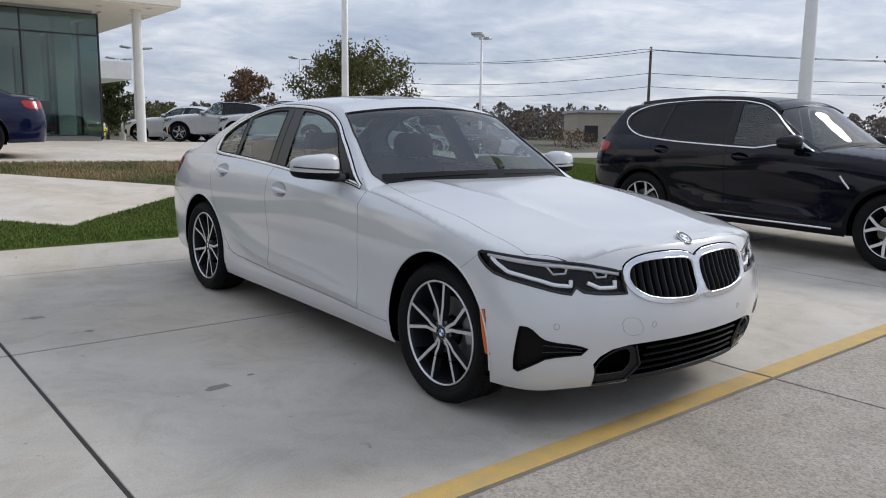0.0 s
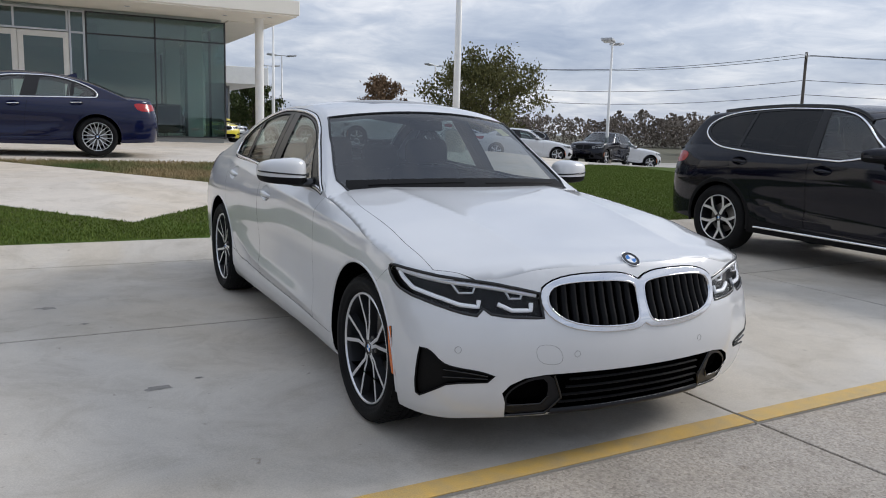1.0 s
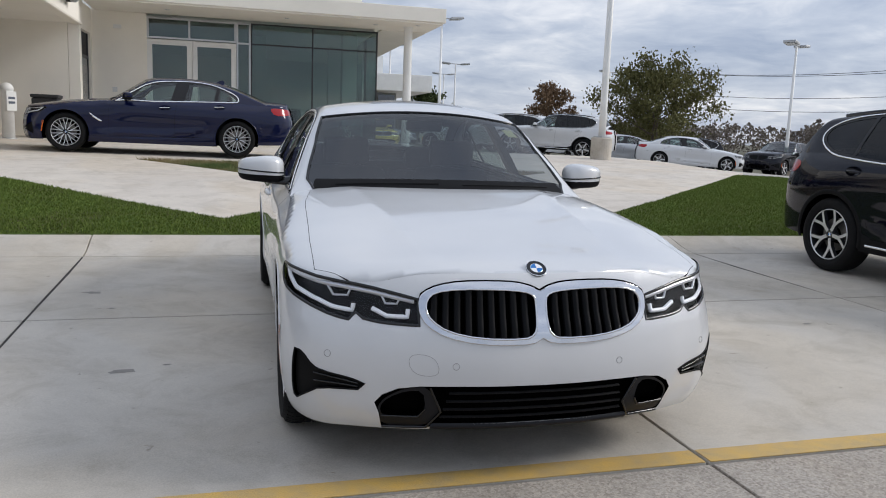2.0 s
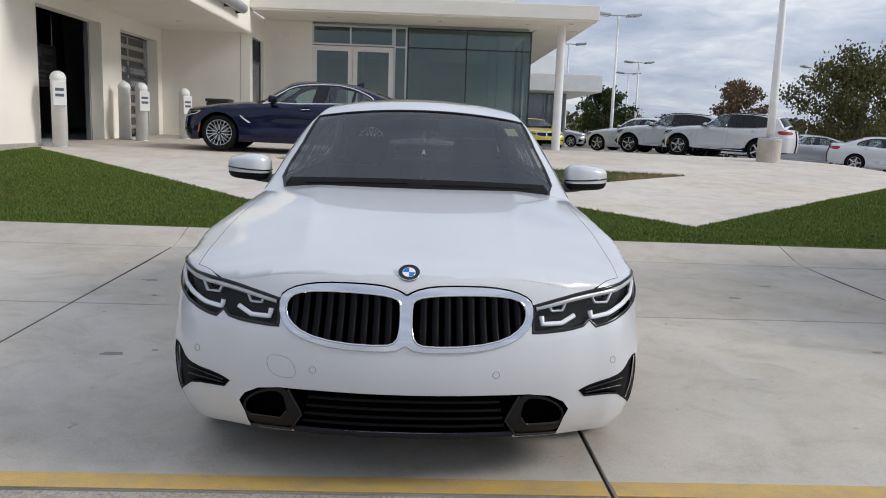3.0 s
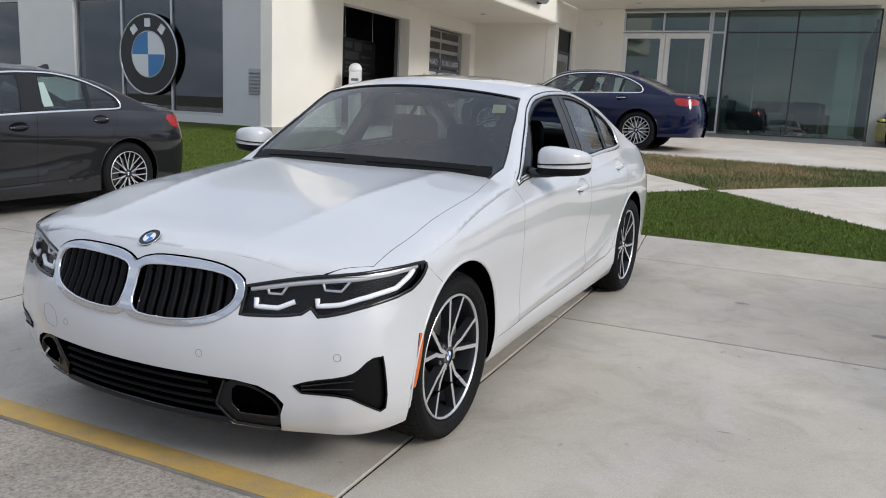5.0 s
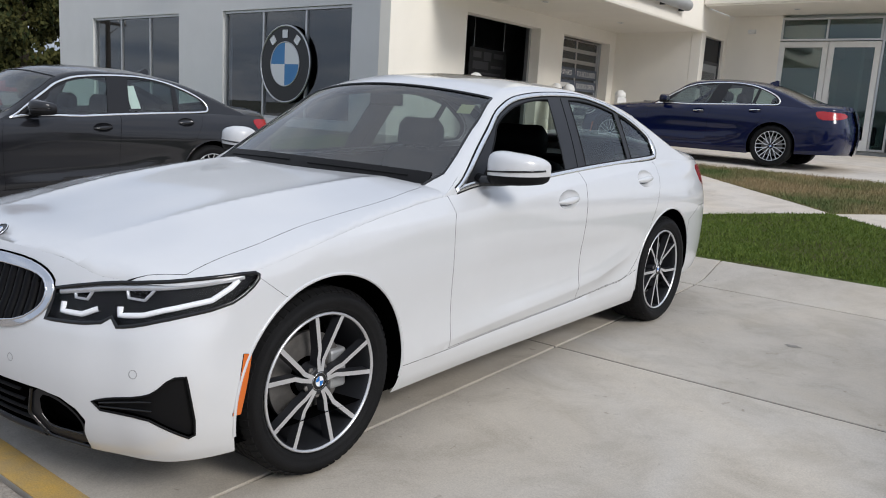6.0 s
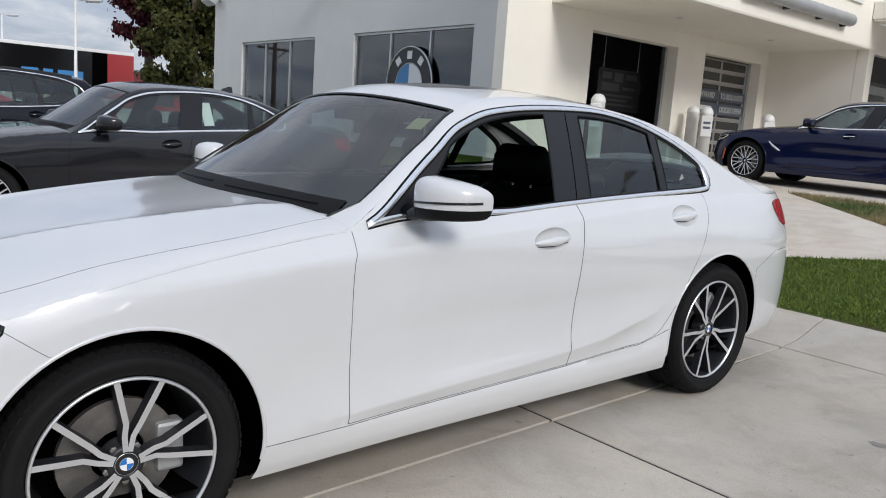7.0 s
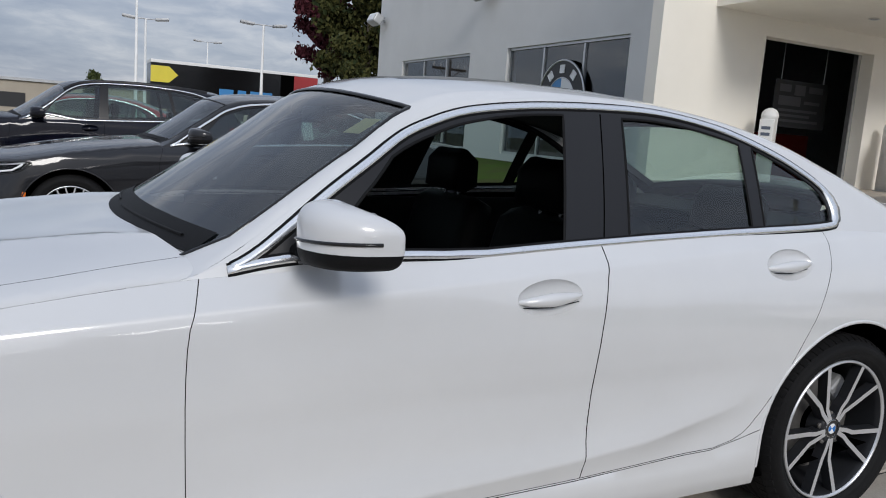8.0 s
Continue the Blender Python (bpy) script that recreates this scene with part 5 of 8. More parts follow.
def strip_on(fn, line, width, lift, name, mat, parent, closed=False, core=(0, 1.4, 0.6)):
    """A rounded bead of that width that follows a line drawn on a surface."""
    q = np.array(line, float)
    p = fn(q)
    e = 1e-4
    n = np.cross(fn(q + (e, 0)) - fn(q - (e, 0)), fn(q + (0, e)) - fn(q - (0, e)))
    n /= np.maximum(np.linalg.norm(n, axis=1, keepdims=True), 1e-12)
    c = p.mean(0) - np.array((0, min(max(p[:, 1].mean(), 0.4), 3.0), 0.6))
    if (n.mean(0) * c).sum() < 0:
        n = -n
    k = len(p)
    bm = bmesh.new()
    rows = []
    for i in range(k):
        a, b = (p[(i - 1) % k], p[(i + 1) % k]) if closed else (p[max(i - 1, 0)], p[min(i + 1, k - 1)])
        t = b - a
        s = np.cross(n[i], t)
        s /= max(np.linalg.norm(s), 1e-9)
        h = width[i] / 2 if isinstance(width, (list, tuple)) else width / 2
        rows.append([bm.verts.new(p[i] + s * h * u + n[i] * lift * v) for u, v in ((-1, -0.4), (-0.8, 0.75), (0, 1), (0.8, 0.75), (1, -0.4))])
    for a, b in list(zip(rows, rows[1:])) + ([(rows[-1], rows[0])] if closed else []):
        for j in range(4):
            bm.faces.new((a[j], a[j + 1], b[j + 1], b[j]))
    bmesh.ops.recalc_face_normals(bm, faces=bm.faces)
    ob = part(name, bm, mat, parent, smooth=True)
    return ob


def roundel(parent, m, r, name="emblem"):
    """A round badge: dark ring, quartered blue and white field, thin bright rims; it lies in its own x-y plane."""
    ring = part(name, lathe_mesh([(r, 0), (r, 0.004), (r * 0.93, 0.006), (r * 0.93, 0.0045), (r * 0.58, 0.0045), (r * 0.58, 0.0)], 32), BADGE_BLACK, parent)
    ring.matrix_local = m
    part("rim", tube_mesh([(r * 0.97 * math.cos(a), r * 0.97 * math.sin(a), 0.004) for a in np.linspace(0, 2 * math.pi, 33)[:-1]], r * 0.04, 6, closed=True), SATIN, ring, smooth=True)
    for i in range(4):
        bm = bmesh.new()
        pts = [(0, 0)] + [(r * 0.57 * math.cos(a), r * 0.57 * math.sin(a)) for a in np.linspace(i * math.pi / 2, (i + 1) * math.pi / 2, 9)]
        lo = [bm.verts.new((x, y, 0.002)) for x, y in pts]
        hi = [bm.verts.new((x, y, 0.0055)) for x, y in pts]
        bm.faces.new(hi)
        for j in range(len(pts)):
            k = (j + 1) % len(pts)
            bm.faces.new((lo[j], lo[k], hi[k], hi[j]))
        part("field_quarter", bm, BADGE_BLUE if i % 2 else BADGE_WHITE, ring)
    part("field_rim", tube_mesh([(r * 0.575 * math.cos(a), r * 0.575 * math.sin(a), 0.005) for a in np.linspace(0, 2 * math.pi, 33)[:-1]], r * 0.025, 6, closed=True), SATIN, ring, smooth=True)
    return ring


def spoke_mesh(path, w0, w1, front, depth):
    """A tapering spoke along points (radius, angle) in the wheel's plane; front: depth of its face by radius. Two materials: face, flank."""
    bm = bmesh.new()
    pts = [Vector((0, r * math.sin(a), r * math.cos(a))) for r, a in path]
    rows = []
    for i, p in enumerate(pts):
        t = (pts[min(i + 1, len(pts) - 1)] - pts[max(i - 1, 0)]).normalized()
        s = Vector((1, 0, 0)).cross(t)
        u = i / (len(pts) - 1)
        h = (w0 + (w1 - w0) * u) / 2
        x = front(p.length)
        rows.append([bm.verts.new(p - s * h * 1.35 + Vector((x - depth, 0, 0))), bm.verts.new(p - s * h + Vector((x, 0, 0))), bm.verts.new(p + s * h + Vector((x, 0, 0))),
                     bm.verts.new(p + s * h * 1.35 + Vector((x - depth, 0, 0)))])
    for a, b in zip(rows, rows[1:]):
        for j in range(3):
            f = bm.faces.new((a[j], b[j], b[j + 1], a[j + 1]))
            f.material_index = 0 if j == 1 else 1
    bm.faces.new(list(reversed(rows[0]))).material_index = 1
    bm.faces.new(rows[-1]).material_index = 1
    bmesh.ops.recalc_face_normals(bm, faces=bm.faces)
    return bm


def build_wheel(parent, r, rim, style, detail):
    """A wheel round the x axis, its outer face towards +x at x = 0."""
    w = 0.225
    wheel = new("wheel")
    wheel.parent = parent
    seg = 72 if detail > 1 else 36
    tread = [(rim * 0.985, -0.022), (rim * 1.015, -0.004), (rim + 0.016, 0.010), (rim + 0.020, 0.0125), (rim + 0.024, 0.0115), (rim + 0.034, 0.019), (rim + 0.055, 0.022), (r - 0.024, 0.013), (r - 0.009, -0.002), (r, -0.020)]
    if detail > 1:
        for g in (0.070, 0.105, 0.140):
            tread += [(r, -g + 0.004), (r - 0.008, -g + 0.002), (r - 0.008, -g - 0.004), (r, -g - 0.006)]
    tread += [(r, -w + 0.036), (r - 0.01, -w + 0.016), (rim + 0.05, -w), (rim * 1.0, -w + 0.01), (rim * 0.985, -w + 0.03)]
    part("tyre", lathe_mesh(tread, seg, axis="x", cap=False), RUBBER, wheel, smooth=True)
    if detail > 1:
        bm = bmesh.new()
        n = 64
        for i in range(n):       # shoulder blocks of the tread
            a0 = 2 * math.pi * i / n
            for (x0, x1, ra, rb) in ((-0.024, 0.006, r - 0.002, r - 0.014), (-0.064, -0.030, r - 0.003, r - 0.003), (-w + 0.034, -w + 0.012, r - 0.004, r - 0.012)):
                vs = []
                for (a, x, rr) in ((a0, x0, ra), (a0 + 1.3 * math.pi / n, x0, ra), (a0 + 1.3 * math.pi / n, x1, rb), (a0, x1, rb)):
                    vs.append((bm.verts.new((x, rr * math.sin(a), rr * math.cos(a))), bm.verts.new((x, (rr + 0.0045) * math.sin(a), (rr + 0.0045) * math.cos(a)))))
                bm.faces.new([v[1] for v in vs])
                for j in range(4):
                    k = (j + 1) % 4
                    bm.faces.new((vs[j][0], vs[k][0], vs[k][1], vs[j][1]))
        bmesh.ops.recalc_face_normals(bm, faces=bm.faces)
        part("tread_pattern", bm, RUBBER, wheel)["kind"] = "stuff"
    part("rim", lathe_mesh([(rim * 1.0, -0.004), (rim * 0.985, 0.002), (rim * 0.955, -0.006), (rim * 0.945, -0.03), (rim * 0.90, -0.10), (rim * 0.86, -0.19)], seg, axis="x", cap=False),
         [RIM_DARK], wheel, smooth=True)
    part("rim_lip", lathe_mesh([(rim * 1.005, -0.003), (rim * 0.995, 0.004), (rim * 0.972, 0.004), (rim * 0.962, -0.004)], seg, axis="x", cap=False), RIM_CUT, wheel, smooth=True)
    hub_depth = -0.018
    face = lambda q: hub_depth + 0.016 * min(1.0, q / rim) ** 2 + (0.0 if q > 0.06 else 0.004)
    part("hub", lathe_mesh([(0.060, -0.075), (0.054, hub_depth - 0.008), (0.046, hub_depth + 0.001), (0.034, hub_depth + 0.002), (0.033, hub_depth - 0.003), (0.001, hub_depth - 0.003)], 28, axis="x", cap=False), RIM_DARK, wheel, smooth=True)
    if style != "five":
        roundel(wheel, Matrix.Translation((hub_depth - 0.002, 0, 0)) @ pose(0, 0, 0, 90, 0, 90), 0.032, "cap")
    spokes = []
    if style == "vee":           # five pairs, each spoke kinked near the hub
        for i in range(5):
            a = 2 * math.pi * (i + 0.08) / 5
            for s in (-1, 1):
                spokes.append(([(0.036, a + s * 0.16), (0.080, a + s * 0.15), (0.115, a + s * (0.235 if s > 0 else 0.10)), (rim * 0.97, a + s * (0.30 if s > 0 else 0.21))], 0.015, 0.0165))
    elif style == "multi":       # ten slim pairs
        for i in range(10):
            a = 2 * math.pi * i / 10
            for s in (-1, 1):
                spokes.append(([(0.045, a + s * 0.05), (0.12, a + s * 0.06), (rim * 0.97, a + s * 0.17)], 0.011, 0.012))
    elif style == "wye":         # five forked arms
        for i in range(5):
            a = 2 * math.pi * i / 5 + 0.2
            spokes.append(([(0.04, a), (0.145, a)], 0.036, 0.040))
            for s in (-1, 1):
                spokes.append(([(0.125, a + s * 0.06), (0.17, a + s * 0.16), (rim * 0.97, a + s * 0.30)], 0.030, 0.028))
    else:
        for i in range(5):
            a = 2 * math.pi * i / 5
            spokes.append(([(0.04, a), (0.12, a), (rim * 0.97, a)], 0.055, 0.045))
    for path, w0, w1 in spokes:
        part("spoke", spoke_mesh(path, w0, w1, face, 0.035), [RIM_CUT, RIM_DARK], wheel)
    if detail > 1:
        for i in range(5):
            a = 2 * math.pi * (i + 0.5) / 5
            part("wheel_bolt", lathe_mesh([(0.011, -0.03), (0.011, hub_depth - 0.006), (0.006, hub_depth - 0.004)], 6, axis="x", at=(0, 0.052 * math.sin(a), 0.052 * math.cos(a))), BRAKE, wheel)
    part("brake_disc", lathe_mesh([(0.075, -0.085), (0.165, -0.085), (0.165, -0.105), (0.075, -0.105)], 36, axis="x", cap=False), BRAKE, wheel, smooth=False)
    if detail > 1:
        part("brake_caliper", box_mesh(-0.125, 0.10, -0.075, -0.066, 0.18, 0.075, bevel=0.012), GALV, wheel)
    # near-black disc painted in for the shade behind the spokes
    part("wheel_back", lathe_mesh([(0.001, -0.19), (rim * 0.95, -0.185), (rim * 0.95, -0.18)], 24, axis="x", cap=False), CAVITY_SHADE, wheel)
    return wheel


def build_seat(parent, x, y, high=0.62):
    seat = new("seat")
    seat.parent = parent
    seat.matrix_local = pose(x, y, 0.30)

    def pad(name, pts, width):
        """A cushion swept sideways along a side outline of (y, z) points."""
        bm = bmesh.new()
        rows = []
        for u, k in ((-1.0, 0.82), (-0.92, 0.95), (-0.7, 1.0), (0, 0.97), (0.7, 1.0), (0.92, 0.95), (1.0, 0.82)):
            c = np.mean(pts, axis=0)
            rows.append([bm.verts.new((u * width / 2, c[0] + (p[0] - c[0]) * k, c[1] + (p[1] - c[1]) * k)) for p in pts])
        n = len(pts)
        for a, b in zip(rows, rows[1:]):
            for i in range(n):
                bm.faces.new((a[i], a[(i + 1) % n], b[(i + 1) % n], b[i]))
        bm.faces.new(list(reversed(rows[0])))
        bm.faces.new(rows[-1])
        bmesh.ops.recalc_face_normals(bm, faces=bm.faces)
        return part(name, bm, SEAT, seat, smooth=True)
    pad("cushion", [(-0.28, 0.06), (-0.30, 0.16), (-0.22, 0.21), (0.10, 0.19), (0.24, 0.15), (0.24, 0.05)], 0.50)
    pad("backrest", [(0.14, 0.14), (0.20, 0.40), (0.28, high), (0.33, high + 0.03), (0.39, high), (0.34, 0.40), (0.27, 0.12)], 0.54)
    pad("headrest", [(0.265, high + 0.05), (0.275, high + 0.17), (0.32, high + 0.215), (0.375, high + 0.17), (0.375, high + 0.06), (0.32, high + 0.035)], 0.30)
    for s in (-1, 1):
        part("headrest_rod", tube_mesh([(0.06 * s, 0.33, high - 0.01), (0.06 * s, 0.325, high + 0.08)], 0.007, 6), SATIN, seat)
    return seat


def build_mirror(parent, shape, side, paint):
    """A door mirror: painted cap over a black underside on a black arm, the glass looking back."""
    s = shape.s
    k = s.get("zscale", 1.0)
    y, z = s["mirror_y"], 1.045 * k if not s["suv"] else 1.17
    x = float(shape.edge_x(y)) + 0.035
    mirror = new("door_mirror")
    mirror.parent = parent
    mirror.matrix_local = Matrix.Translation((side * (x + 0.098), y + 0.02, z)) @ Matrix.Diagonal((side * 1.0, 1.14, 0.97, 1))
    nu, nv = 44, 24
    pts = np.zeros((nv + 1, nu, 3))
    for j in range(nv + 1):
        v = -math.pi / 2 + math.pi * j / nv
        for i in range(nu):
            u = 2 * math.pi * i / nu
            cu, su, cv, sv = math.cos(u), math.sin(u), math.cos(v), math.sin(v)
            e = lambda c, n: math.copysign(abs(c) ** n, c)
            px, py, pz = 0.124 * e(cv, 0.42 if sv > 0 else 0.22) * e(cu, 0.52), 0.086 * e(cv, 0.5 if sv > 0 else 0.26) * e(su, 0.6), 0.074 * e(sv, 0.62)
            if py > 0:
                py *= 0.45
            pz *= (1 - 0.22 * max(0.0, px / 0.122 + 0.2) - 0.25 * max(0.0, py / 0.04 + 0.1)) if pz > 0 else 1 - 0.10 * (px / 0.122)
            py += 0.035 * (px / 0.122) ** 2 + 0.02 * px / 0.122
            pts[j, i] = (px, py, pz)
    for name, mat, rows in (("mirror_cap", paint, range(10, nv)), ("mirror_base", MATT_BLACK, range(10))):
        bm = bmesh.new()
        vs = [[bm.verts.new(pts[j, i]) for i in range(nu)] for j in range(nv + 1)]
        for j in rows:
            for i in range(nu):
                bm.faces.new((vs[j][i], vs[j][(i + 1) % nu], vs[j + 1][(i + 1) % nu], vs[j + 1][i]))
        bmesh.ops.delete(bm, geom=[v for v in bm.verts if not v.link_faces], context="VERTS")
        bmesh.ops.remove_doubles(bm, verts=bm.verts, dist=1e-4)
        bmesh.ops.recalc_face_normals(bm, faces=bm.faces)
        part(name, bm, mat, mirror, smooth=True)
    bm = bmesh.new()
    ring = [pts[11, i] for i in range(nu)]
    line = [(p[0] * 1.006, p[1] * 1.01, -0.012 + 0.008 * p[0] / 0.12) for p in ring if p[1] < 0.03]
    part("mirror_seam", tube_mesh(sorted(line, key=lambda p: math.atan2(p[1] - 0.05, p[0])), 0.0045, 6), GLOSS_BLACK, mirror, smooth=True)
    part("mirror_glass", lathe_mesh([(0.001, 0.0), (0.05, 0.0)], 20, axis="y", at=(0.0, 0.052, 0.0), cap=False), CHROME, mirror)
    arm = tube_mesh([(-0.165, -0.055, -0.058), (-0.12, -0.045, -0.066), (-0.06, -0.02, -0.064), (0.0, 0.0, -0.058)], [0.030, 0.028, 0.026, 0.02], 10, flat=0.6)
    part("mirror_arm", arm, GLOSS_BLACK, mirror, smooth=True)
    return mirror


def build_car(m, paint, spec, name, label, category, wheels="multi", detail=1, step=0.05, group="", open_window=False, nose="kidney", privacy=False, wheel_turn=0.0, accents=()):
    """A whole car facing -y, its front axle over the origin of m. detail 2: near enough to show every seam; 0: far off."""
    car = thing(name, m, label, category, group)
    sh = CarShape(spec)
    k = spec.get("zscale", 1.0)
    hub = spec["ride"]
    d_end = sh.d[-1]
    A = sh.at
    belt = sh.belt
    # ---- the belt round the car, one half, cut into panels
    ds = np.linspace(0, d_end, 140)
    boundary = [(d, float(sh.bottom_of(d))) for d in ds] + [(d, float(sh.top_of(d))) for d in ds[::-1]]

    def arch(y, r):
        pts = [(A(y=y + r * math.sin(t)), hub + r * math.cos(t)) for t in np.linspace(-1.95, 1.95, 40)]
        return [(pts[0][0], 0.0)] + pts + [(pts[-1][0], 0.0)]
    zz = lambda pts: [(p[0], p[1]) for p in pts]
    head = smooth_loop([(A(x=0.462), 0.612 * k), (A(x=0.472), 0.702 * k), (A(x=0.60), 0.729 * k), (A(x=0.74), 0.750 * k), (A(y=-0.47), 0.765 * k), (A(y=-0.31), 0.774 * k),
                        (A(y=-0.285), 0.760 * k), (A(y=-0.33), 0.722 * k), (A(y=-0.41), 0.680 * k), (A(x=0.845), 0.650 * k), (A(x=0.775), 0.630 * k), (A(x=0.712), 0.619 * k), (A(x=0.690), 0.645 * k),
                        (A(x=0.662), 0.626 * k), (A(x=0.60), 0.617 * k)], 1, keep=(0, 1, 11, 12, 13))
    kid = smooth_loop([(A(x=0.020), 0.690 * k), (A(x=0.025), 0.718 * k), (A(x=0.06), 0.732 * k), (A(x=0.16), 0.740 * k), (A(x=0.32), 0.740 * k), (A(x=0.410), 0.728 * k), (A(x=0.440), 0.700 * k), (A(x=0.441), 0.662 * k),
                       (A(x=0.420), 0.630 * k), (A(x=0.36), 0.594 * k), (A(x=0.24), 0.571 * k), (A(x=0.07), 0.567 * k), (A(x=0.032), 0.582 * k), (A(x=0.020), 0.62 * k)], 1)
    kid_out = [(0.0, 0.733 * k)] + smooth_loop([(A(x=0.040), 0.749 * k), (A(x=0.09), 0.761 * k), (A(x=0.18), 0.765 * k), (A(x=0.31), 0.763 * k), (A(x=0.400), 0.749 * k), (A(x=0.455), 0.724 * k), (A(x=0.467), 0.697 * k),
                       (A(x=0.462), 0.652 * k), (A(x=0.434), 0.613 * k), (A(x=0.362), 0.575 * k), (A(x=0.245), 0.552 * k), (A(x=0.08), 0.548 * k), (A(x=0.03), 0.555 * k)], 1, keep=(0, 12)) + [(0.0, 0.572 * k)]
    fog = smooth_loop([(A(x=0.644), 0.390 * k), (A(x=0.668), 0.364 * k), (A(x=0.80), 0.359 * k), (A(x=0.842), 0.328 * k), (A(y=-0.530), 0.288 * k), (A(y=-0.508), 0.300 * k), (A(y=-0.535), 0.486 * k),
                       (A(y=-0.570), 0.484 * k), (A(x=0.825), 0.438 * k), (A(x=0.79), 0.424 * k), (A(x=0.70), 0.408 * k)], 1, keep=(0, 1, 4, 6))
    low = [(-0.01, 0.234 * k), (A(x=0.36), 0.232 * k), (A(x=0.43), 0.212 * k), (A(x=0.592), 0.208 * k)] + smooth_loop([(A(x=0.598), 0.275 * k), (A(x=0.612), 0.318 * k), (A(x=0.585), 0.352 * k), (A(x=0.53), 0.380 * k), (A(x=0.45), 0.392 * k)], 0) + [(A(x=0.30), 0.394 * k), (-0.01, 0.392 * k)]
    mark = [(A(y=-0.365), 0.530 * k), (A(y=-0.335), 0.525 * k), (A(y=-0.372), 0.335 * k), (A(y=-0.402), 0.335 * k)]
    fuel = None
    tail = smooth_loop([(A(y=3.44 / 2.851 * spec["base"]), 0.93 * k), (A(y=3.50 / 2.851 * spec["base"]), 0.965 * k), (A(y=3.72 / 2.851 * spec["base"]), 0.955 * k), (d_end - 0.42, 0.945 * k), (d_end - 0.40, 0.88 * k), (A(y=3.72 / 2.851 * spec["base"]), 0.825 * k),
                        (A(y=3.52 / 2.851 * spec["base"]), 0.82 * k)], 1) if not spec["suv"] else \
        smooth_loop([(A(y=3.42), 1.04), (A(y=3.50), 1.09), (A(y=3.70), 1.08), (d_end - 0.35, 1.06), (d_end - 0.33, 0.98), (A(y=3.68), 0.95), (A(y=3.50), 0.96)], 1)
    S = lambda pts: [(A(y=y), z) for y, z in pts]
    gap = 0.0022
    doors = [("door", smooth_loop(S(spec["door_front"]), 1, keep=(0, 5, 6, len(spec["door_front"]) - 1))), ("door.rear", smooth_loop(S(spec["door_rear"]), 1, keep=(0, 5, 6, len(spec["door_rear"]) - 1)))]
    regions = [("none", arch(0, spec["arch"])), ("none", arch(spec["base"], spec["arch"]))]
    if detail:
        regions += [("none", head), ("none", low), ("none", fog), ("none", mark)]
        regions += [("none", kid)] if nose == "kidney" else []
        regions += [("none", tail)]
    tilt = math.atan2(spec["handles"][1][1] - spec["handles"][0][1], spec["handles"][1][0] - spec["handles"][0][0])
    cups = []
    for hy_, hz in spec["handles"] if detail else ():
        cups.append((A(y=hy_), hz, [(A(y=hy_) + 0.104 * math.cos(t) * math.cos(tilt) - 0.046 * math.sin(t) * math.sin(tilt), hz + 0.104 * math.cos(t) * math.sin(tilt) + 0.046 * math.sin(t) * math.cos(tilt)) for t in np.linspace(0, 2 * math.pi, 37)[:-1]]))
        regions += [("none", cups[-1][2])]
    if detail:
        for n_, poly in doors:
            regions += [(n_, shrink(poly, gap)), ("none", poly)]
        # bumper line: from the lamp to the wheel opening
        a0 = A(y=-0.30)
        bumper = [(-0.01, 0.1), (A(y=-0.12), 0.1), (A(y=-0.12), 0.66 * k), (A(y=-0.20), 0.683 * k), (A(y=-0.295), 0.757 * k), (A(y=-0.32), 0.83 * k), (-0.01, 0.83 * k)]
        regions += [("front_bumper", shrink(bumper, gap * 0.6)), ("none", bumper)]
        rb = [(A(y=spec["base"] + 0.30), 0.1), (d_end + 0.01, 0.1), (d_end + 0.01, 0.70 * k), (A(y=spec["base"] + 0.55), 0.70 * k), (A(y=spec["base"] + 0.34), 0.62 * k)]
        regions += [("rear_bumper", shrink(rb, gap)), ("none", rb)]
        sill = [(A(y=0.30), 0.1), (A(y=0.30), 0.299 * k), (A(y=0.70), 0.296 * k), (A(y=1.75), 0.321 * k), (A(y=2.26), 0.343 * k), (A(y=2.37), 0.368 * k), (A(y=2.49), 0.40 * k), (A(y=2.52), 0.1)]
        regions += [("sill", shrink(sill, gap)), ("none", sill)]
        ff = [(-0.01, 0.1), (A(y=0.72), 0.1), (A(y=0.72), 1.3), (-0.01, 1.3)]
        regions += [("front_fender", ff)]
    rows_ = [[(A(y=y), f_(y) + o_) for y in np.linspace(a_, b_, 40)] for f_, a_, b_ in ((sh.crease, 0.1, 3.0), (sh.low_crease, 0.6, 2.33)) for o_ in (-0.007, 0.007)] if detail > 1 else []
    p2, found = panels(boundary, regions, step, rest="rear_fender", lines=rows_)
    names = {"door.rear": "door"}
    mats = {"sill": MATT_BLACK} if spec["suv"] else {}
    made = {}
    for n_, tri in found.items():
        if n_ == "none":
            continue
        for side, fn in ((1, belt), (-1, mirrored(belt))):
            made[n_, side] = skin(names.get(n_, n_) if detail else "body", p2, tri, fn, mats.get(n_, paint), car)
    # near-black shell paints the shade behind the gaps, wheel openings left free
    inner = [("none", arch(0, spec["arch"] + 0.02)), ("none", arch(spec["base"], spec["arch"] + 0.02))]
    if detail:
        q2, f2 = panels(boundary, inner + [("none", shrink(head, 0.004)), ("none", shrink(kid, 0.004)), ("none", shrink(low, 0.004)), ("none", fog)], 0.07)
        for fn in (belt, mirrored(belt)):
            skin("inner_shell", q2, f2["rest"], fn, CAVITY_SHADE, car, depth=0.034)
    # ---- hood, deck
    ye = sh.edge
    front_edge = [(float(x), float(y)) for x, y, _ in ye if y < spec["cowl"] + 0.16][::4]
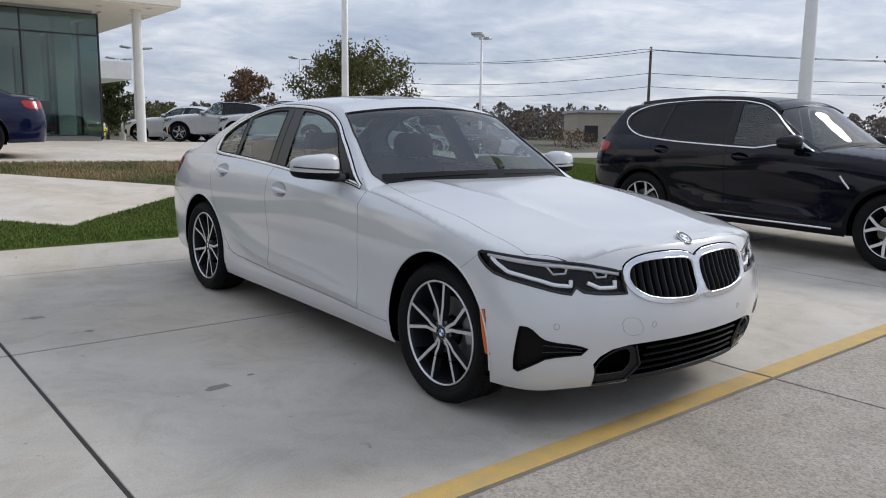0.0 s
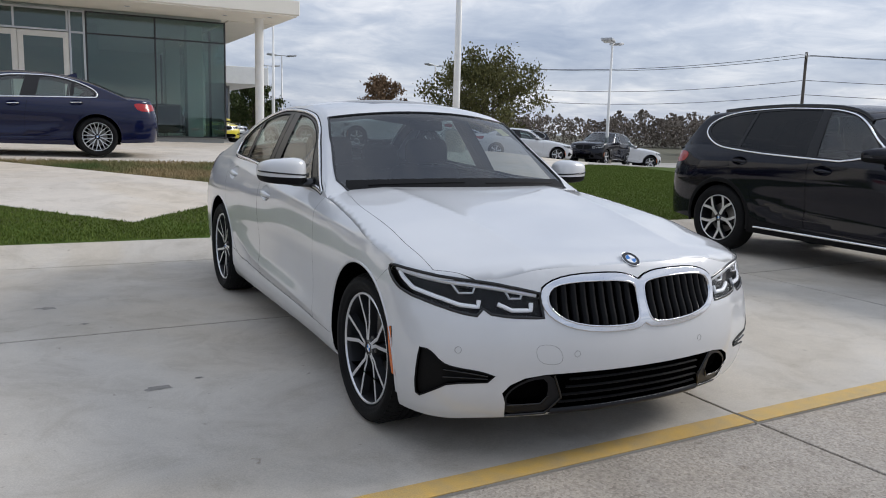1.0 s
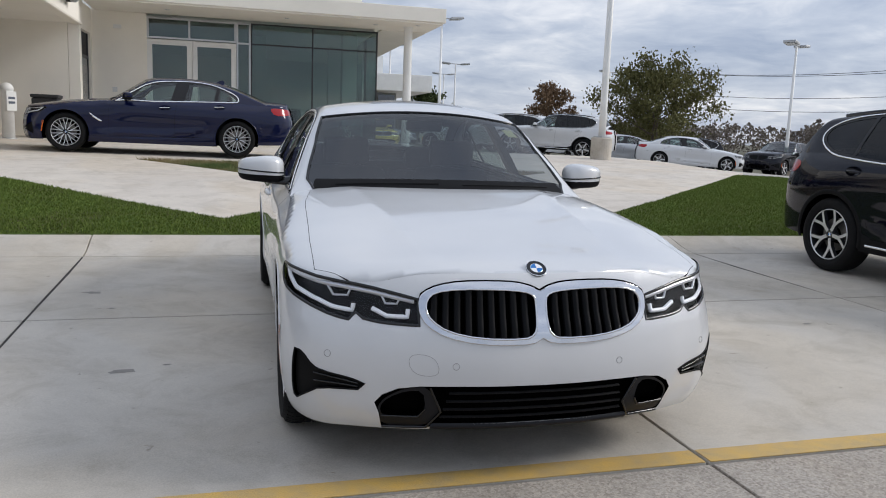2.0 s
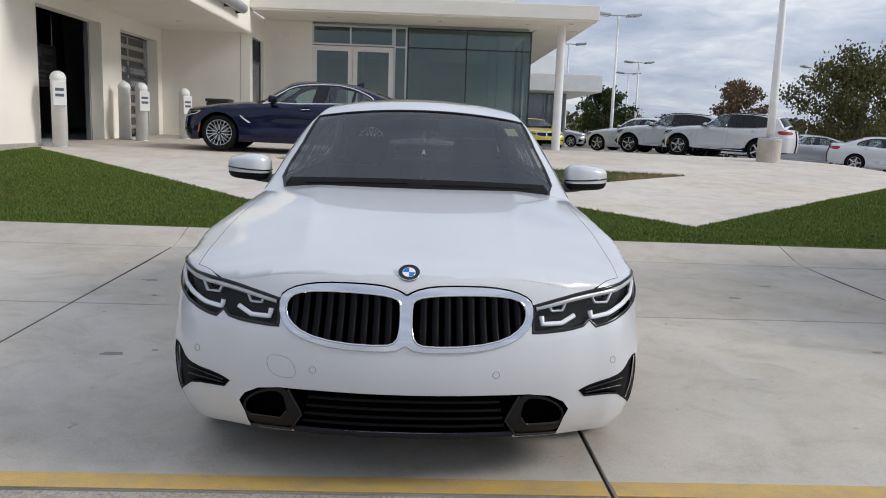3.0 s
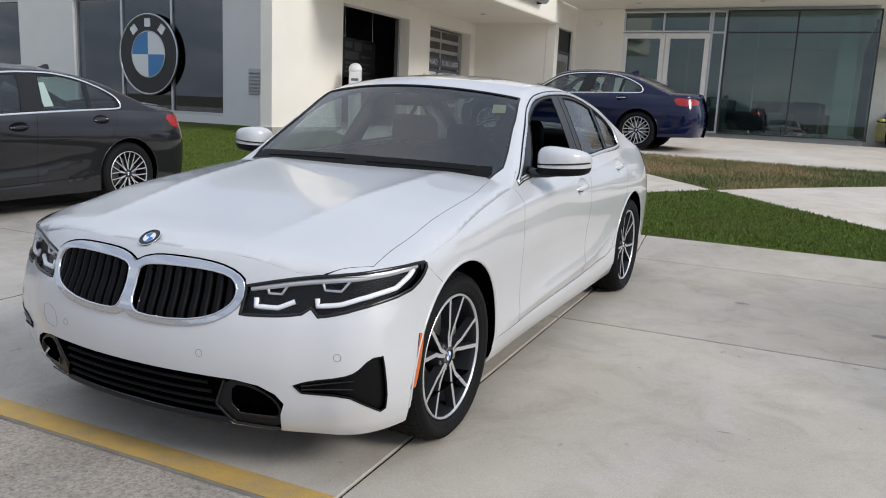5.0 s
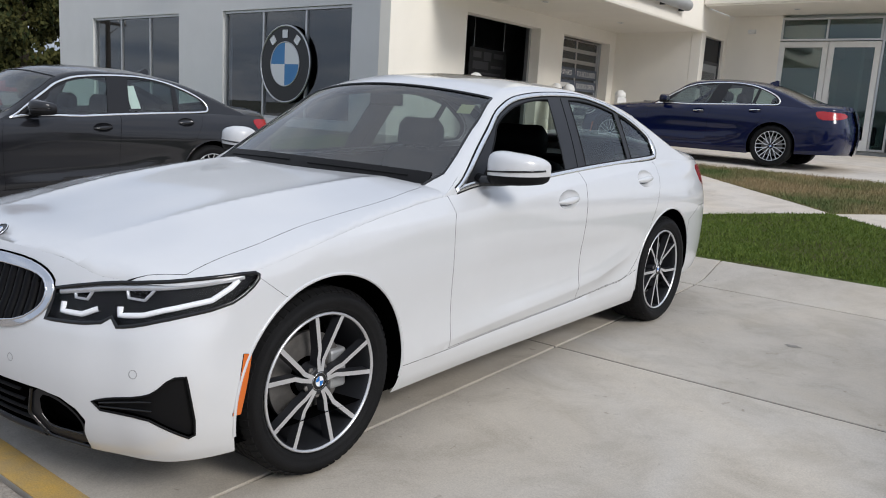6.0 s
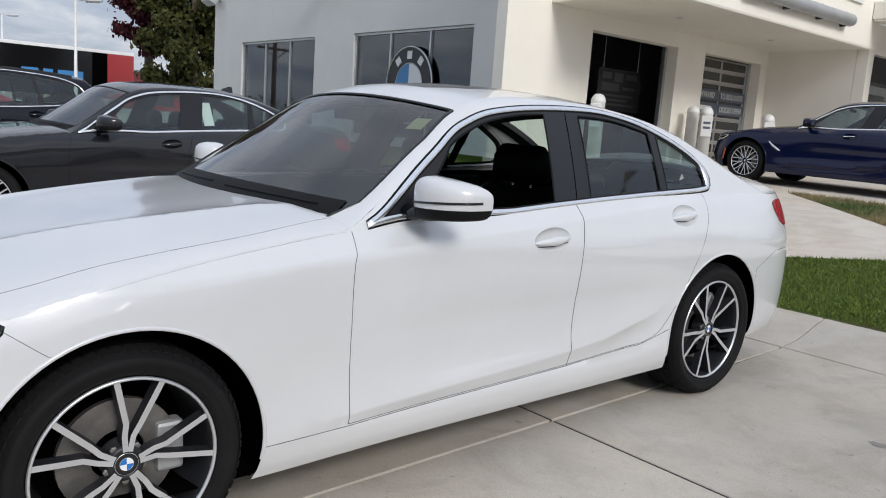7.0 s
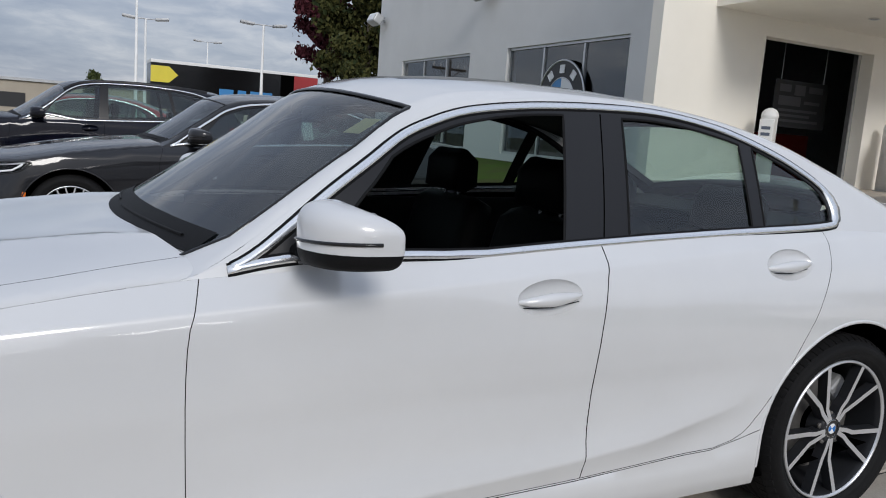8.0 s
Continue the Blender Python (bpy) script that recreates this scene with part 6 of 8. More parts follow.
    yb = spec["cowl"] + 0.14
    half = [(0.0, front_edge[0][1])] + front_edge[1:] + [(float(sh.edge_x(yb)), yb), (0.0, yb)]
    full = half + [(-x, y) for x, y in half[::-1]][1:-1]
    cut = lambda y: np.interp(y, [-0.8, -0.5, -0.28, 0.0, 0.4, 0.62, 0.85], [0.72, 0.79, 0.808, 0.794, 0.775, 0.735, 0.69]) * (spec["hubx"] / 0.885)
    hl = [(float(cut(y)), y) for y in np.linspace(-0.30, spec["cowl"] + 0.10, 12)]
    hood_rear = [(0.62, spec["cowl"] + 0.075), (0.4, spec["cowl"] + 0.02), (0.2, spec["cowl"] - 0.01), (0.0, spec["cowl"] - 0.02)]
    hf = [(0.0, sh.front), (0.44, sh.front), (0.50, sh.front + 0.10), (0.60, sh.front + 0.15), (0.72, sh.front + 0.23), (0.81, sh.front + 0.335)]
    hoodh = hf + hl + hood_rear
    hood = hoodh + [(-x, y) for x, y in hoodh[::-1]][1:-1]
    cowl_h = [(0.0, spec["cowl"] - 0.02), (0.2, spec["cowl"] - 0.01), (0.4, spec["cowl"] + 0.02), (0.62, spec["cowl"] + 0.075), (0.70, spec["cowl"] + 0.11), (0.70, yb + 0.05), (0.0, yb + 0.05)]
    cowl = cowl_h + [(-x, y) for x, y in cowl_h[::-1]][1:-1]
    h2, hfound = panels(full, ([("hood", shrink(hood, gap)), ("none", hood)] if detail else []) + [("cowl_panel", cowl)], step, rest="fender_top")
    for n_, tri in hfound.items():
        if n_ != "none":
            for tri in pieces(tri):
                skin(n_, h2, tri, sh.lid, MATT_BLACK if n_ == "cowl_panel" else paint, car, depth=0.012 if n_ == "cowl_panel" else 0.0, outward=(0, 0.2, 0.2))
    if detail:
        # near-black sheet paints the shade below the hood's gaps
        skin("hood_gutter", *(lambda a: (a[0], a[1]["rest"]))(panels([(x * 0.93, y + 0.03 if y < 0 else min(y, 0.66)) for x, y in full], [], 0.07)), sh.lid, CAVITY_SHADE, car, depth=0.02, outward=(0, 0.2, 0.2))
    y_deck = spec["house"][1] - (0.10 if not spec["suv"] else 0.05)
    rear_edge = [(float(x), float(y)) for x, y, _ in ye if y > y_deck][::4]
    if len(rear_edge) > 3:
        half = [(float(sh.edge_x(y_deck)), y_deck)] + rear_edge + [(0.0, rear_edge[-1][1])]
        full = half + [(-x, y) for x, y in half[::-1]][1:]
        d2, dfound = panels(full, [], step)
        skin("boot_lid", d2, dfound["rest"], sh.lid, paint, car, outward=(0, 3.4, 0.2))
    # ---- glasshouse sides
    y0, y1 = spec["house"]
    ys = np.linspace(y0, y1, 60)
    bound = [(y, 0.0) for y in ys] + [(y, 1.0) for y in ys[::-1]]
    W = lambda pts: [(y, sh.share(y, z)) for y, z in pts]
    dlo = smooth_loop(W(spec["dlo"]), 2, keep=(0,))
    panes = [("window_front", smooth_loop(W(spec["glass_front"]), 1, keep=(0, 5, 6))), ("window_rear", smooth_loop(W(spec["glass_rear"]), 1, keep=(0, 1, 4, 5))), ("window_tail", smooth_loop(W(spec["glass_tail"]), 1, keep=(0, 1)))]
    g2, gf = panels(bound, panes + [("pillar_trim", dlo)], min(step, 0.05), rest="roof_side")
    side_mat = PRIVACY_GLASS if privacy else SIDE_GLASS
    for side, fn in ((1, sh.house_side), (-1, mirrored(sh.house_side))):
        for n_, tri in gf.items():
            mat = {"pillar_trim": PILLAR, "roof_side": paint, "window_front": SIDE_GLASS}.get(n_, side_mat)
            if n_ == "window_front" and open_window and side == 1:
                continue
            rest_ = pieces(tri) if n_ == "roof_side" else [tri]
            for other in rest_[1:]:
                skin(n_, g2, other, fn, mat, car)
            tri = rest_[0]
            ob = skin({"window_front": "side_window", "window_rear": "side_window", "window_tail": "quarter_window"}.get(n_, n_), g2, tri, fn, mat, car,
                      depth=0.005 if n_.startswith("window") else 0.0)
            if n_.startswith("window"):
                ob.visible_shadow = False
        ring = resample(dlo, 0.04)
        strip_on(fn, ring, spec["belt_trim"] + 0.012, 0.0035, "window_seal", MATT_BLACK, car, closed=True)
        strip_on(fn, ring, spec["belt_trim"], 0.0065, "window_trim", SATIN, car, closed=True)
        if detail > 1:
            kink = W([(2.80, 1.178), (2.835, 1.150), (2.862, 1.118), (2.872, 1.085), (2.864, 1.052), (2.845, 1.034)])
            strip_on(fn, kink, [0.016, 0.030, 0.046, 0.054, 0.046, 0.024], 0.007, "window_trim_corner", SATIN, car)
            # the division between the door frames on the pillar, and the rubber round the panes
            strip_on(fn, W([(1.846, 1.0), (1.868, 1.08), (1.892, 1.17), (1.918, 1.27), (1.940, 1.352)]), 0.004, 0.002, "pillar_seam", CAVITY_SHADE, car)
            for _, pane in panes:
                strip_on(fn, resample(pane, 0.03), 0.009, 0.002, "pane_rubber", MATT_BLACK, car, closed=True)
    # ---- roof and screens
    bound = [(y, -1.0) for y in ys] + [(y, 1.0) for y in ys[::-1]]

    def screen(yf, qs):
        return [(yf(q), q) for q in qs]
    sweepf = lambda base, c: (lambda q: base + c * (q * float(np.interp(base, sh.hy, sh.rail_x))) ** 2)
    qs = np.linspace(-0.93, 0.93, 15)
    fr = 1.205 if not spec["suv"] else 1.235
    rr = (2.68, 3.36) if not spec["suv"] else (3.37, 3.62)
    rr = tuple(v * spec["base"] / 2.851 for v in rr)
    fr = fr * spec["base"] / 2.851
    # the windscreen meets the pillars along lines that draw in towards the roof
    ws_lower = []
    for y in np.linspace(y0 + 0.006, fr + 0.098, 14):
        ws_lower.append((y, float(np.interp(y / spec["base"] * 2.851, [0.58, 0.751, 0.79, 0.9, 1.08, 1.2, 1.31], [0.80, 0.872, 0.912, 0.924, 0.924, 0.946, 0.968]))))
    wind = [(y0 + 0.004, -0.80)] + [(y, -q) for y, q in ws_lower] + [(fr + 0.30 * (q * 0.60) ** 2, q) for q in np.linspace(-0.966, 0.966, 17)] + [(y, q) for y, q in ws_lower[::-1]] + [(y0 + 0.004, 0.80)]
    back = [(rr[0] + 0.02 - 0.05 * q * q, q) for q in np.linspace(-0.86, 0.86, 9)] + [(rr[1] - 0.06 * q * q, q) for q in np.linspace(0.88, -0.88, 9)]
    sky_ = [(fr + 0.22, -0.62), (fr + 0.18, 0.0), (fr + 0.22, 0.62), (fr + 0.95, 0.62), (fr + 0.95, -0.62)]
    t2, tf = panels(bound, [("windscreen", wind), ("rear_window", back), ("sunroof", smooth_loop(sky_, 1))], min(step, 0.05), rest="roof")
    for n_, tri in tf.items():
        mat = {"windscreen": WINDSCREEN, "rear_window": side_mat, "sunroof": ROOF_GLASS}.get(n_, paint)
        ob = skin(n_, t2, tri, sh.house_top, mat, car, depth=0.004 if n_ in ("windscreen", "rear_window") else 0.0, outward=(0, 1.8, 0.7))
        if n_ in ("windscreen", "rear_window"):
            ob.visible_shadow = False
    if detail:
        lining = [t for n_, t in tf.items() if n_ in ("roof", "sunroof")]
        lining = np.concatenate(lining)
        lining = lining[t2[lining].mean(1)[:, 0] > fr - 0.02]
        skin("headliner", t2, lining, sh.house_top, HEADLINER, car, depth=0.035, outward=(0, 1.8, 0.7))
    # screen surrounds
    edge_w = [(y, q) for y, q in wind[1:-1]]
    strip_on(sh.house_top, resample(edge_w, 0.05, closed=False), 0.014, 0.003, "windscreen_surround", GLOSS_BLACK, car)
    # scuttle under the screen
    part("scuttle", box_mesh(-0.74, spec["cowl"] - 0.06, 0.78 * k, 0.74, spec["cowl"] + 0.2, 0.905 * k if not spec["suv"] else 1.04), CAVITY_SHADE, car)
    # ---- underside, wheel housings: near-black sheets that carry their shade as colour
    us = [(max(0.0, float(x) - 0.05), float(y) + (0.05 if y < 0 else -0.05 if y > 3 else 0)) for x, y in sh.q[::30]]
    zb = spec["bottom"][-4][1] + 0.012
    poly = us + [(-x, y) for x, y in us[::-1]]
    # one flat near-black plate, added to keep light out from below
    bm = bmesh.new()
    try_ = [p for i, p in enumerate(poly) if i == 0 or (abs(p[0] - poly[i - 1][0]) + abs(p[1] - poly[i - 1][1])) > 1e-4]
    bm.faces.new([bm.verts.new((x, y, max(zb, float(sh.bot_y(y)) + 0.014))) for x, y in try_])
    bmesh.ops.triangulate(bm, faces=bm.faces)
    part("underbody", bm, CAVITY_SHADE, car)
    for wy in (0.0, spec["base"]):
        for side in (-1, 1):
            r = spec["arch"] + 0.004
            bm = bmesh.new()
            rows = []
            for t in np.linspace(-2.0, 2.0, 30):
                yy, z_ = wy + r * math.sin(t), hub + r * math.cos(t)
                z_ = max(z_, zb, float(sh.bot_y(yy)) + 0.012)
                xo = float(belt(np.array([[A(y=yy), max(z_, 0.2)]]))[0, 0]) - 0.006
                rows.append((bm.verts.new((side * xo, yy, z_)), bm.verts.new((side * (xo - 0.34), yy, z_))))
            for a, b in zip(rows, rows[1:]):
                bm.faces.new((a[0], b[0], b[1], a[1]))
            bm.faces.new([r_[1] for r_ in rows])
            part("wheel_liner", bm, CAVITY_SHADE, car)
            if detail:
                strip_on(belt if side > 0 else mirrored(belt), [(A(y=wy + spec["arch"] * math.sin(t)), hub + spec["arch"] * math.cos(t)) for t in np.linspace(-1.75, 1.75, 40)],
                         0.012 if not spec["suv"] else 0.05, 0.004, "wheel_arch_lip", paint if not spec["suv"] else MATT_BLACK, car)
    w0 = build_wheel(car, spec["wheel"], spec["rim"], wheels, detail)
    first = True
    for wy in (0.0, spec["base"]):
        for side in (-1, 1):
            mm = Matrix.Translation((side * spec["hubx"], wy, hub)) @ pose(0, 0, 0, 0, 0, 180 if side < 0 else 0) @ pose(0, 0, 0, wheel_turn + 40 * (wy > 1) + 17 * (side < 0))
            if first:
                w0.matrix_local = mm
                first = False
            else:
                c = copy_thing(w0, mm)
    # ---- mirrors, handles, trims
    for side in (-1, 1):
        build_mirror(car, sh, side, paint)
        fn = belt if side > 0 else mirrored(belt)
        for d0, z0_, loop in cups:
            def bowl(p, d0=d0, z0_=z0_):
                u = (p[:, 0] - d0) * math.cos(tilt) + (p[:, 1] - z0_) * math.sin(tilt)
                v = (p[:, 1] - z0_) * math.cos(tilt) - (p[:, 0] - d0) * math.sin(tilt)
                return belt(p, sink=0.026 * np.clip(1 - (u / 0.104) ** 2 - (v / 0.046) ** 2, 0, 1) ** 0.8)
            a, f_ = panels(loop, [], 0.012)
            skin("handle_recess", a, f_["rest"], bowl if side > 0 else mirrored(bowl), paint, car)
        for (hy_, hz) in spec["handles"] if detail else ():
            c = fn(np.array([[A(y=hy_), hz]]))[0]
            mm = Matrix.Translation((c[0], c[1], c[2])) @ pose(0, 0, 0, math.degrees(tilt), 0, 0)
            bm = bmesh.new()
            for v in bmesh.ops.create_uvsphere(bm, u_segments=28, v_segments=14, radius=1)["verts"]:
                q = abs(v.co.y)
                v.co = Vector((v.co.x * 0.017 + side * (0.012 - 0.016 * q * q), v.co.y * 0.104, v.co.z * 0.019 * (1 - 0.3 * q) - 0.004))
            bar = part("door_handle", bm, paint, car, smooth=True)
            bar.matrix_local = mm
            if detail > 1:
                # no gap is cut here: a near-black bead paints the handle's shadow line
                sl = part("handle_shadow_gap", tube_mesh([(side * 0.000, -0.09, -0.020), (side * 0.006, 0, -0.026), (side * 0.000, 0.09, -0.020)], 0.0013, 6), CAVITY_SHADE, car)
                sl.matrix_local = mm
    # ---- lamps
    if detail:
        def fill(name, poly, mat, depth, st=0.03, parent=car, label=""):
            a, f_ = panels(poly, [], st)
            obs = []
            for fn in (belt, mirrored(belt)):
                obs.append(skin(name, a, f_["rest"], fn, mat, parent, depth=depth, label=label))
            return obs
        fill("headlight_housing", shrink(head, 0.002), LAMP_DARK, 0.030)
        ring = resample(head, 0.03)
        for fn in (belt, mirrored(belt)):
            strip_on(fn, ring, 0.012, 0.002, "headlight_frame", GLOSS_BLACK, car, closed=True)
            # light guides: two hooked bows and the long brow
            bow1 = [(A(x=0.506), 0.668 * k), (A(x=0.508), 0.642 * k), (A(x=0.583), 0.642 * k), (A(x=0.640), 0.664 * k)]
            bow2 = [(A(x=0.704), 0.676 * k), (A(x=0.706), 0.652 * k), (A(x=0.783), 0.660 * k), (A(x=0.84), 0.676 * k), (A(y=-0.45), 0.700 * k), (A(y=-0.385), 0.735 * k), (A(y=-0.36), 0.755 * k)]
            for b_ in (bow1, bow2):
                strip_on(sunk(fn, 0.012 if fn is belt else -0.012), resample(b_, 0.015, closed=False), 0.017, 0.007, "light_guide", LAMP_WHITE, car)
            for b_ in ([(A(x=0.540), 0.706 * k), (A(x=0.548), 0.684 * k), (A(x=0.592), 0.684 * k), (A(x=0.610), 0.711 * k)], [(A(x=0.716), 0.730 * k), (A(x=0.725), 0.703 * k), (A(x=0.782), 0.701 * k), (A(x=0.812), 0.733 * k)]):
                strip_on(sunk(fn, 0.014 if fn is belt else -0.014), resample(b_, 0.012, closed=False), 0.008, 0.006, "lamp_bezel", LAMP_SILVER, car)
            brow = [(A(x=0.485), 0.696 * k), (A(x=0.62), 0.719 * k), (A(x=0.75), 0.737 * k), (A(y=-0.47), 0.752 * k), (A(y=-0.34), 0.766 * k)]
            strip_on(sunk(fn, 0.010 if fn is belt else -0.010), resample(brow, 0.03, closed=False), 0.020, 0.005, "lamp_brow", LAMP_SILVER, car)
            for cx, cz in ((0.570, 0.704), (0.757, 0.722)):
                c = fn(np.array([[A(x=cx), cz * k]]))[0]
                bm = lathe_mesh([(0.024, 0.0), (0.021, -0.010), (0.016, -0.013), (0.013, -0.006), (0.001, -0.009)], 6, axis="y", cap=False)
                pr = part("lamp_projector", bm, GLOSS_BLACK, car, smooth=False)
                pr.matrix_local = Matrix.Translation((c[0] * 0.985, c[1] + 0.026, c[2])) @ pose(0, 0, 0, 0, 0, math.copysign(22 if cx < 0.7 else 38, c[0])) @ Matrix.Diagonal((1.1, 1, 0.75, 1))
        for ob in fill("headlight_lens", shrink(head, 0.001), LENS, 0.002):
            ob.visible_shadow = False
        fill("side_marker", shrink(mark, 0.001), AMBER, -0.003, 0.02, label="amber side marker")
        fill("tail_light", shrink(tail, 0.001), TAIL_RED, -0.003, 0.05, label="red tail light lens")
        # ---- nose
        if nose == "kidney":
            # backing sheet coloured near-black for the shade deep in the grille
            fill("grille_back", shrink(kid, 0.002), CAVITY_SHADE, 0.045, 0.06)
            for fn in (belt, mirrored(belt)):
                kl = resample(kid, 0.02)
                a, f_ = panels(kid_out, [("none", kid)], 0.016)
                skin("grille_surround", a, f_["rest"], fn, CHROME, car, depth=-0.007)
                strip_on(fn, kl, 0.009, 0.010, "grille_rim", CHROME, car, closed=True)
                strip_on(fn, [(max(d_, 0.0), z_) for d_, z_ in resample(kid_out, 0.02)[1:-1]], 0.008, 0.007, "grille_edge", CHROME, car)
                strip_on(fn, [(max(d_, 0.0), z_) for d_, z_ in resample(shrink(kid_out, -0.006), 0.02) if z_ > 0.70 * k], 0.007, 0.0035, "hood_seam", CAVITY_SHADE, car)
                for i in range(9):
                    dd = 0.062 + 0.044 * i
                    zs_ = [z_ for d_, z_ in kl if abs(d_ - dd) < 0.02]
                    if len(zs_) < 2:
                        continue
                    lo_, hi_ = min(zs_) - 0.002, max(zs_) + 0.002
                    lineq = [(dd, lo_ + (hi_ - lo_) * t) for t in np.linspace(0, 1, 7)]
                    f_ = sunk(fn, 0.010 if fn is belt else -0.010)
                    strip_on(f_, lineq, 0.027, 0.012, "grille_bar", GRILLE, car)
        else:
            fill("grille_back", shrink(kid, 0.002), MATT_BLACK, -0.004, 0.06)
        # near-black sheet carries the shade inside the lower intake
        fill("intake_back", shrink([(max(a, 0.0), b) for a, b in low], 0.001), CAVITY_SHADE, 0.05, 0.06)
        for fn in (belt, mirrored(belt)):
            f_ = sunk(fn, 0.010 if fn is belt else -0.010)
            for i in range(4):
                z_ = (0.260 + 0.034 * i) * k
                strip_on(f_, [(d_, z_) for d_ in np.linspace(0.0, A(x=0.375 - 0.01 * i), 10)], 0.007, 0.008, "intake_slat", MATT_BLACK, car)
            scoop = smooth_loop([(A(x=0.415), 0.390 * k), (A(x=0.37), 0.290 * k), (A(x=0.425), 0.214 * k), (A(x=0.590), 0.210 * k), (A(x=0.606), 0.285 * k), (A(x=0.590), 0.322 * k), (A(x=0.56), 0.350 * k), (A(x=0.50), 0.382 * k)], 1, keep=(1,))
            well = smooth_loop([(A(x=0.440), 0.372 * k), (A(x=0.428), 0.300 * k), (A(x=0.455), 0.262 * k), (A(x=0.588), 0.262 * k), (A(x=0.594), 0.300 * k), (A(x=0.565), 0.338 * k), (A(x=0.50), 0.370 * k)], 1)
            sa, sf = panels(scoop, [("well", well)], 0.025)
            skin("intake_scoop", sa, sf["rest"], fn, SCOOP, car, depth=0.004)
            # the well's floor has its shade in the colour too
            skin("intake_well", sa, sf["well"], fn, CAVITY_SHADE, car, depth=0.040)
            strip_on(fn, resample([(A(x=0.415), 0.388 * k), (A(x=0.372), 0.290 * k), (A(x=0.425), 0.216 * k), (A(x=0.590), 0.211 * k)], 0.02, closed=False), 0.009, 0.005, "intake_lip", GLOSS_BLACK, car)
            strip_on(fn, resample([(A(x=0.430), 0.300 * k), (A(x=0.455), 0.264 * k), (A(x=0.588), 0.262 * k)], 0.02, closed=False), 0.007, 0.003, "intake_lip", GLOSS_BLACK, car)
            strip_on(fn, [(d_, 0.222 * k) for d_ in np.linspace(0, A(x=0.41), 12)], 0.026, 0.010, "front_lip", SCOOP, car)
            # corner blade
            skin("corner_trim", *(lambda r: (r[0], r[1]["rest"]))(panels(shrink(fog, 0.001), [], 0.03)), fn, MATT_BLACK, car, depth=0.014)
            for t in (0.0, 0.5):
                strip_on(fn, [(A(x=0.668), (0.389 - 0.024 * t) * k), (A(x=0.74), (0.402 - 0.04 * t) * k), (A(x=0.82), (0.412 - 0.06 * t) * k)], 0.006, 0.005, "corner_trim_fin", GLOSS_BLACK, car)
            strip_on(fn, resample(fog, 0.03), 0.007, 0.003, "corner_trim_edge", MATT_BLACK, car, closed=True)
        if detail > 1:
            for x_, z_ in ((0.325, 0.470), (0.775, 0.492)):
                for fn in (belt, mirrored(belt)):
                    ring = [(A(x=x_) + 0.0125 * math.cos(t), z_ + 0.0125 * math.sin(t)) for t in np.linspace(0, 2 * math.pi, 17)[:-1]]
                    strip_on(fn, ring, 0.0022, 0.001, "parking_sensor", BAR, car, closed=True)
            tow = smooth_loop([(A(x=0.378), 0.430), (A(x=0.482), 0.436), (A(x=0.500), 0.514), (A(x=0.400), 0.508)], 2)
            strip_on(mirrored(belt), resample(tow, 0.012), 0.0018, 0.0008, "towing_cover", BAR, car, closed=True)
    if spec["suv"]:
        for fn in (belt, mirrored(belt)):
            strip_on(fn, [(A(y=y_), 0.335) for y_ in np.linspace(0.55, 2.35, 20)], 0.024, 0.012, "running_strip", SATIN, car)
            strip_on(fn, [(A(y=0.42), 0.74), (A(y=0.50), 0.83), (A(y=0.52), 0.86)], 0.02, 0.006, "fender_blade", SATIN, car)
    if "blade" in accents:
        for fn in (belt, mirrored(belt)):
            strip_on(fn, [(A(y=0.40), 0.70 * k), (A(y=0.46), 0.64 * k), (A(y=0.56), 0.575 * k), (A(y=0.60), 0.562 * k)], [0.012, 0.034, 0.036, 0.012], 0.008, "fender_blade", SATIN, car)
            for hy_, hz in spec["handles"]:
                strip_on(sunk(fn, -0.022 if fn is belt else 0.022), [(A(y=hy_) + u, hz + u * tilt - 0.002) for u in np.linspace(-0.085, 0.085, 7)], 0.014, 0.006, "handle_trim", SATIN, car)
    if "fin" in accents:
        base_y = 2.52 / 2.851 * spec["base"]
        c = sh.house_top(np.array([[base_y, 0.0]]))[0]
        bm = bmesh.new()
        rows = [[bm.verts.new((s_ * w_, c[1] + y_, c[2] + z_)) for s_ in (-1, 1)] for y_, z_, w_ in ((-0.09, 0.0, 0.008), (-0.03, 0.032, 0.012), (0.05, 0.062, 0.010), (0.085, 0.058, 0.008), (0.09, -0.03, 0.030), (-0.09, -0.02, 0.030))]
        for s_ in (0, 1):
            bm.faces.new([r_[s_] for r_ in rows])
        for a, b in zip(rows, rows[1:] + rows[:1]):
            bm.faces.new((a[0], a[1], b[1], b[0]))
        bmesh.ops.recalc_face_normals(bm, faces=bm.faces)
        part("roof_fin", bm, paint, car)
    # emblem on the hood's lip
    if nose == "kidney":
        ey = sh.front + 0.133
        c = sh.lid(np.array([[0.0, ey]]))[0]
        c2 = sh.lid(np.array([[0.0, ey + 0.03]]))[0]
        c0 = sh.lid(np.array([[0.0, ey - 0.03]]))[0]
        slope = math.degrees(math.atan2(c2[2] - c0[2], 0.06))
        roundel(car, Matrix.Translation((c[0] + 0.004, c[1], c[2] + 0.004)) @ pose(0, 0, 0, max(slope, 33)), 0.041)
    if detail:
        # wipers parked along the foot of the windscreen
        foot = lambda q: max(spec["cowl"] + 0.33 * (q * 0.72) ** 2, y0 + 0.004)
        strip_on(sh.house_top, [(foot(q) + 0.012, q) for q in np.linspace(-0.86, 0.86, 25)], 0.085, 0.0008, "windscreen_frit", MATT_BLACK, car)
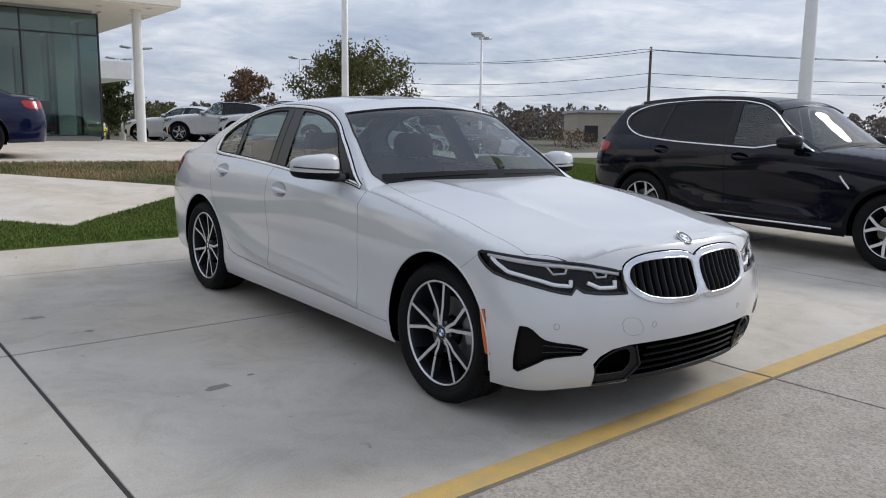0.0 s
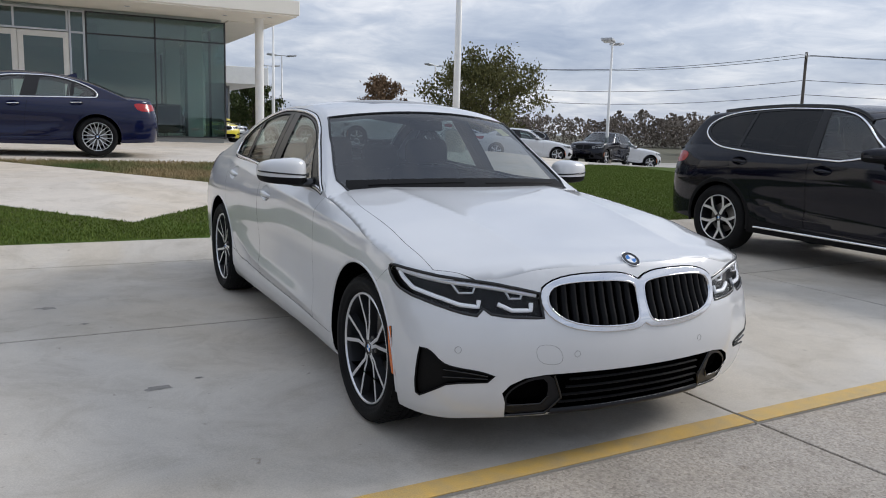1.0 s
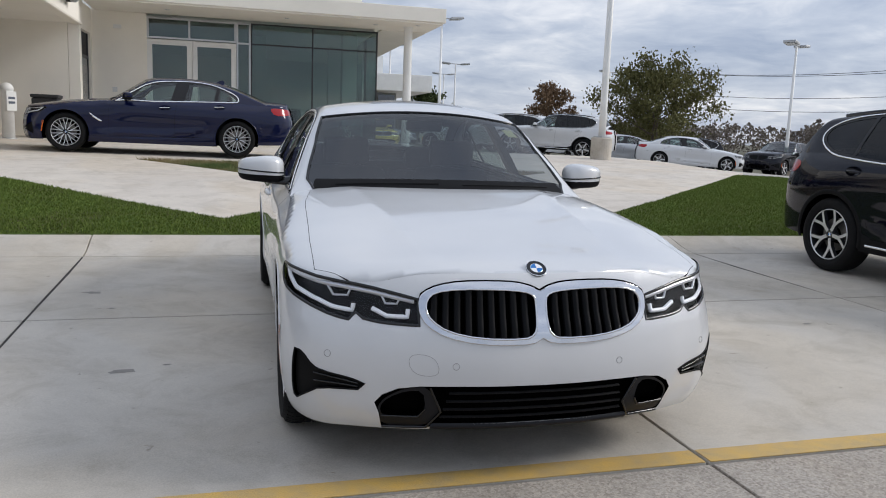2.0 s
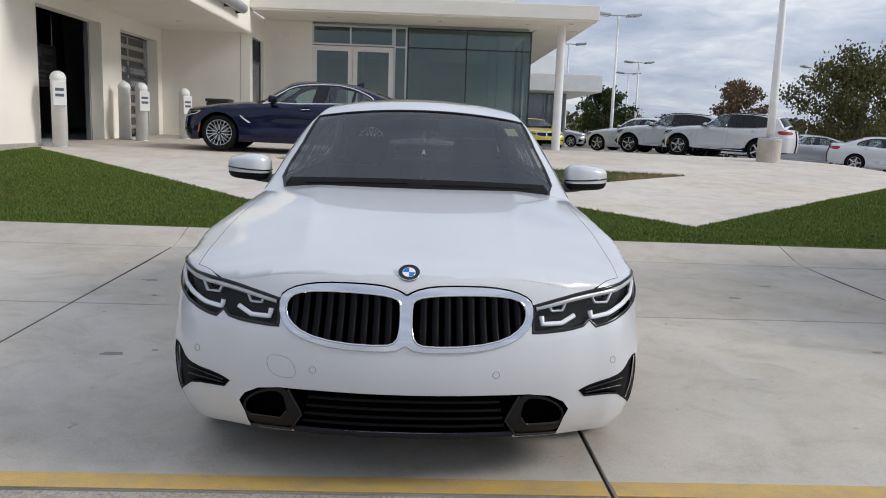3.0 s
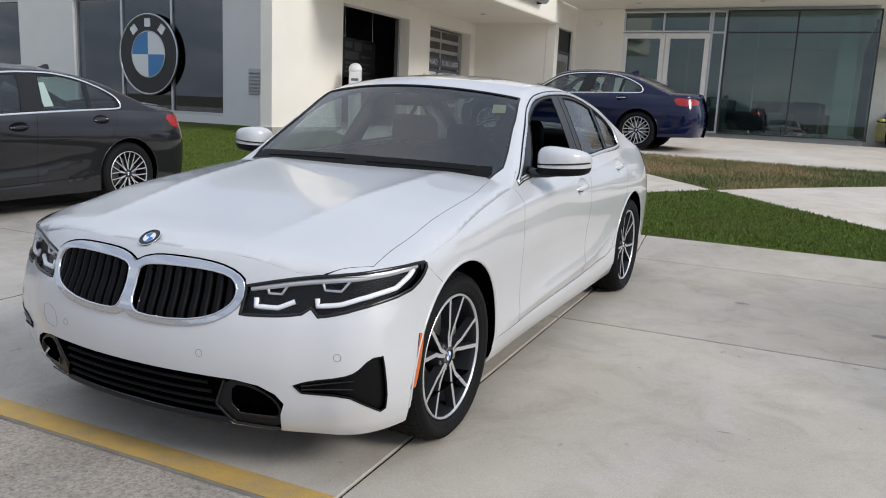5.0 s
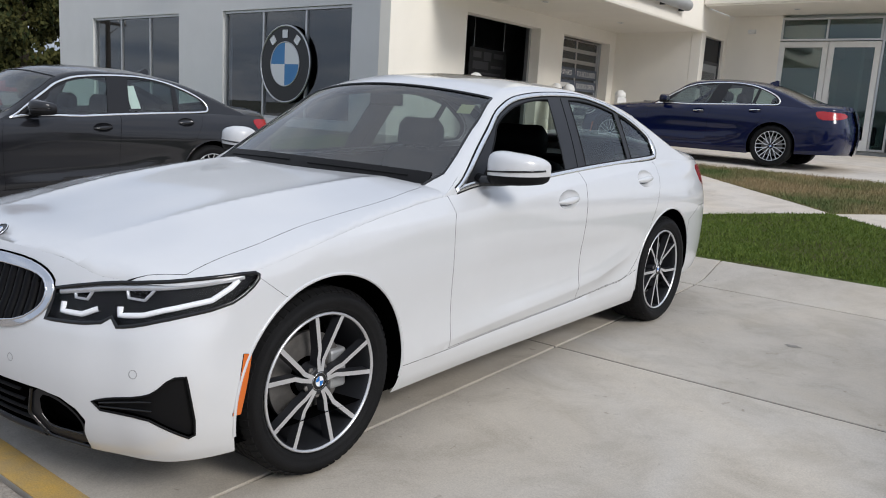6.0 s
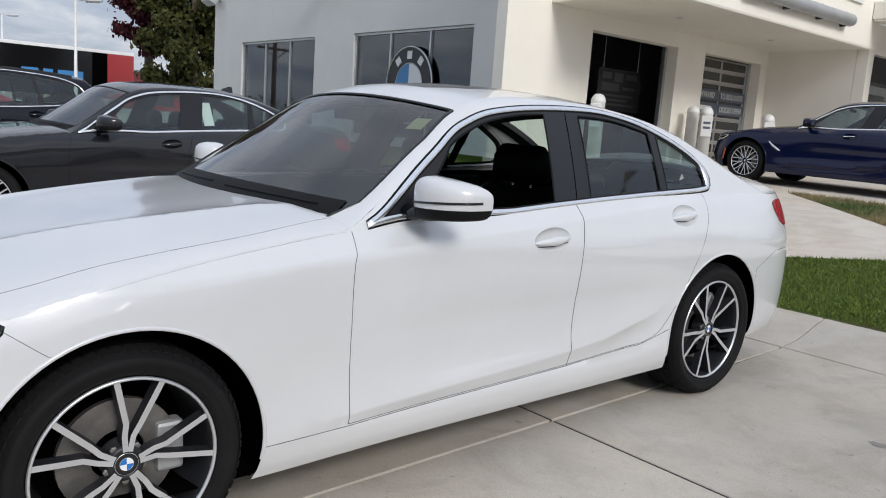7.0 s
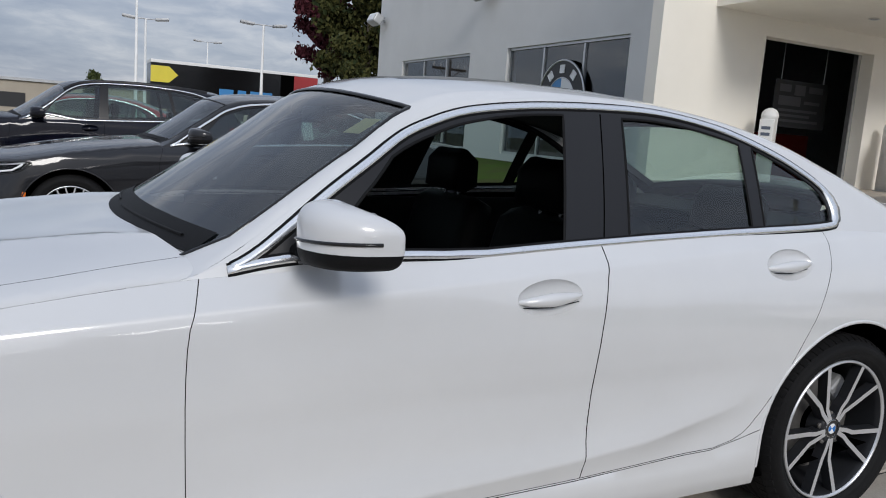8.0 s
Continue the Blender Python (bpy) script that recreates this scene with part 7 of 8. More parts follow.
        for q0, q1 in ((-0.72, -0.06), (0.10, 0.74)):
            strip_on(sh.house_top, [(foot(q) + 0.004 + 0.010 * (q - q0), q) for q in np.linspace(q0, q1, 12)], 0.008, 0.006, "wiper", MATT_BLACK, car)
    if spec["suv"] and detail:
        for q in (-0.9, 0.9):
            strip_on(sh.house_top, [(y_, q) for y_ in np.linspace(1.30, 3.15, 20)], 0.026, 0.03, "roof_rail", GLOSS_BLACK, car)
    # ---- cabin
    zf = 0.30 * k
    part("cabin_floor", box_mesh(-0.74, 0.55, zb + 0.01, 0.74, spec["house"][1] - 0.2, zb + 0.05), CAVITY_SHADE, car)
    if detail:
        dz = 0.0 if not spec["suv"] else 0.14
        for x_ in (-0.37, 0.37):
            s_ = build_seat(car, x_, 1.62, high=0.69)
            s_.location.z += dz
            s_ = build_seat(car, x_, 2.45, high=0.61)
            s_.location.z += dz
        bm = bmesh.new()
        prof = [(0.62, 0.93), (0.74, 0.955), (0.98, 0.93), (1.10, 0.87), (1.12, 0.72), (1.05, 0.55), (0.62, 0.5)]
        rows = [[bm.verts.new((x_, y_, (z_ - 0.012 * (x_ / 0.7) ** 2) + dz)) for y_, z_ in prof] for x_ in np.linspace(-0.735, 0.735, 9)]
        for a, b in zip(rows, rows[1:]):
            for i in range(len(prof) - 1):
                bm.faces.new((a[i], a[i + 1], b[i + 1], b[i]))
        bmesh.ops.recalc_face_normals(bm, faces=bm.faces)
        part("dashboard", bm, DASH, car, smooth=True)
        sw = part("steering_wheel", tube_mesh([(0.185 * math.cos(t), 0.185 * math.sin(t), 0) for t in np.linspace(0, 2 * math.pi, 33)[:-1]], 0.016, 8, closed=True), SEAT, car, smooth=True)
        sw.matrix_local = pose(0.37, 1.20, 0.80 + dz, 65)
        part("wheel_boss", box_mesh(-0.17, -0.035, -0.02, 0.17, 0.045, 0.012, bevel=0.012), DASH, sw)
        part("centre_console", box_mesh(-0.12, 1.0, zb + 0.05, 0.12, 2.0, 0.60 + dz, bevel=0.03), DASH, car)
        part("parcel_shelf", box_mesh(-0.66, 2.78 * spec["base"] / 2.851, 0.98 * k, 0.66, 3.30 * spec["base"] / 2.851, 1.0 * k), DASH, car)
        mir = part("rear_view_mirror", box_mesh(-0.11, -0.012, -0.03, 0.11, 0.012, 0.03, bevel=0.01), GLOSS_BLACK, car)
        mir.matrix_local = pose(0, fr + 0.02, spec["crown"][5][1] - 0.085)
        for side in (-1, 1):
            x_ = 0.80 * spec["hubx"] / 0.885
            part("door_card", box_mesh(min(side * x_, side * (x_ - 0.05)), 0.92, 0.35 * k, max(side * x_, side * (x_ - 0.05)), 2.70, 0.955 * k if not spec["suv"] else 1.08, bevel=0.01), DASH, car)
    return car

SLOPE = 1.09
hero = build_car(pose(0.008, 0, 0.004, SLOPE), PAINT_WHITE, SEDAN, "white_sedan", "pearl white four-door sedan parked on concrete, driver window open", "car", wheels="vee",
                 detail=2, step=0.028, open_window=True)


# ---------------------------------------------------------------- other cars
def car_at(x, y, heading, *a, wheelbase=2.9, half=0.0, **k):
    """A car whose front axle stands at x, y and that heads that way (degrees, 0 = towards -y, counterclockwise), tilted with the ground."""
    h = radians(heading)
    bx_, by_ = -math.sin(h) * wheelbase, math.cos(h) * wheelbase
    z0, z1 = gzf(x, y), gzf(x + bx_, y + by_)
    return build_car(pose(x, y, z0 + 0.003, 0, 0, heading) @ pose(0, 0, 0, math.degrees(math.atan2(z1 - z0, wheelbase))), *a, **k)


SALOON = stretched(SEDAN, 1.022, 1.0435, 1.026, wheel=0.345, rim=0.25, arch=0.40, ride=0.345)
car_at(-5.73, 0.55, 0, PAINT_GRAPHITE, SALOON, "graphite_saloon", "dark graphite four-door saloon parked beside the white sedan, sticker in window", "car", wheels="multi", step=0.045, accents=("fin",))
car_at(-4.0, 12.5, -90, PAINT_BLUE, stretched(SEDAN, 1.0, 1.022, 0.975, wheel=0.335, rim=0.243, arch=0.39, ride=0.335), "blue_saloon", "deep blue four-door saloon with chrome window trim on the apron", "car", wheels="multi", step=0.05, accents=("blade", "fin"))
car_at(5.58, 0.24, 0, PAINT_BLACK, SUV, "dark_suv", "near-black sport utility car with chrome window trim and dark glass", "car", wheels="wye", step=0.045, privacy=True)
car_at(-9.75, -0.75, 0, PAINT_BLACK, SUV, "black_suv", "black sport utility car parked in the row", "car", wheels="multi", step=0.07)
car_at(-13.4, -0.9, 0, PAINT_RED, SALOON, "dark_red_saloon", "dark red saloon parked in the row", "car", wheels="multi", step=0.09)
# cars on the upper lot
WHITE_SUV = car_at(9.7, 26.0, -128.5, PAINT_WHITE, SUV, "white_suv", "white sport utility car parked on the upper lot", "car", wheels="five", step=0.08, privacy=True, nose="plain", group="cars on the upper lot")
WHITE_SALOON = car_at(20.8, 28.3, 62, PAINT_WHITE, SALOON, "white_saloon", "white saloon parked on the upper lot", "car", wheels="five", step=0.08, group="cars on the upper lot")
DARK_SUV = car_at(24.0, 29.6, -62, PAINT_BLACK, stretched(SUV, 1.06, 1.08, 1.10, wheel=0.39, rim=0.27, arch=0.46, ride=0.39), "large_black_suv", "large black sport utility car on the upper lot", "car", wheels="five", step=0.09, privacy=True, nose="plain", group="cars on the upper lot")
DARK_SALOON = car_at(16.0, 33.5, -100, PAINT_SILVER, SALOON, "grey_saloon", "grey saloon parked on the upper lot", "car", wheels="five", step=0.09, group="cars on the upper lot")


def again(ob, x, y, heading):
    h = radians(heading)
    z0, z1 = gzf(x, y), gzf(x - math.sin(h) * 2.9, y + math.cos(h) * 2.9)
    return copy_thing(ob, pose(x, y, z0 + 0.003, 0, 0, heading) @ pose(0, 0, 0, math.degrees(math.atan2(z1 - z0, 2.9))))


for ob, x, y, hd in ((WHITE_SUV, 8.6, 28.9, -128), (WHITE_SALOON, 7.9, 31.6, -128), (WHITE_SUV, 28.8, 30.7, 70), (WHITE_SALOON, 25.0, 38.5, 62),
                     (DARK_SALOON, 17.6, 35.6, -100), (DARK_SALOON, 19.6, 33.6, -100), (DARK_SUV, 21.0, 35.6, -100), (DARK_SALOON, 18.5, 38.5, -100), (WHITE_SUV, 14.5, 37.5, -95),
                     (WHITE_SALOON, 12.5, 44, -100), (WHITE_SUV, 15.5, 46, -100), (DARK_SALOON, 9.0, 45, 60), (DARK_SALOON, 60.0, 40.0, 80), (WHITE_SALOON, 52.0, 38.0, 80)):
    again(ob, x, y, hd)
car_at(4.7, 29.6, 12, PAINT_YELLOW, stretched(SEDAN, 0.95, 0.86, 0.88, wheel=0.31, rim=0.22, arch=0.35, ride=0.31), "yellow_coupe", "small bright yellow coupe parked beside the showroom", "car", wheels="five", step=0.08)

# ---------------------------------------------------------------- papers and stickers in windows
ob = tagged(mesh_object("windscreen_sticker", box_mesh(-0.035, -0.0005, -0.042, 0.035, 0.0005, 0.042), STICKER), "small pale yellow sticker on the windscreen", "sticker")
ob.matrix_world = pose(0.545, 1.175, 1.305, -60, 0, 18)
ob = tagged(mesh_object("window_paper", box_mesh(-0.0006, -0.055, -0.13, 0.0006, 0.055, 0.13), PAPER), "white price sheet behind the saloon's rear window", "paper")
ob.matrix_world = pose(-5.035, 2.66, 1.245, 4, -26, 0)

# ---------------------------------------------------------------- lamp posts
def lamp_post(x, y, top, radius=0.10, base=True, heads=2, turn=0.0, label="white steel lamp post with two flat heads"):
    z = gzf(x, y)
    p = thing("lamp_post", pose(x, y, z, 0, 0, turn), label, "lamp post", "lot lamp posts")
    h = top - z
    b = 0.62 if base else 0.0
    if base:
        part("concrete_base", lathe_mesh([(0.30, -0.1), (0.30, b - 0.03), (0.275, b)], 28), CONCRETE, p)
    part("base_plate", box_mesh(-0.17, -0.17, b, 0.17, 0.17, b + 0.03, bevel=0.004), GALV, p)
    part("pole", lathe_mesh([(radius, b + 0.031), (radius * 0.98, b + 1.0), (radius * 0.62, h)], 20), WHITE_METAL, p, smooth=True)
    part("cross_arm", tube_mesh([(-0.75, 0, h + 0.02), (0.75, 0, h + 0.02)], 0.035, 8), GALV, p)
    for s in (-1, 1) if heads == 2 else (1,):
        hd = part("lamp_head", box_mesh(-0.36, -0.30, -0.06, 0.36, 0.30, 0.07, bevel=0.03), GALV, p)
        hd.matrix_local = pose(0.85 * s, 0, h + 0.05, 0, -6 * s)
        part("lamp_glass", box_mesh(-0.28, -0.22, -0.075, 0.28, 0.22, -0.061), BADGE_W, hd)
    return p


lamp_post(9.0, 17.1, 9.5, 0.105, turn=20)
lamp_post(10.2, 4.0, 9.5, 0.12, base=False)
lamp_post(25.3, 29.8, 6.15, 0.09, turn=35)
lamp_post(9.9, 39.5, 7.6, 0.09, turn=5)
lamp_post(19.4, 75.0, 7.3, 0.10, turn=10)
lamp_post(9.6, 53.0, 7.5, 0.09, turn=0)
lamp_post(32.0, 63.0, 7.4, 0.10, turn=20)
lamp_post(17.0, 62.0, 7.2, 0.10)
for x, y, t in ((-40, 4.0, 7.3), (-44, 4.8, 6.2), (-40, 10.3, 6.2), (-70, 12.4, 7.6)):
    lamp_post(x, y, t, 0.09, base=False, turn=85)


def utility_pole(x, y, top, turn):
    z = gzf(x, y)
    p = thing("utility_pole", pose(x, y, z, 0, 0, turn), "weathered wooden utility pole with a cross arm and insulators", "utility pole")
    h = top - z
    part("pole", lathe_mesh([(0.20, -0.3), (0.15, h)], 12), WOOD, p, smooth=True)
    part("cross_arm", box_mesh(-1.5, -0.07, h - 0.75, 1.5, 0.07, h - 0.58), WOOD, p)
    for i in (-1.4, -0.8, 0.8, 1.4):
        part("insulator", lathe_mesh([(0.03, h - 0.58), (0.07, h - 0.45), (0.05, h - 0.3), (0.02, h - 0.25)], 8, at=(i, 0, 0)), WHITE_METAL, p)
    for s in (-1, 1):
        part("brace", tube_mesh([(0, -0.08 * 1.5, h - 1.4), (s * 0.9, -0.1, h - 0.75)], 0.03, 6), WOOD, p)
    return p


WOOD = material("weathered_wood", (0.10, 0.085, 0.07), rough=0.9, vary=0.25, scale=3)
WIRE = material("black_cable", (0.02, 0.02, 0.022), rough=0.7)
utility_pole(76, 57, 11.3, 35)
utility_pole(57, 93, 11.0, 35)
utility_pole(-50, -6, 6.6, 80)


def cable(a, b, sag, r=0.03):
    pts = [(a[0] + (b[0] - a[0]) * t, a[1] + (b[1] - a[1]) * t, a[2] + (b[2] - a[2]) * t - sag * 4 * t * (1 - t)) for t in np.linspace(0, 1, 17)]
    tagged(mesh_object("power_cable", tube_mesh(pts, r, 5), WIRE), "black overhead power cable strung between poles", "cable", "overhead cables")


for k, (za, dx_) in enumerate(((10.95, -1.2), (10.95, 1.2), (8.2, 0.0), (6.6, 0.0))):
    cable((76 + dx_, 57, za), (57 + dx_, 93, za - 0.3), 1.0)
    cable((76 + dx_, 57, za), (150 + dx_, 20, za + 1.5), 1.0)

# ---------------------------------------------------------------- trees
BARK = material("grey_brown_bark", (0.10, 0.08, 0.06), rough=0.95, vary=0.25, scale=5, bump=0.5, bump_scale=30)


def leaf_material(name, a, b):
    m = material(name, a, rough=0.75, specular=0.15)
    nodes, links, add = links_of(m.node_tree)
    g = add("ShaderNodeNewGeometry")
    r = add("ShaderNodeValToRGB")
    ramp_of(r, [(0.0, a), (0.6, b), (1.0, tuple((x + y) / 2 * 1.25 for x, y in zip(a, b)))])
    links.new(g.outputs["Random Per Island"], r.inputs[0])
    links.new(r.outputs[0], nodes["Principled BSDF"].inputs["Base Color"])
    return m


LEAF_GREEN = leaf_material("dull_green_leaves", (0.075, 0.080, 0.030), (0.15, 0.14, 0.055))
LEAF_RUST = leaf_material("rusty_leaves", (0.12, 0.075, 0.045), (0.20, 0.13, 0.075))
LEAF_WINE = leaf_material("wine_red_leaves", (0.050, 0.012, 0.018), (0.080, 0.022, 0.028))
LEAF_OLIVE = leaf_material("olive_rusty_leaves", (0.022, 0.034, 0.012), (0.075, 0.072, 0.022))
LEAF_DARK = leaf_material("dark_green_leaves", (0.028, 0.045, 0.016), (0.07, 0.085, 0.028))
LEAF_BARE = leaf_material("bare_brown_twigs", (0.15, 0.125, 0.105), (0.21, 0.18, 0.15))


def tree(x, y, height, spread, leaves, mat, label, seed, trunk=0.16, lowest=0.22, size=0.16, cone=False):
    rnd = random.Random(seed)
    z = gzf(x, y)
    t = thing("tree", pose(x, y, z), label, "tree")
    bm = bmesh.new()
    h = height
    add_tube(bm, [(0, 0, -0.1), (0.03 * h * rnd.uniform(-1, 1) * 0.3, 0, h * 0.3), (rnd.uniform(-0.2, 0.2), rnd.uniform(-0.2, 0.2), h * 0.62), (0, 0, h * 0.9)], [trunk, trunk * 0.8, trunk * 0.45, trunk * 0.1], 8)
    part("trunk", bm, BARK, t, smooth=True)
    tips = []
    for i in range(26):
        u = lowest + (0.92 - lowest) * (i / 25) ** 0.9
        a = i * 2.4 + rnd.uniform(-0.4, 0.4)
        reach = spread * (0.5 + 0.5 * math.sin(math.pi * min(1, (u - lowest) / (1 - lowest) * 0.9 + 0.2))) * rnd.uniform(0.65, 1.0) if not cone else spread * (1.05 - u) * 1.15 * rnd.uniform(0.75, 1.0)
        end = Vector((math.cos(a) * reach, math.sin(a) * reach, u * h + reach * rnd.uniform(0.15, 0.5)))
        mid = Vector((end.x * 0.5, end.y * 0.5, u * h + (end.z - u * h) * 0.35))
        start = Vector((0, 0, u * h * 0.86))
        bm = tube_mesh([start, mid, end], [trunk * 0.32 * (1.1 - u), trunk * 0.2 * (1.1 - u), 0.012], 5)
        part("limb", bm, BARK, t)
        tips += [start + (mid - start) * 0.7, mid, mid + (end - mid) * 0.5, end, end]
    verts, faces = [], []
    for i in range(leaves):
        c = Vector(rnd.choice(tips)) + Vector((rnd.gauss(0, 1), rnd.gauss(0, 1), rnd.gauss(0, 0.75))) * spread * 0.095
        s = size * rnd.uniform(0.5, 1.3)
        e = Euler((rnd.uniform(0, 6.3), rnd.uniform(0, 6.3), rnd.uniform(0, 6.3))).to_matrix()
        k = len(verts)
        for p in ((-0.5, 0, 0), (0, -0.32, 0.06), (0.5, 0, 0), (0, 0.32, 0.06)):
            verts.append(tuple(c + e @ (Vector(p) * s)))
        faces.append((k, k + 1, k + 2, k + 3))
    me = bpy.data.meshes.new("crown")
    me.from_pydata(verts, [], faces)
    me.materials.append(mat)
    o = new("crown", me)
    o.parent = t
    o["kind"] = "stuff"
    return t


tree(26.7, 45.0, 6.8, 4.3, 15000, LEAF_GREEN, "broad shade tree with thinning dull green and brown leaves", 3, trunk=0.3, size=0.22)
tree(21.0, 50.0, 5.3, 2.1, 5500, LEAF_RUST, "small rounded tree with rusty brown leaves", 4, trunk=0.16, size=0.20)
tree(14.0, 60.0, 4.6, 2.5, 5500, LEAF_DARK, "small dark green tree beyond the lot", 6, trunk=0.15, size=0.24)
tree(-41.0, 14.3, 11.0, 2.5, 17000, LEAF_WINE, "dense tree with dark wine red leaves", 7, trunk=0.3, size=0.29, lowest=0.30)
tree(-36.4, 15.0, 9.4, 2.9, 30000, LEAF_OLIVE, "dense dark green tree with rusty tips beside the service wing", 8, trunk=0.26, size=0.29, lowest=0.04)
tree(-75.0, 3.5, 4.4, 1.6, 2500, LEAF_DARK, "small pointed evergreen in the distance", 9, trunk=0.15, size=0.3, cone=True)
tree(-72.0, -6.5, 4.2, 3.0, 2500, LEAF_DARK, "rounded dark shrub tree in the distance", 10, trunk=0.15, size=0.3)
tree(27.0, 8.0, 4.3, 1.8, 900, LEAF_BARE, "leafless small tree with pale brown twigs", 12, trunk=0.10, size=0.14)


def wood_line(x0, y0, x1, y1, h, depth, count, mat, seed, label):
    """A distant belt of trees: many small clumps on thin stems."""
    rnd = random.Random(seed)
    verts, faces = [], []
    n = max(6, int(math.hypot(x1 - x0, y1 - y0) / (h * 0.7)))
    dx_, dy_ = x1 - x0, y1 - y0
    ln = math.hypot(dx_, dy_)
    trees = []
    for _ in range(n * 5):
        t, o, th = rnd.uniform(0, 1), rnd.uniform(-0.5, 0.5) * depth, rnd.uniform(0.72, 1.0) * h
        cx, cy = x0 + dx_ * t - dy_ / ln * o, y0 + dy_ * t + dx_ / ln * o
        trees.append((cx, cy, th, gzf(cx, cy)))
    for i in range(count):
        cx, cy, th, z0 = rnd.choice(trees)
        u = rnd.random() ** 0.7
        r = th * 0.42 * math.sqrt(max(0.02, 1 - (2 * u - 0.9) ** 2)) if u > 0.1 else th * 0.3
        a, q = rnd.uniform(0, 6.28), math.sqrt(rnd.random())
        c = Vector((cx + math.cos(a) * r * q, cy + math.sin(a) * r * q, z0 + u * th))
        s = h * 0.075 * rnd.uniform(0.5, 1.4)
        e = Euler((rnd.uniform(0, 6.3), rnd.uniform(0, 6.3), rnd.uniform(0, 6.3))).to_matrix()
        k = len(verts)
        for p in ((-0.5, 0, 0), (0, -0.4, 0.1), (0.5, 0, 0), (0, 0.4, 0.1)):
            verts.append(tuple(c + e @ (Vector(p) * s)))
        faces.append((k, k + 1, k + 2, k + 3))
    me = bpy.data.meshes.new("far_woods")
    me.from_pydata(verts, [], faces)
    me.materials.append(mat)
    tagged(new("far_woods", me), label, "trees", kind="stuff")


wood_line(-10, 130, 75, 120, 5.4, 18, 30000, LEAF_GREEN, 21, "far belt of mixed green and brown trees")
wood_line(25, 150, 140, 105, 5.8, 22, 30000, LEAF_BARE, 22, "far belt of leafless brown trees")
wood_line(100, 120, 260, 30, 7.5, 25, 30000, LEAF_BARE, 23, "far belt of leafless brown trees")
wood_line(-160, 50, -150, -60, 5.0, 20, 4000, LEAF_DARK, 24, "far belt of dark trees")
wood_line(60, 56.5, 63, 54, 2.3, 1.2, 900, LEAF_RUST, 25, "rusty brown hedge along the far road")

# ---------------------------------------------------------------- far buildings and the trailer
TAN = material("tan_block_wall", (0.42, 0.37, 0.30), rough=0.9, vary=0.06, scale=0.4)
def far_house(name, x, y, rz, w, d, h, mat, label, n):
    b = thing(name, pose(x, y, gzf(x, y) - 0.1, 0, 0, rz), label, "building")
    part("wall", box_mesh(0, 0, 0, w, d, h), mat, b)
    part("roof", box_mesh(-0.3, -0.3, h + 0.001, w + 0.3, d + 0.3, h + 0.35), GALV, b)
    for i in range(n):
        part("window", box_mesh(w * (i + 0.25) / n, -0.06, 0.6, w * (i + 0.75) / n, -0.005, h * 0.62), INSIDE_DARK, b)
    return b


far_house("far_shop", 78, 70, -38, 26, 12, 4.6, TAN, "low tan commercial building across the road", 7)
far_house("far_shop", 98, 68, -38, 14, 10, 6.0, INSIDE_GREY, "grey gabled commercial building across the road", 4)
far_house("far_shed", -110, -8, 84, 40, 14, 3.9, TAN, "low tan warehouse beyond the lot", 6)
far_house("far_shed", -118, 40, 95, 30, 14, 5.5, RED_BOX, "red-roofed building beyond the lot", 5)
tr = thing("race_trailer", pose(-55, 6.2, gzf(-55, 8), 0, 0, 90), "long red and black enclosed trailer with a yellow arrow", "trailer")
part("side", box_mesh(0.0, 0, 0.9, 9.0, 2.5, 4.0, bevel=0.03), GLOSS_BLACK, tr)
part("roof", box_mesh(0.0, -0.02, 4.001, 11.8, 2.52, 4.22, bevel=0.02), WHITE_METAL, tr)
# closed block, near-black in place of the shade in an opening
part("open_bay", box_mesh(9.001, 0.1, 0.9, 10.0, 2.4, 4.0), CAVITY_SHADE, tr)
part("end", box_mesh(10.001, 0, 0.9, 11.8, 2.5, 4.0, bevel=0.03), PAINT_RED, tr)
arrow = bmesh.new()
pts = [(0.0, 2.7), (1.2, 2.7), (1.8, 3.25), (1.2, 3.8), (0.0, 3.8)]
lo, hi = [arrow.verts.new((x, -0.001, z)) for x, z in pts], [arrow.verts.new((x, -0.03, z)) for x, z in pts]
arrow.faces.new(hi[::-1])
for j in range(5):
    arrow.faces.new((lo[j], lo[(j + 1) % 5], hi[(j + 1) % 5], hi[j]))
bmesh.ops.recalc_face_normals(arrow, faces=arrow.faces)
part("arrow", arrow, PAINT_YELLOW, tr)
for a, b in ((4.6, 5.6), (5.9, 6.5), (6.8, 8.4)):
    part("bar", box_mesh(a, -0.03, 2.0, b, -0.001, 2.6), BADGE_BL, tr)
for x in (1.5, 2.6, 9.4, 10.5):
    part("wheel", lathe_mesh([(0.3, -0.1), (0.45, -0.08), (0.45, 0.12), (0.3, 0.14)], 18, axis="y", at=(x, 0.15, 0.45)), RUBBER, tr)

# ---------------------------------------------------------------- paving: each slab a piece
pave = tagged(new("pavement"), "broad parking slabs of weathered concrete with dark joints", "pavement", kind="structure")
COLS = [0.777 + 3.11 * i for i in range(-8, 9)]


SKEW = 0.022


def turned(c):
    """The bays lie a little askew; the skew dies out at the kerb."""
    x, y = c.x, c.y
    c.x = x - SKEW * y
    c.y = y + 0.02 * (x - 0.8) * min(1.0, max(0.0, (4.0 - y) / 1.6))


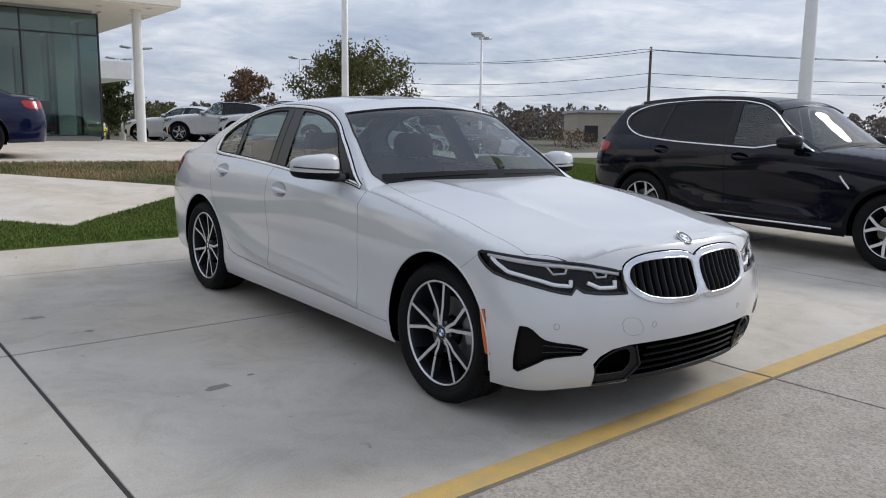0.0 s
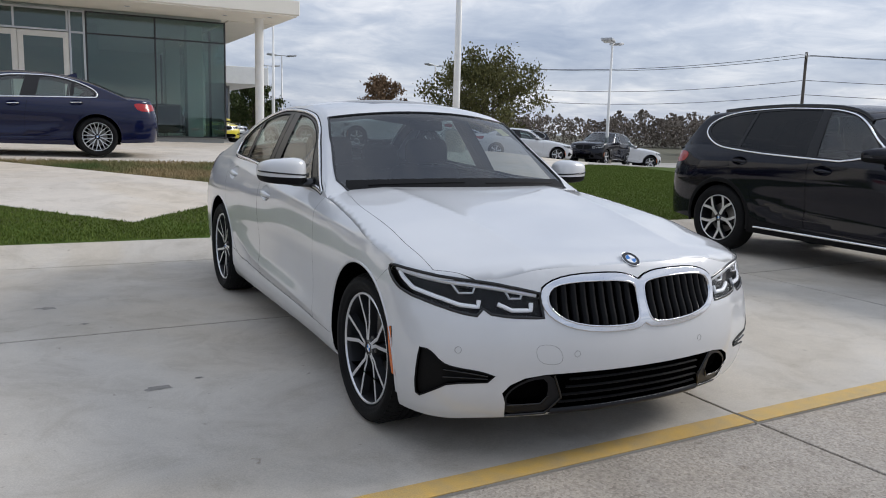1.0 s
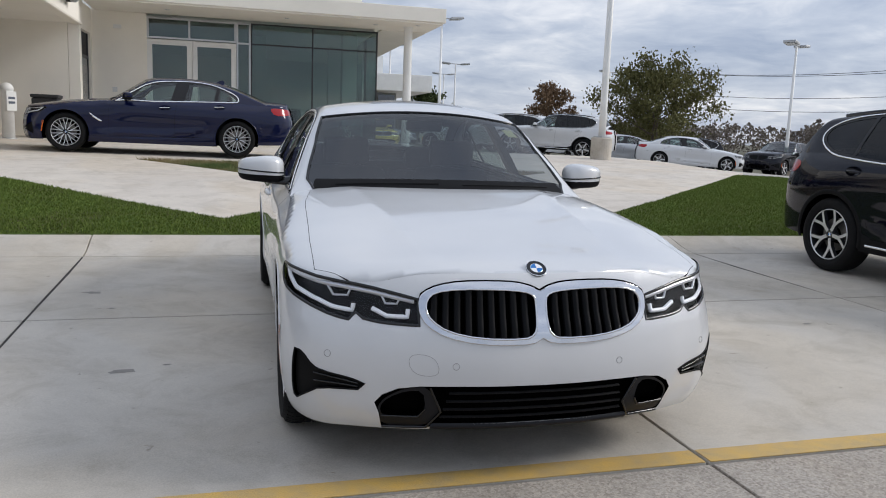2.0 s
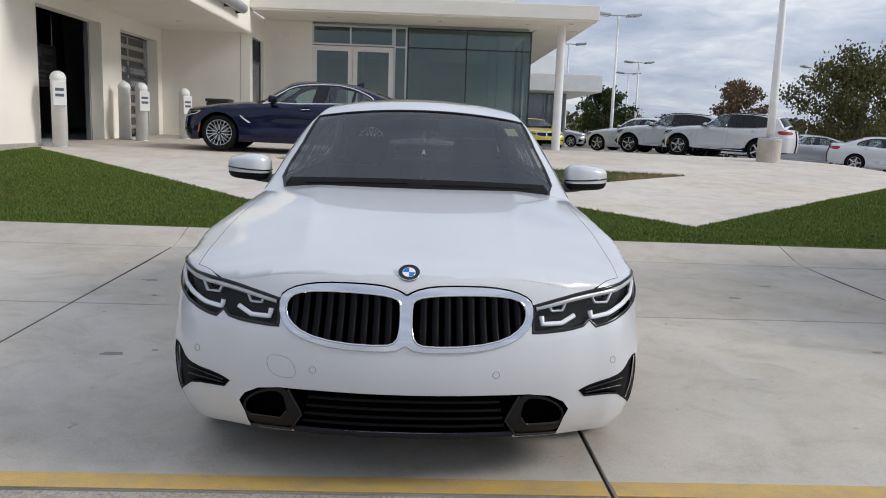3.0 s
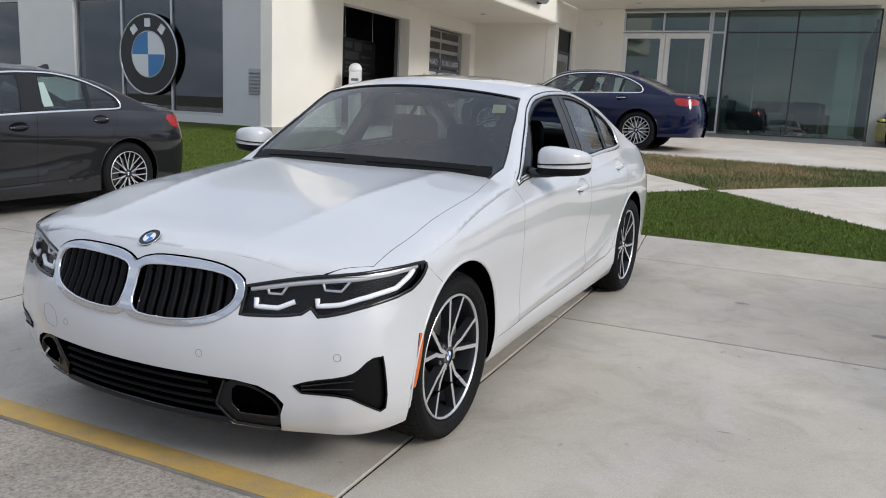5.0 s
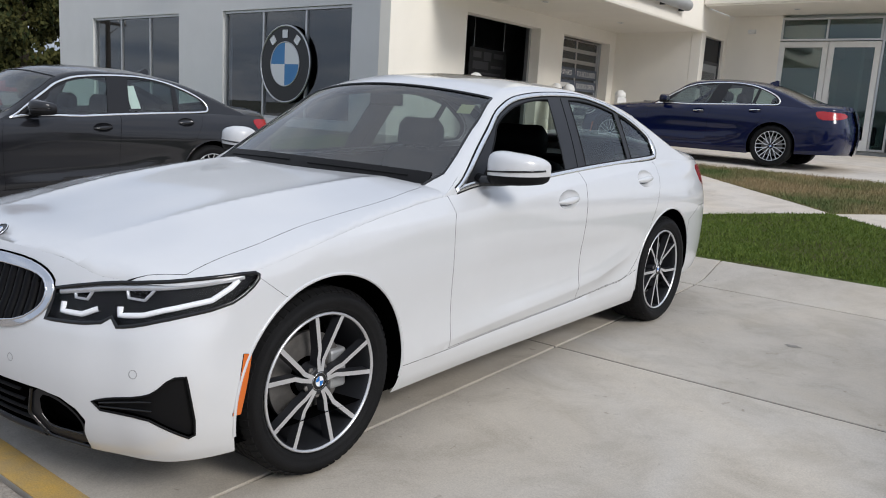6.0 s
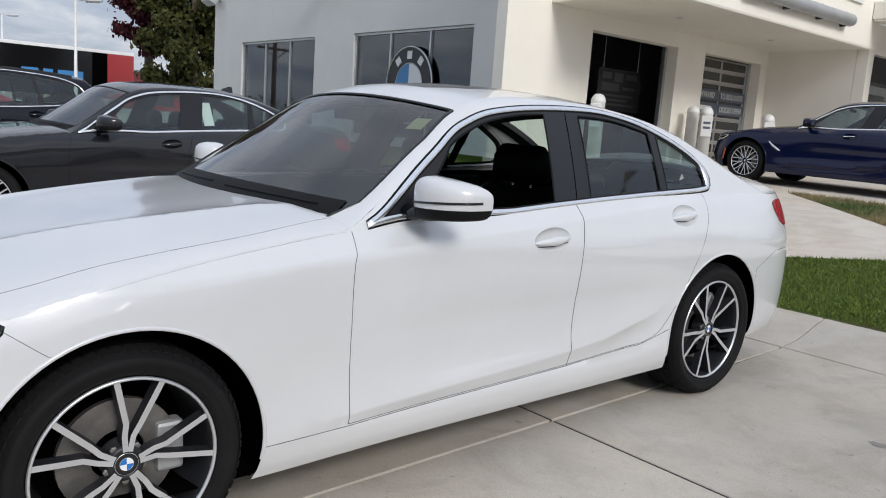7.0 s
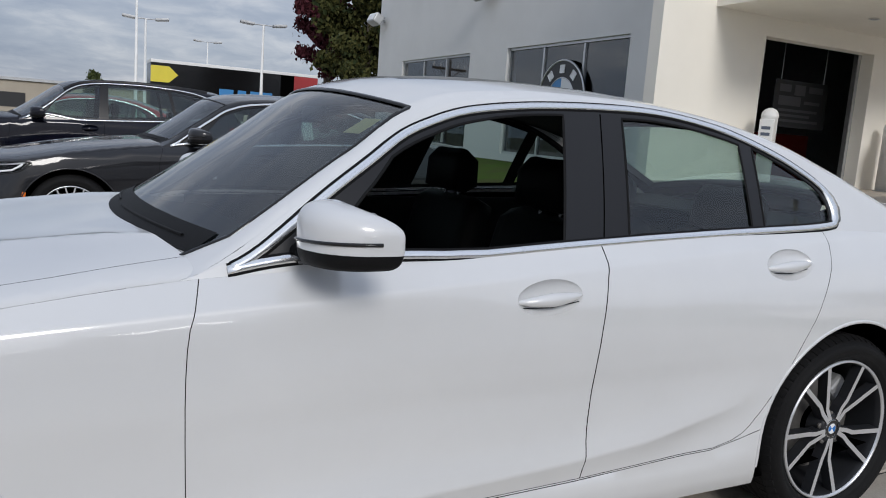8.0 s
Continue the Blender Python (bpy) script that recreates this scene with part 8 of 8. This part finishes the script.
def slab(x0, x1, y0, y1, mat, name="slab", gap=0.006, rows=1, thick=0.16, lift=0.0, parent=pave):
    bm = bmesh.new()
    x0, x1, y0, y1 = x0 + gap, x1 - gap, y0 + gap, y1 - gap
    skew = SKEW
    c = 0.003
    ys = np.linspace(y0, y1, rows + 1)
    ring_in = [(x0 + c, y) for y in np.linspace(y0 + c, y1 - c, rows + 1)], [(x1 - c, y) for y in np.linspace(y0 + c, y1 - c, rows + 1)]
    L = [bm.verts.new((x, y, gzf(x, y) + lift)) for x, y in ring_in[0]]
    R = [bm.verts.new((x, y, gzf(x, y) + lift)) for x, y in ring_in[1]]
    Lo = [bm.verts.new((x0, y, gzf(x0, y) - 0.005 + lift)) for y in ys]
    Ro = [bm.verts.new((x1, y, gzf(x1, y) - 0.005 + lift)) for y in ys]
    Lb = [bm.verts.new((x0, y, gzf(x0, y) - thick)) for y in ys]
    Rb = [bm.verts.new((x1, y, gzf(x1, y) - thick)) for y in ys]
    for i in range(rows):
        bm.faces.new((L[i], R[i], R[i + 1], L[i + 1]))
        bm.faces.new((Lo[i], L[i], L[i + 1], Lo[i + 1]))
        bm.faces.new((R[i], Ro[i], Ro[i + 1], R[i + 1]))
        bm.faces.new((Lb[i], Lo[i], Lo[i + 1], Lb[i + 1]))
        bm.faces.new((Ro[i], Rb[i], Rb[i + 1], Ro[i + 1]))
    bm.faces.new((Lo[0], Ro[0], R[0], L[0]))
    bm.faces.new((L[-1], R[-1], Ro[-1], Lo[-1]))
    bm.faces.new((Lb[0], Rb[0], Ro[0], Lo[0]))
    bm.faces.new((Lo[-1], Ro[-1], Rb[-1], Lb[-1]))
    for v in bm.verts:
        turned(v.co)
    return part(name, bm, mat, parent)


for a, b in zip(COLS, COLS[1:]):
    slab(a, b, -0.765, 1.89, CONCRETE, rows=3, gap=0.008)
    slab(a, b, 1.89, 4.05, CONCRETE, rows=3, gap=0.008)
    slab(a, b, 4.05, 4.63, CONCRETE, rows=6, gap=0.004)
    for i in range(4):
        slab(a, b, -0.77 - 3.6 * (i + 1), -0.77 - 3.6 * i, AISLE, rows=2, gap=0.007)
filler = tagged(new("joint_filler"), "dark sealant sunk into the joints between slabs", "joint filler", kind="structure")
for a, b in zip(COLS, COLS[1:]):
    sunk_ = 0.014 if abs(a - 0.777) < 0.01 else 0.004      # the joint beside the sedan has lost its sealant
    for x0, y0, x1, y1 in [(a + 0.008, y - 0.0078, b - 0.008, y + 0.0078) for y in (1.89, 4.05)] + [(a - 0.0078, u, a + 0.0078, v) for u, v in ((-0.76, 1.882), (1.898, 4.042))]:
        bm = bmesh.new()
        vs = [bm.verts.new((x, y, gzf(x, y) - z)) for z in (0.05, 0.004 if x1 - x0 > 1 else sunk_) for x, y in ((x0, y0), (x1, y0), (x1, y1), (x0, y1))]
        bm.faces.new(vs[4:])
        for j in range(4):
            bm.faces.new((vs[j], vs[(j + 1) % 4], vs[4 + (j + 1) % 4], vs[4 + j]))
        for v in vs:
            turned(v.co)
        part("filler_strip", bm, JOINT, filler)
line = tagged(new("yellow_line"), "worn yellow painted line along the slab edge", "road marking", kind="structure")
for a, b in zip(COLS, COLS[1:]):
    bm = bmesh.new()
    vs = [bm.verts.new((x, y, gzf(x, y) + z)) for z in (0.0, 0.0035) for x, y in ((a + 0.013, -0.758), (b - 0.013, -0.758), (b - 0.013, -0.640), (a + 0.013, -0.640))]
    bm.faces.new(vs[4:])
    for j in range(4):
        bm.faces.new((vs[j], vs[(j + 1) % 4], vs[4 + (j + 1) % 4], vs[4 + j]))
    for v in vs:
        turned(v.co)
    part("line_stretch", bm, YELLOW, line)
# stains and chips on the slabs
STAIN = material("dark_chip_stain", (0.20, 0.185, 0.165), rough=0.9, second=(0.31, 0.29, 0.265), amount=0.8, scale=30, grain=0.2)
random.seed(11)
for x, y, r in ((-1.66, 0.74, 0.05), (-1.45, 0.82, 0.02), (2.55, 2.6, 0.045), (-2.1, 2.6, 0.05), (3.0, 3.1, 0.05), (1.7, 2.95, 0.04), (2.9, 1.2, 0.03), (-1.9, 2.1, 0.025)):
    bm = bmesh.new()
    n = 14
    rr_ = [r * random.uniform(0.55, 1.25) for _ in range(n)]
    vs = [bm.verts.new((x + rr_[i] * 1.4 * math.cos(6.283 * i / n), y + rr_[i] * 0.7 * math.sin(6.283 * i / n), gzf(x, y + rr_[i] * 0.7 * math.sin(6.283 * i / n)) + 0.0022)) for i in range(n)]
    bm.faces.new(vs)
    tagged(mesh_object("slab_stain", bm, STAIN), "dark chipped patch in the slab surface", "stain", "slab stains", "structure")

# ---------------------------------------------------------------- grass
def turf(name, poly, count, seed, mats, label, h=0.045):
    rnd = np.random.default_rng(seed)
    b = np.array(poly)
    lo, hi = b.min(0), b.max(0)
    p = rnd.uniform(lo, hi, (count * 3, 2))
    p = p[inside(poly, p)][:count]
    n = len(p)
    z = gz(p[:, 0], p[:, 1])
    a = rnd.uniform(0, 2 * np.pi, n)
    hh = h * rnd.uniform(0.5, 1.5, n)
    w = 0.006 * rnd.uniform(0.6, 1.5, n)
    d = np.stack([np.cos(a), np.sin(a)], 1)
    lean = rnd.normal(0, 0.5, (n, 2)) * hh[:, None]
    v = np.zeros((n, 3, 3))
    v[:, 0, :2], v[:, 1, :2], v[:, 2, :2] = p - d * w[:, None], p + d * w[:, None], p + lean
    v[:, 0, 2] = v[:, 1, 2] = z - 0.005
    v[:, 2, 2] = z + hh
    me = bpy.data.meshes.new(name)
    me.from_pydata(v.reshape(-1, 3).tolist(), [], np.arange(n * 3).reshape(-1, 3).tolist())
    me.materials.append(mats)
    return tagged(new(name, me), label, "grass", kind="stuff")


BLADE = leaf_material("grass_blades", (0.080, 0.130, 0.020), (0.145, 0.188, 0.042))
BLADE_DRY = material("dry_grass_blades", (0.30, 0.225, 0.115), rough=0.8, second=(0.085, 0.125, 0.03), amount=0.35, scale=0.55, grain=0.3, grain_scale=40)
NEAR = [(-9, 4.66), (11.5, 4.66), (11.5, 12.55), (10.3, 12.55), (5.15, 7.15), (3.17, 5.42), (0.9, 7.3), (-1.23, 5.39), (-2.4, 6.35), (-6.75, 10.3), (-6.95, 10.0), (-7.4, 9.9), (-9, 9.9)]
turf("grass", NEAR, 300000, 1, BLADE, "short mown green grass", h=0.022)
turf("grass", GRASS_BACK, 30000, 2, BLADE_DRY, "patchy browned grass")
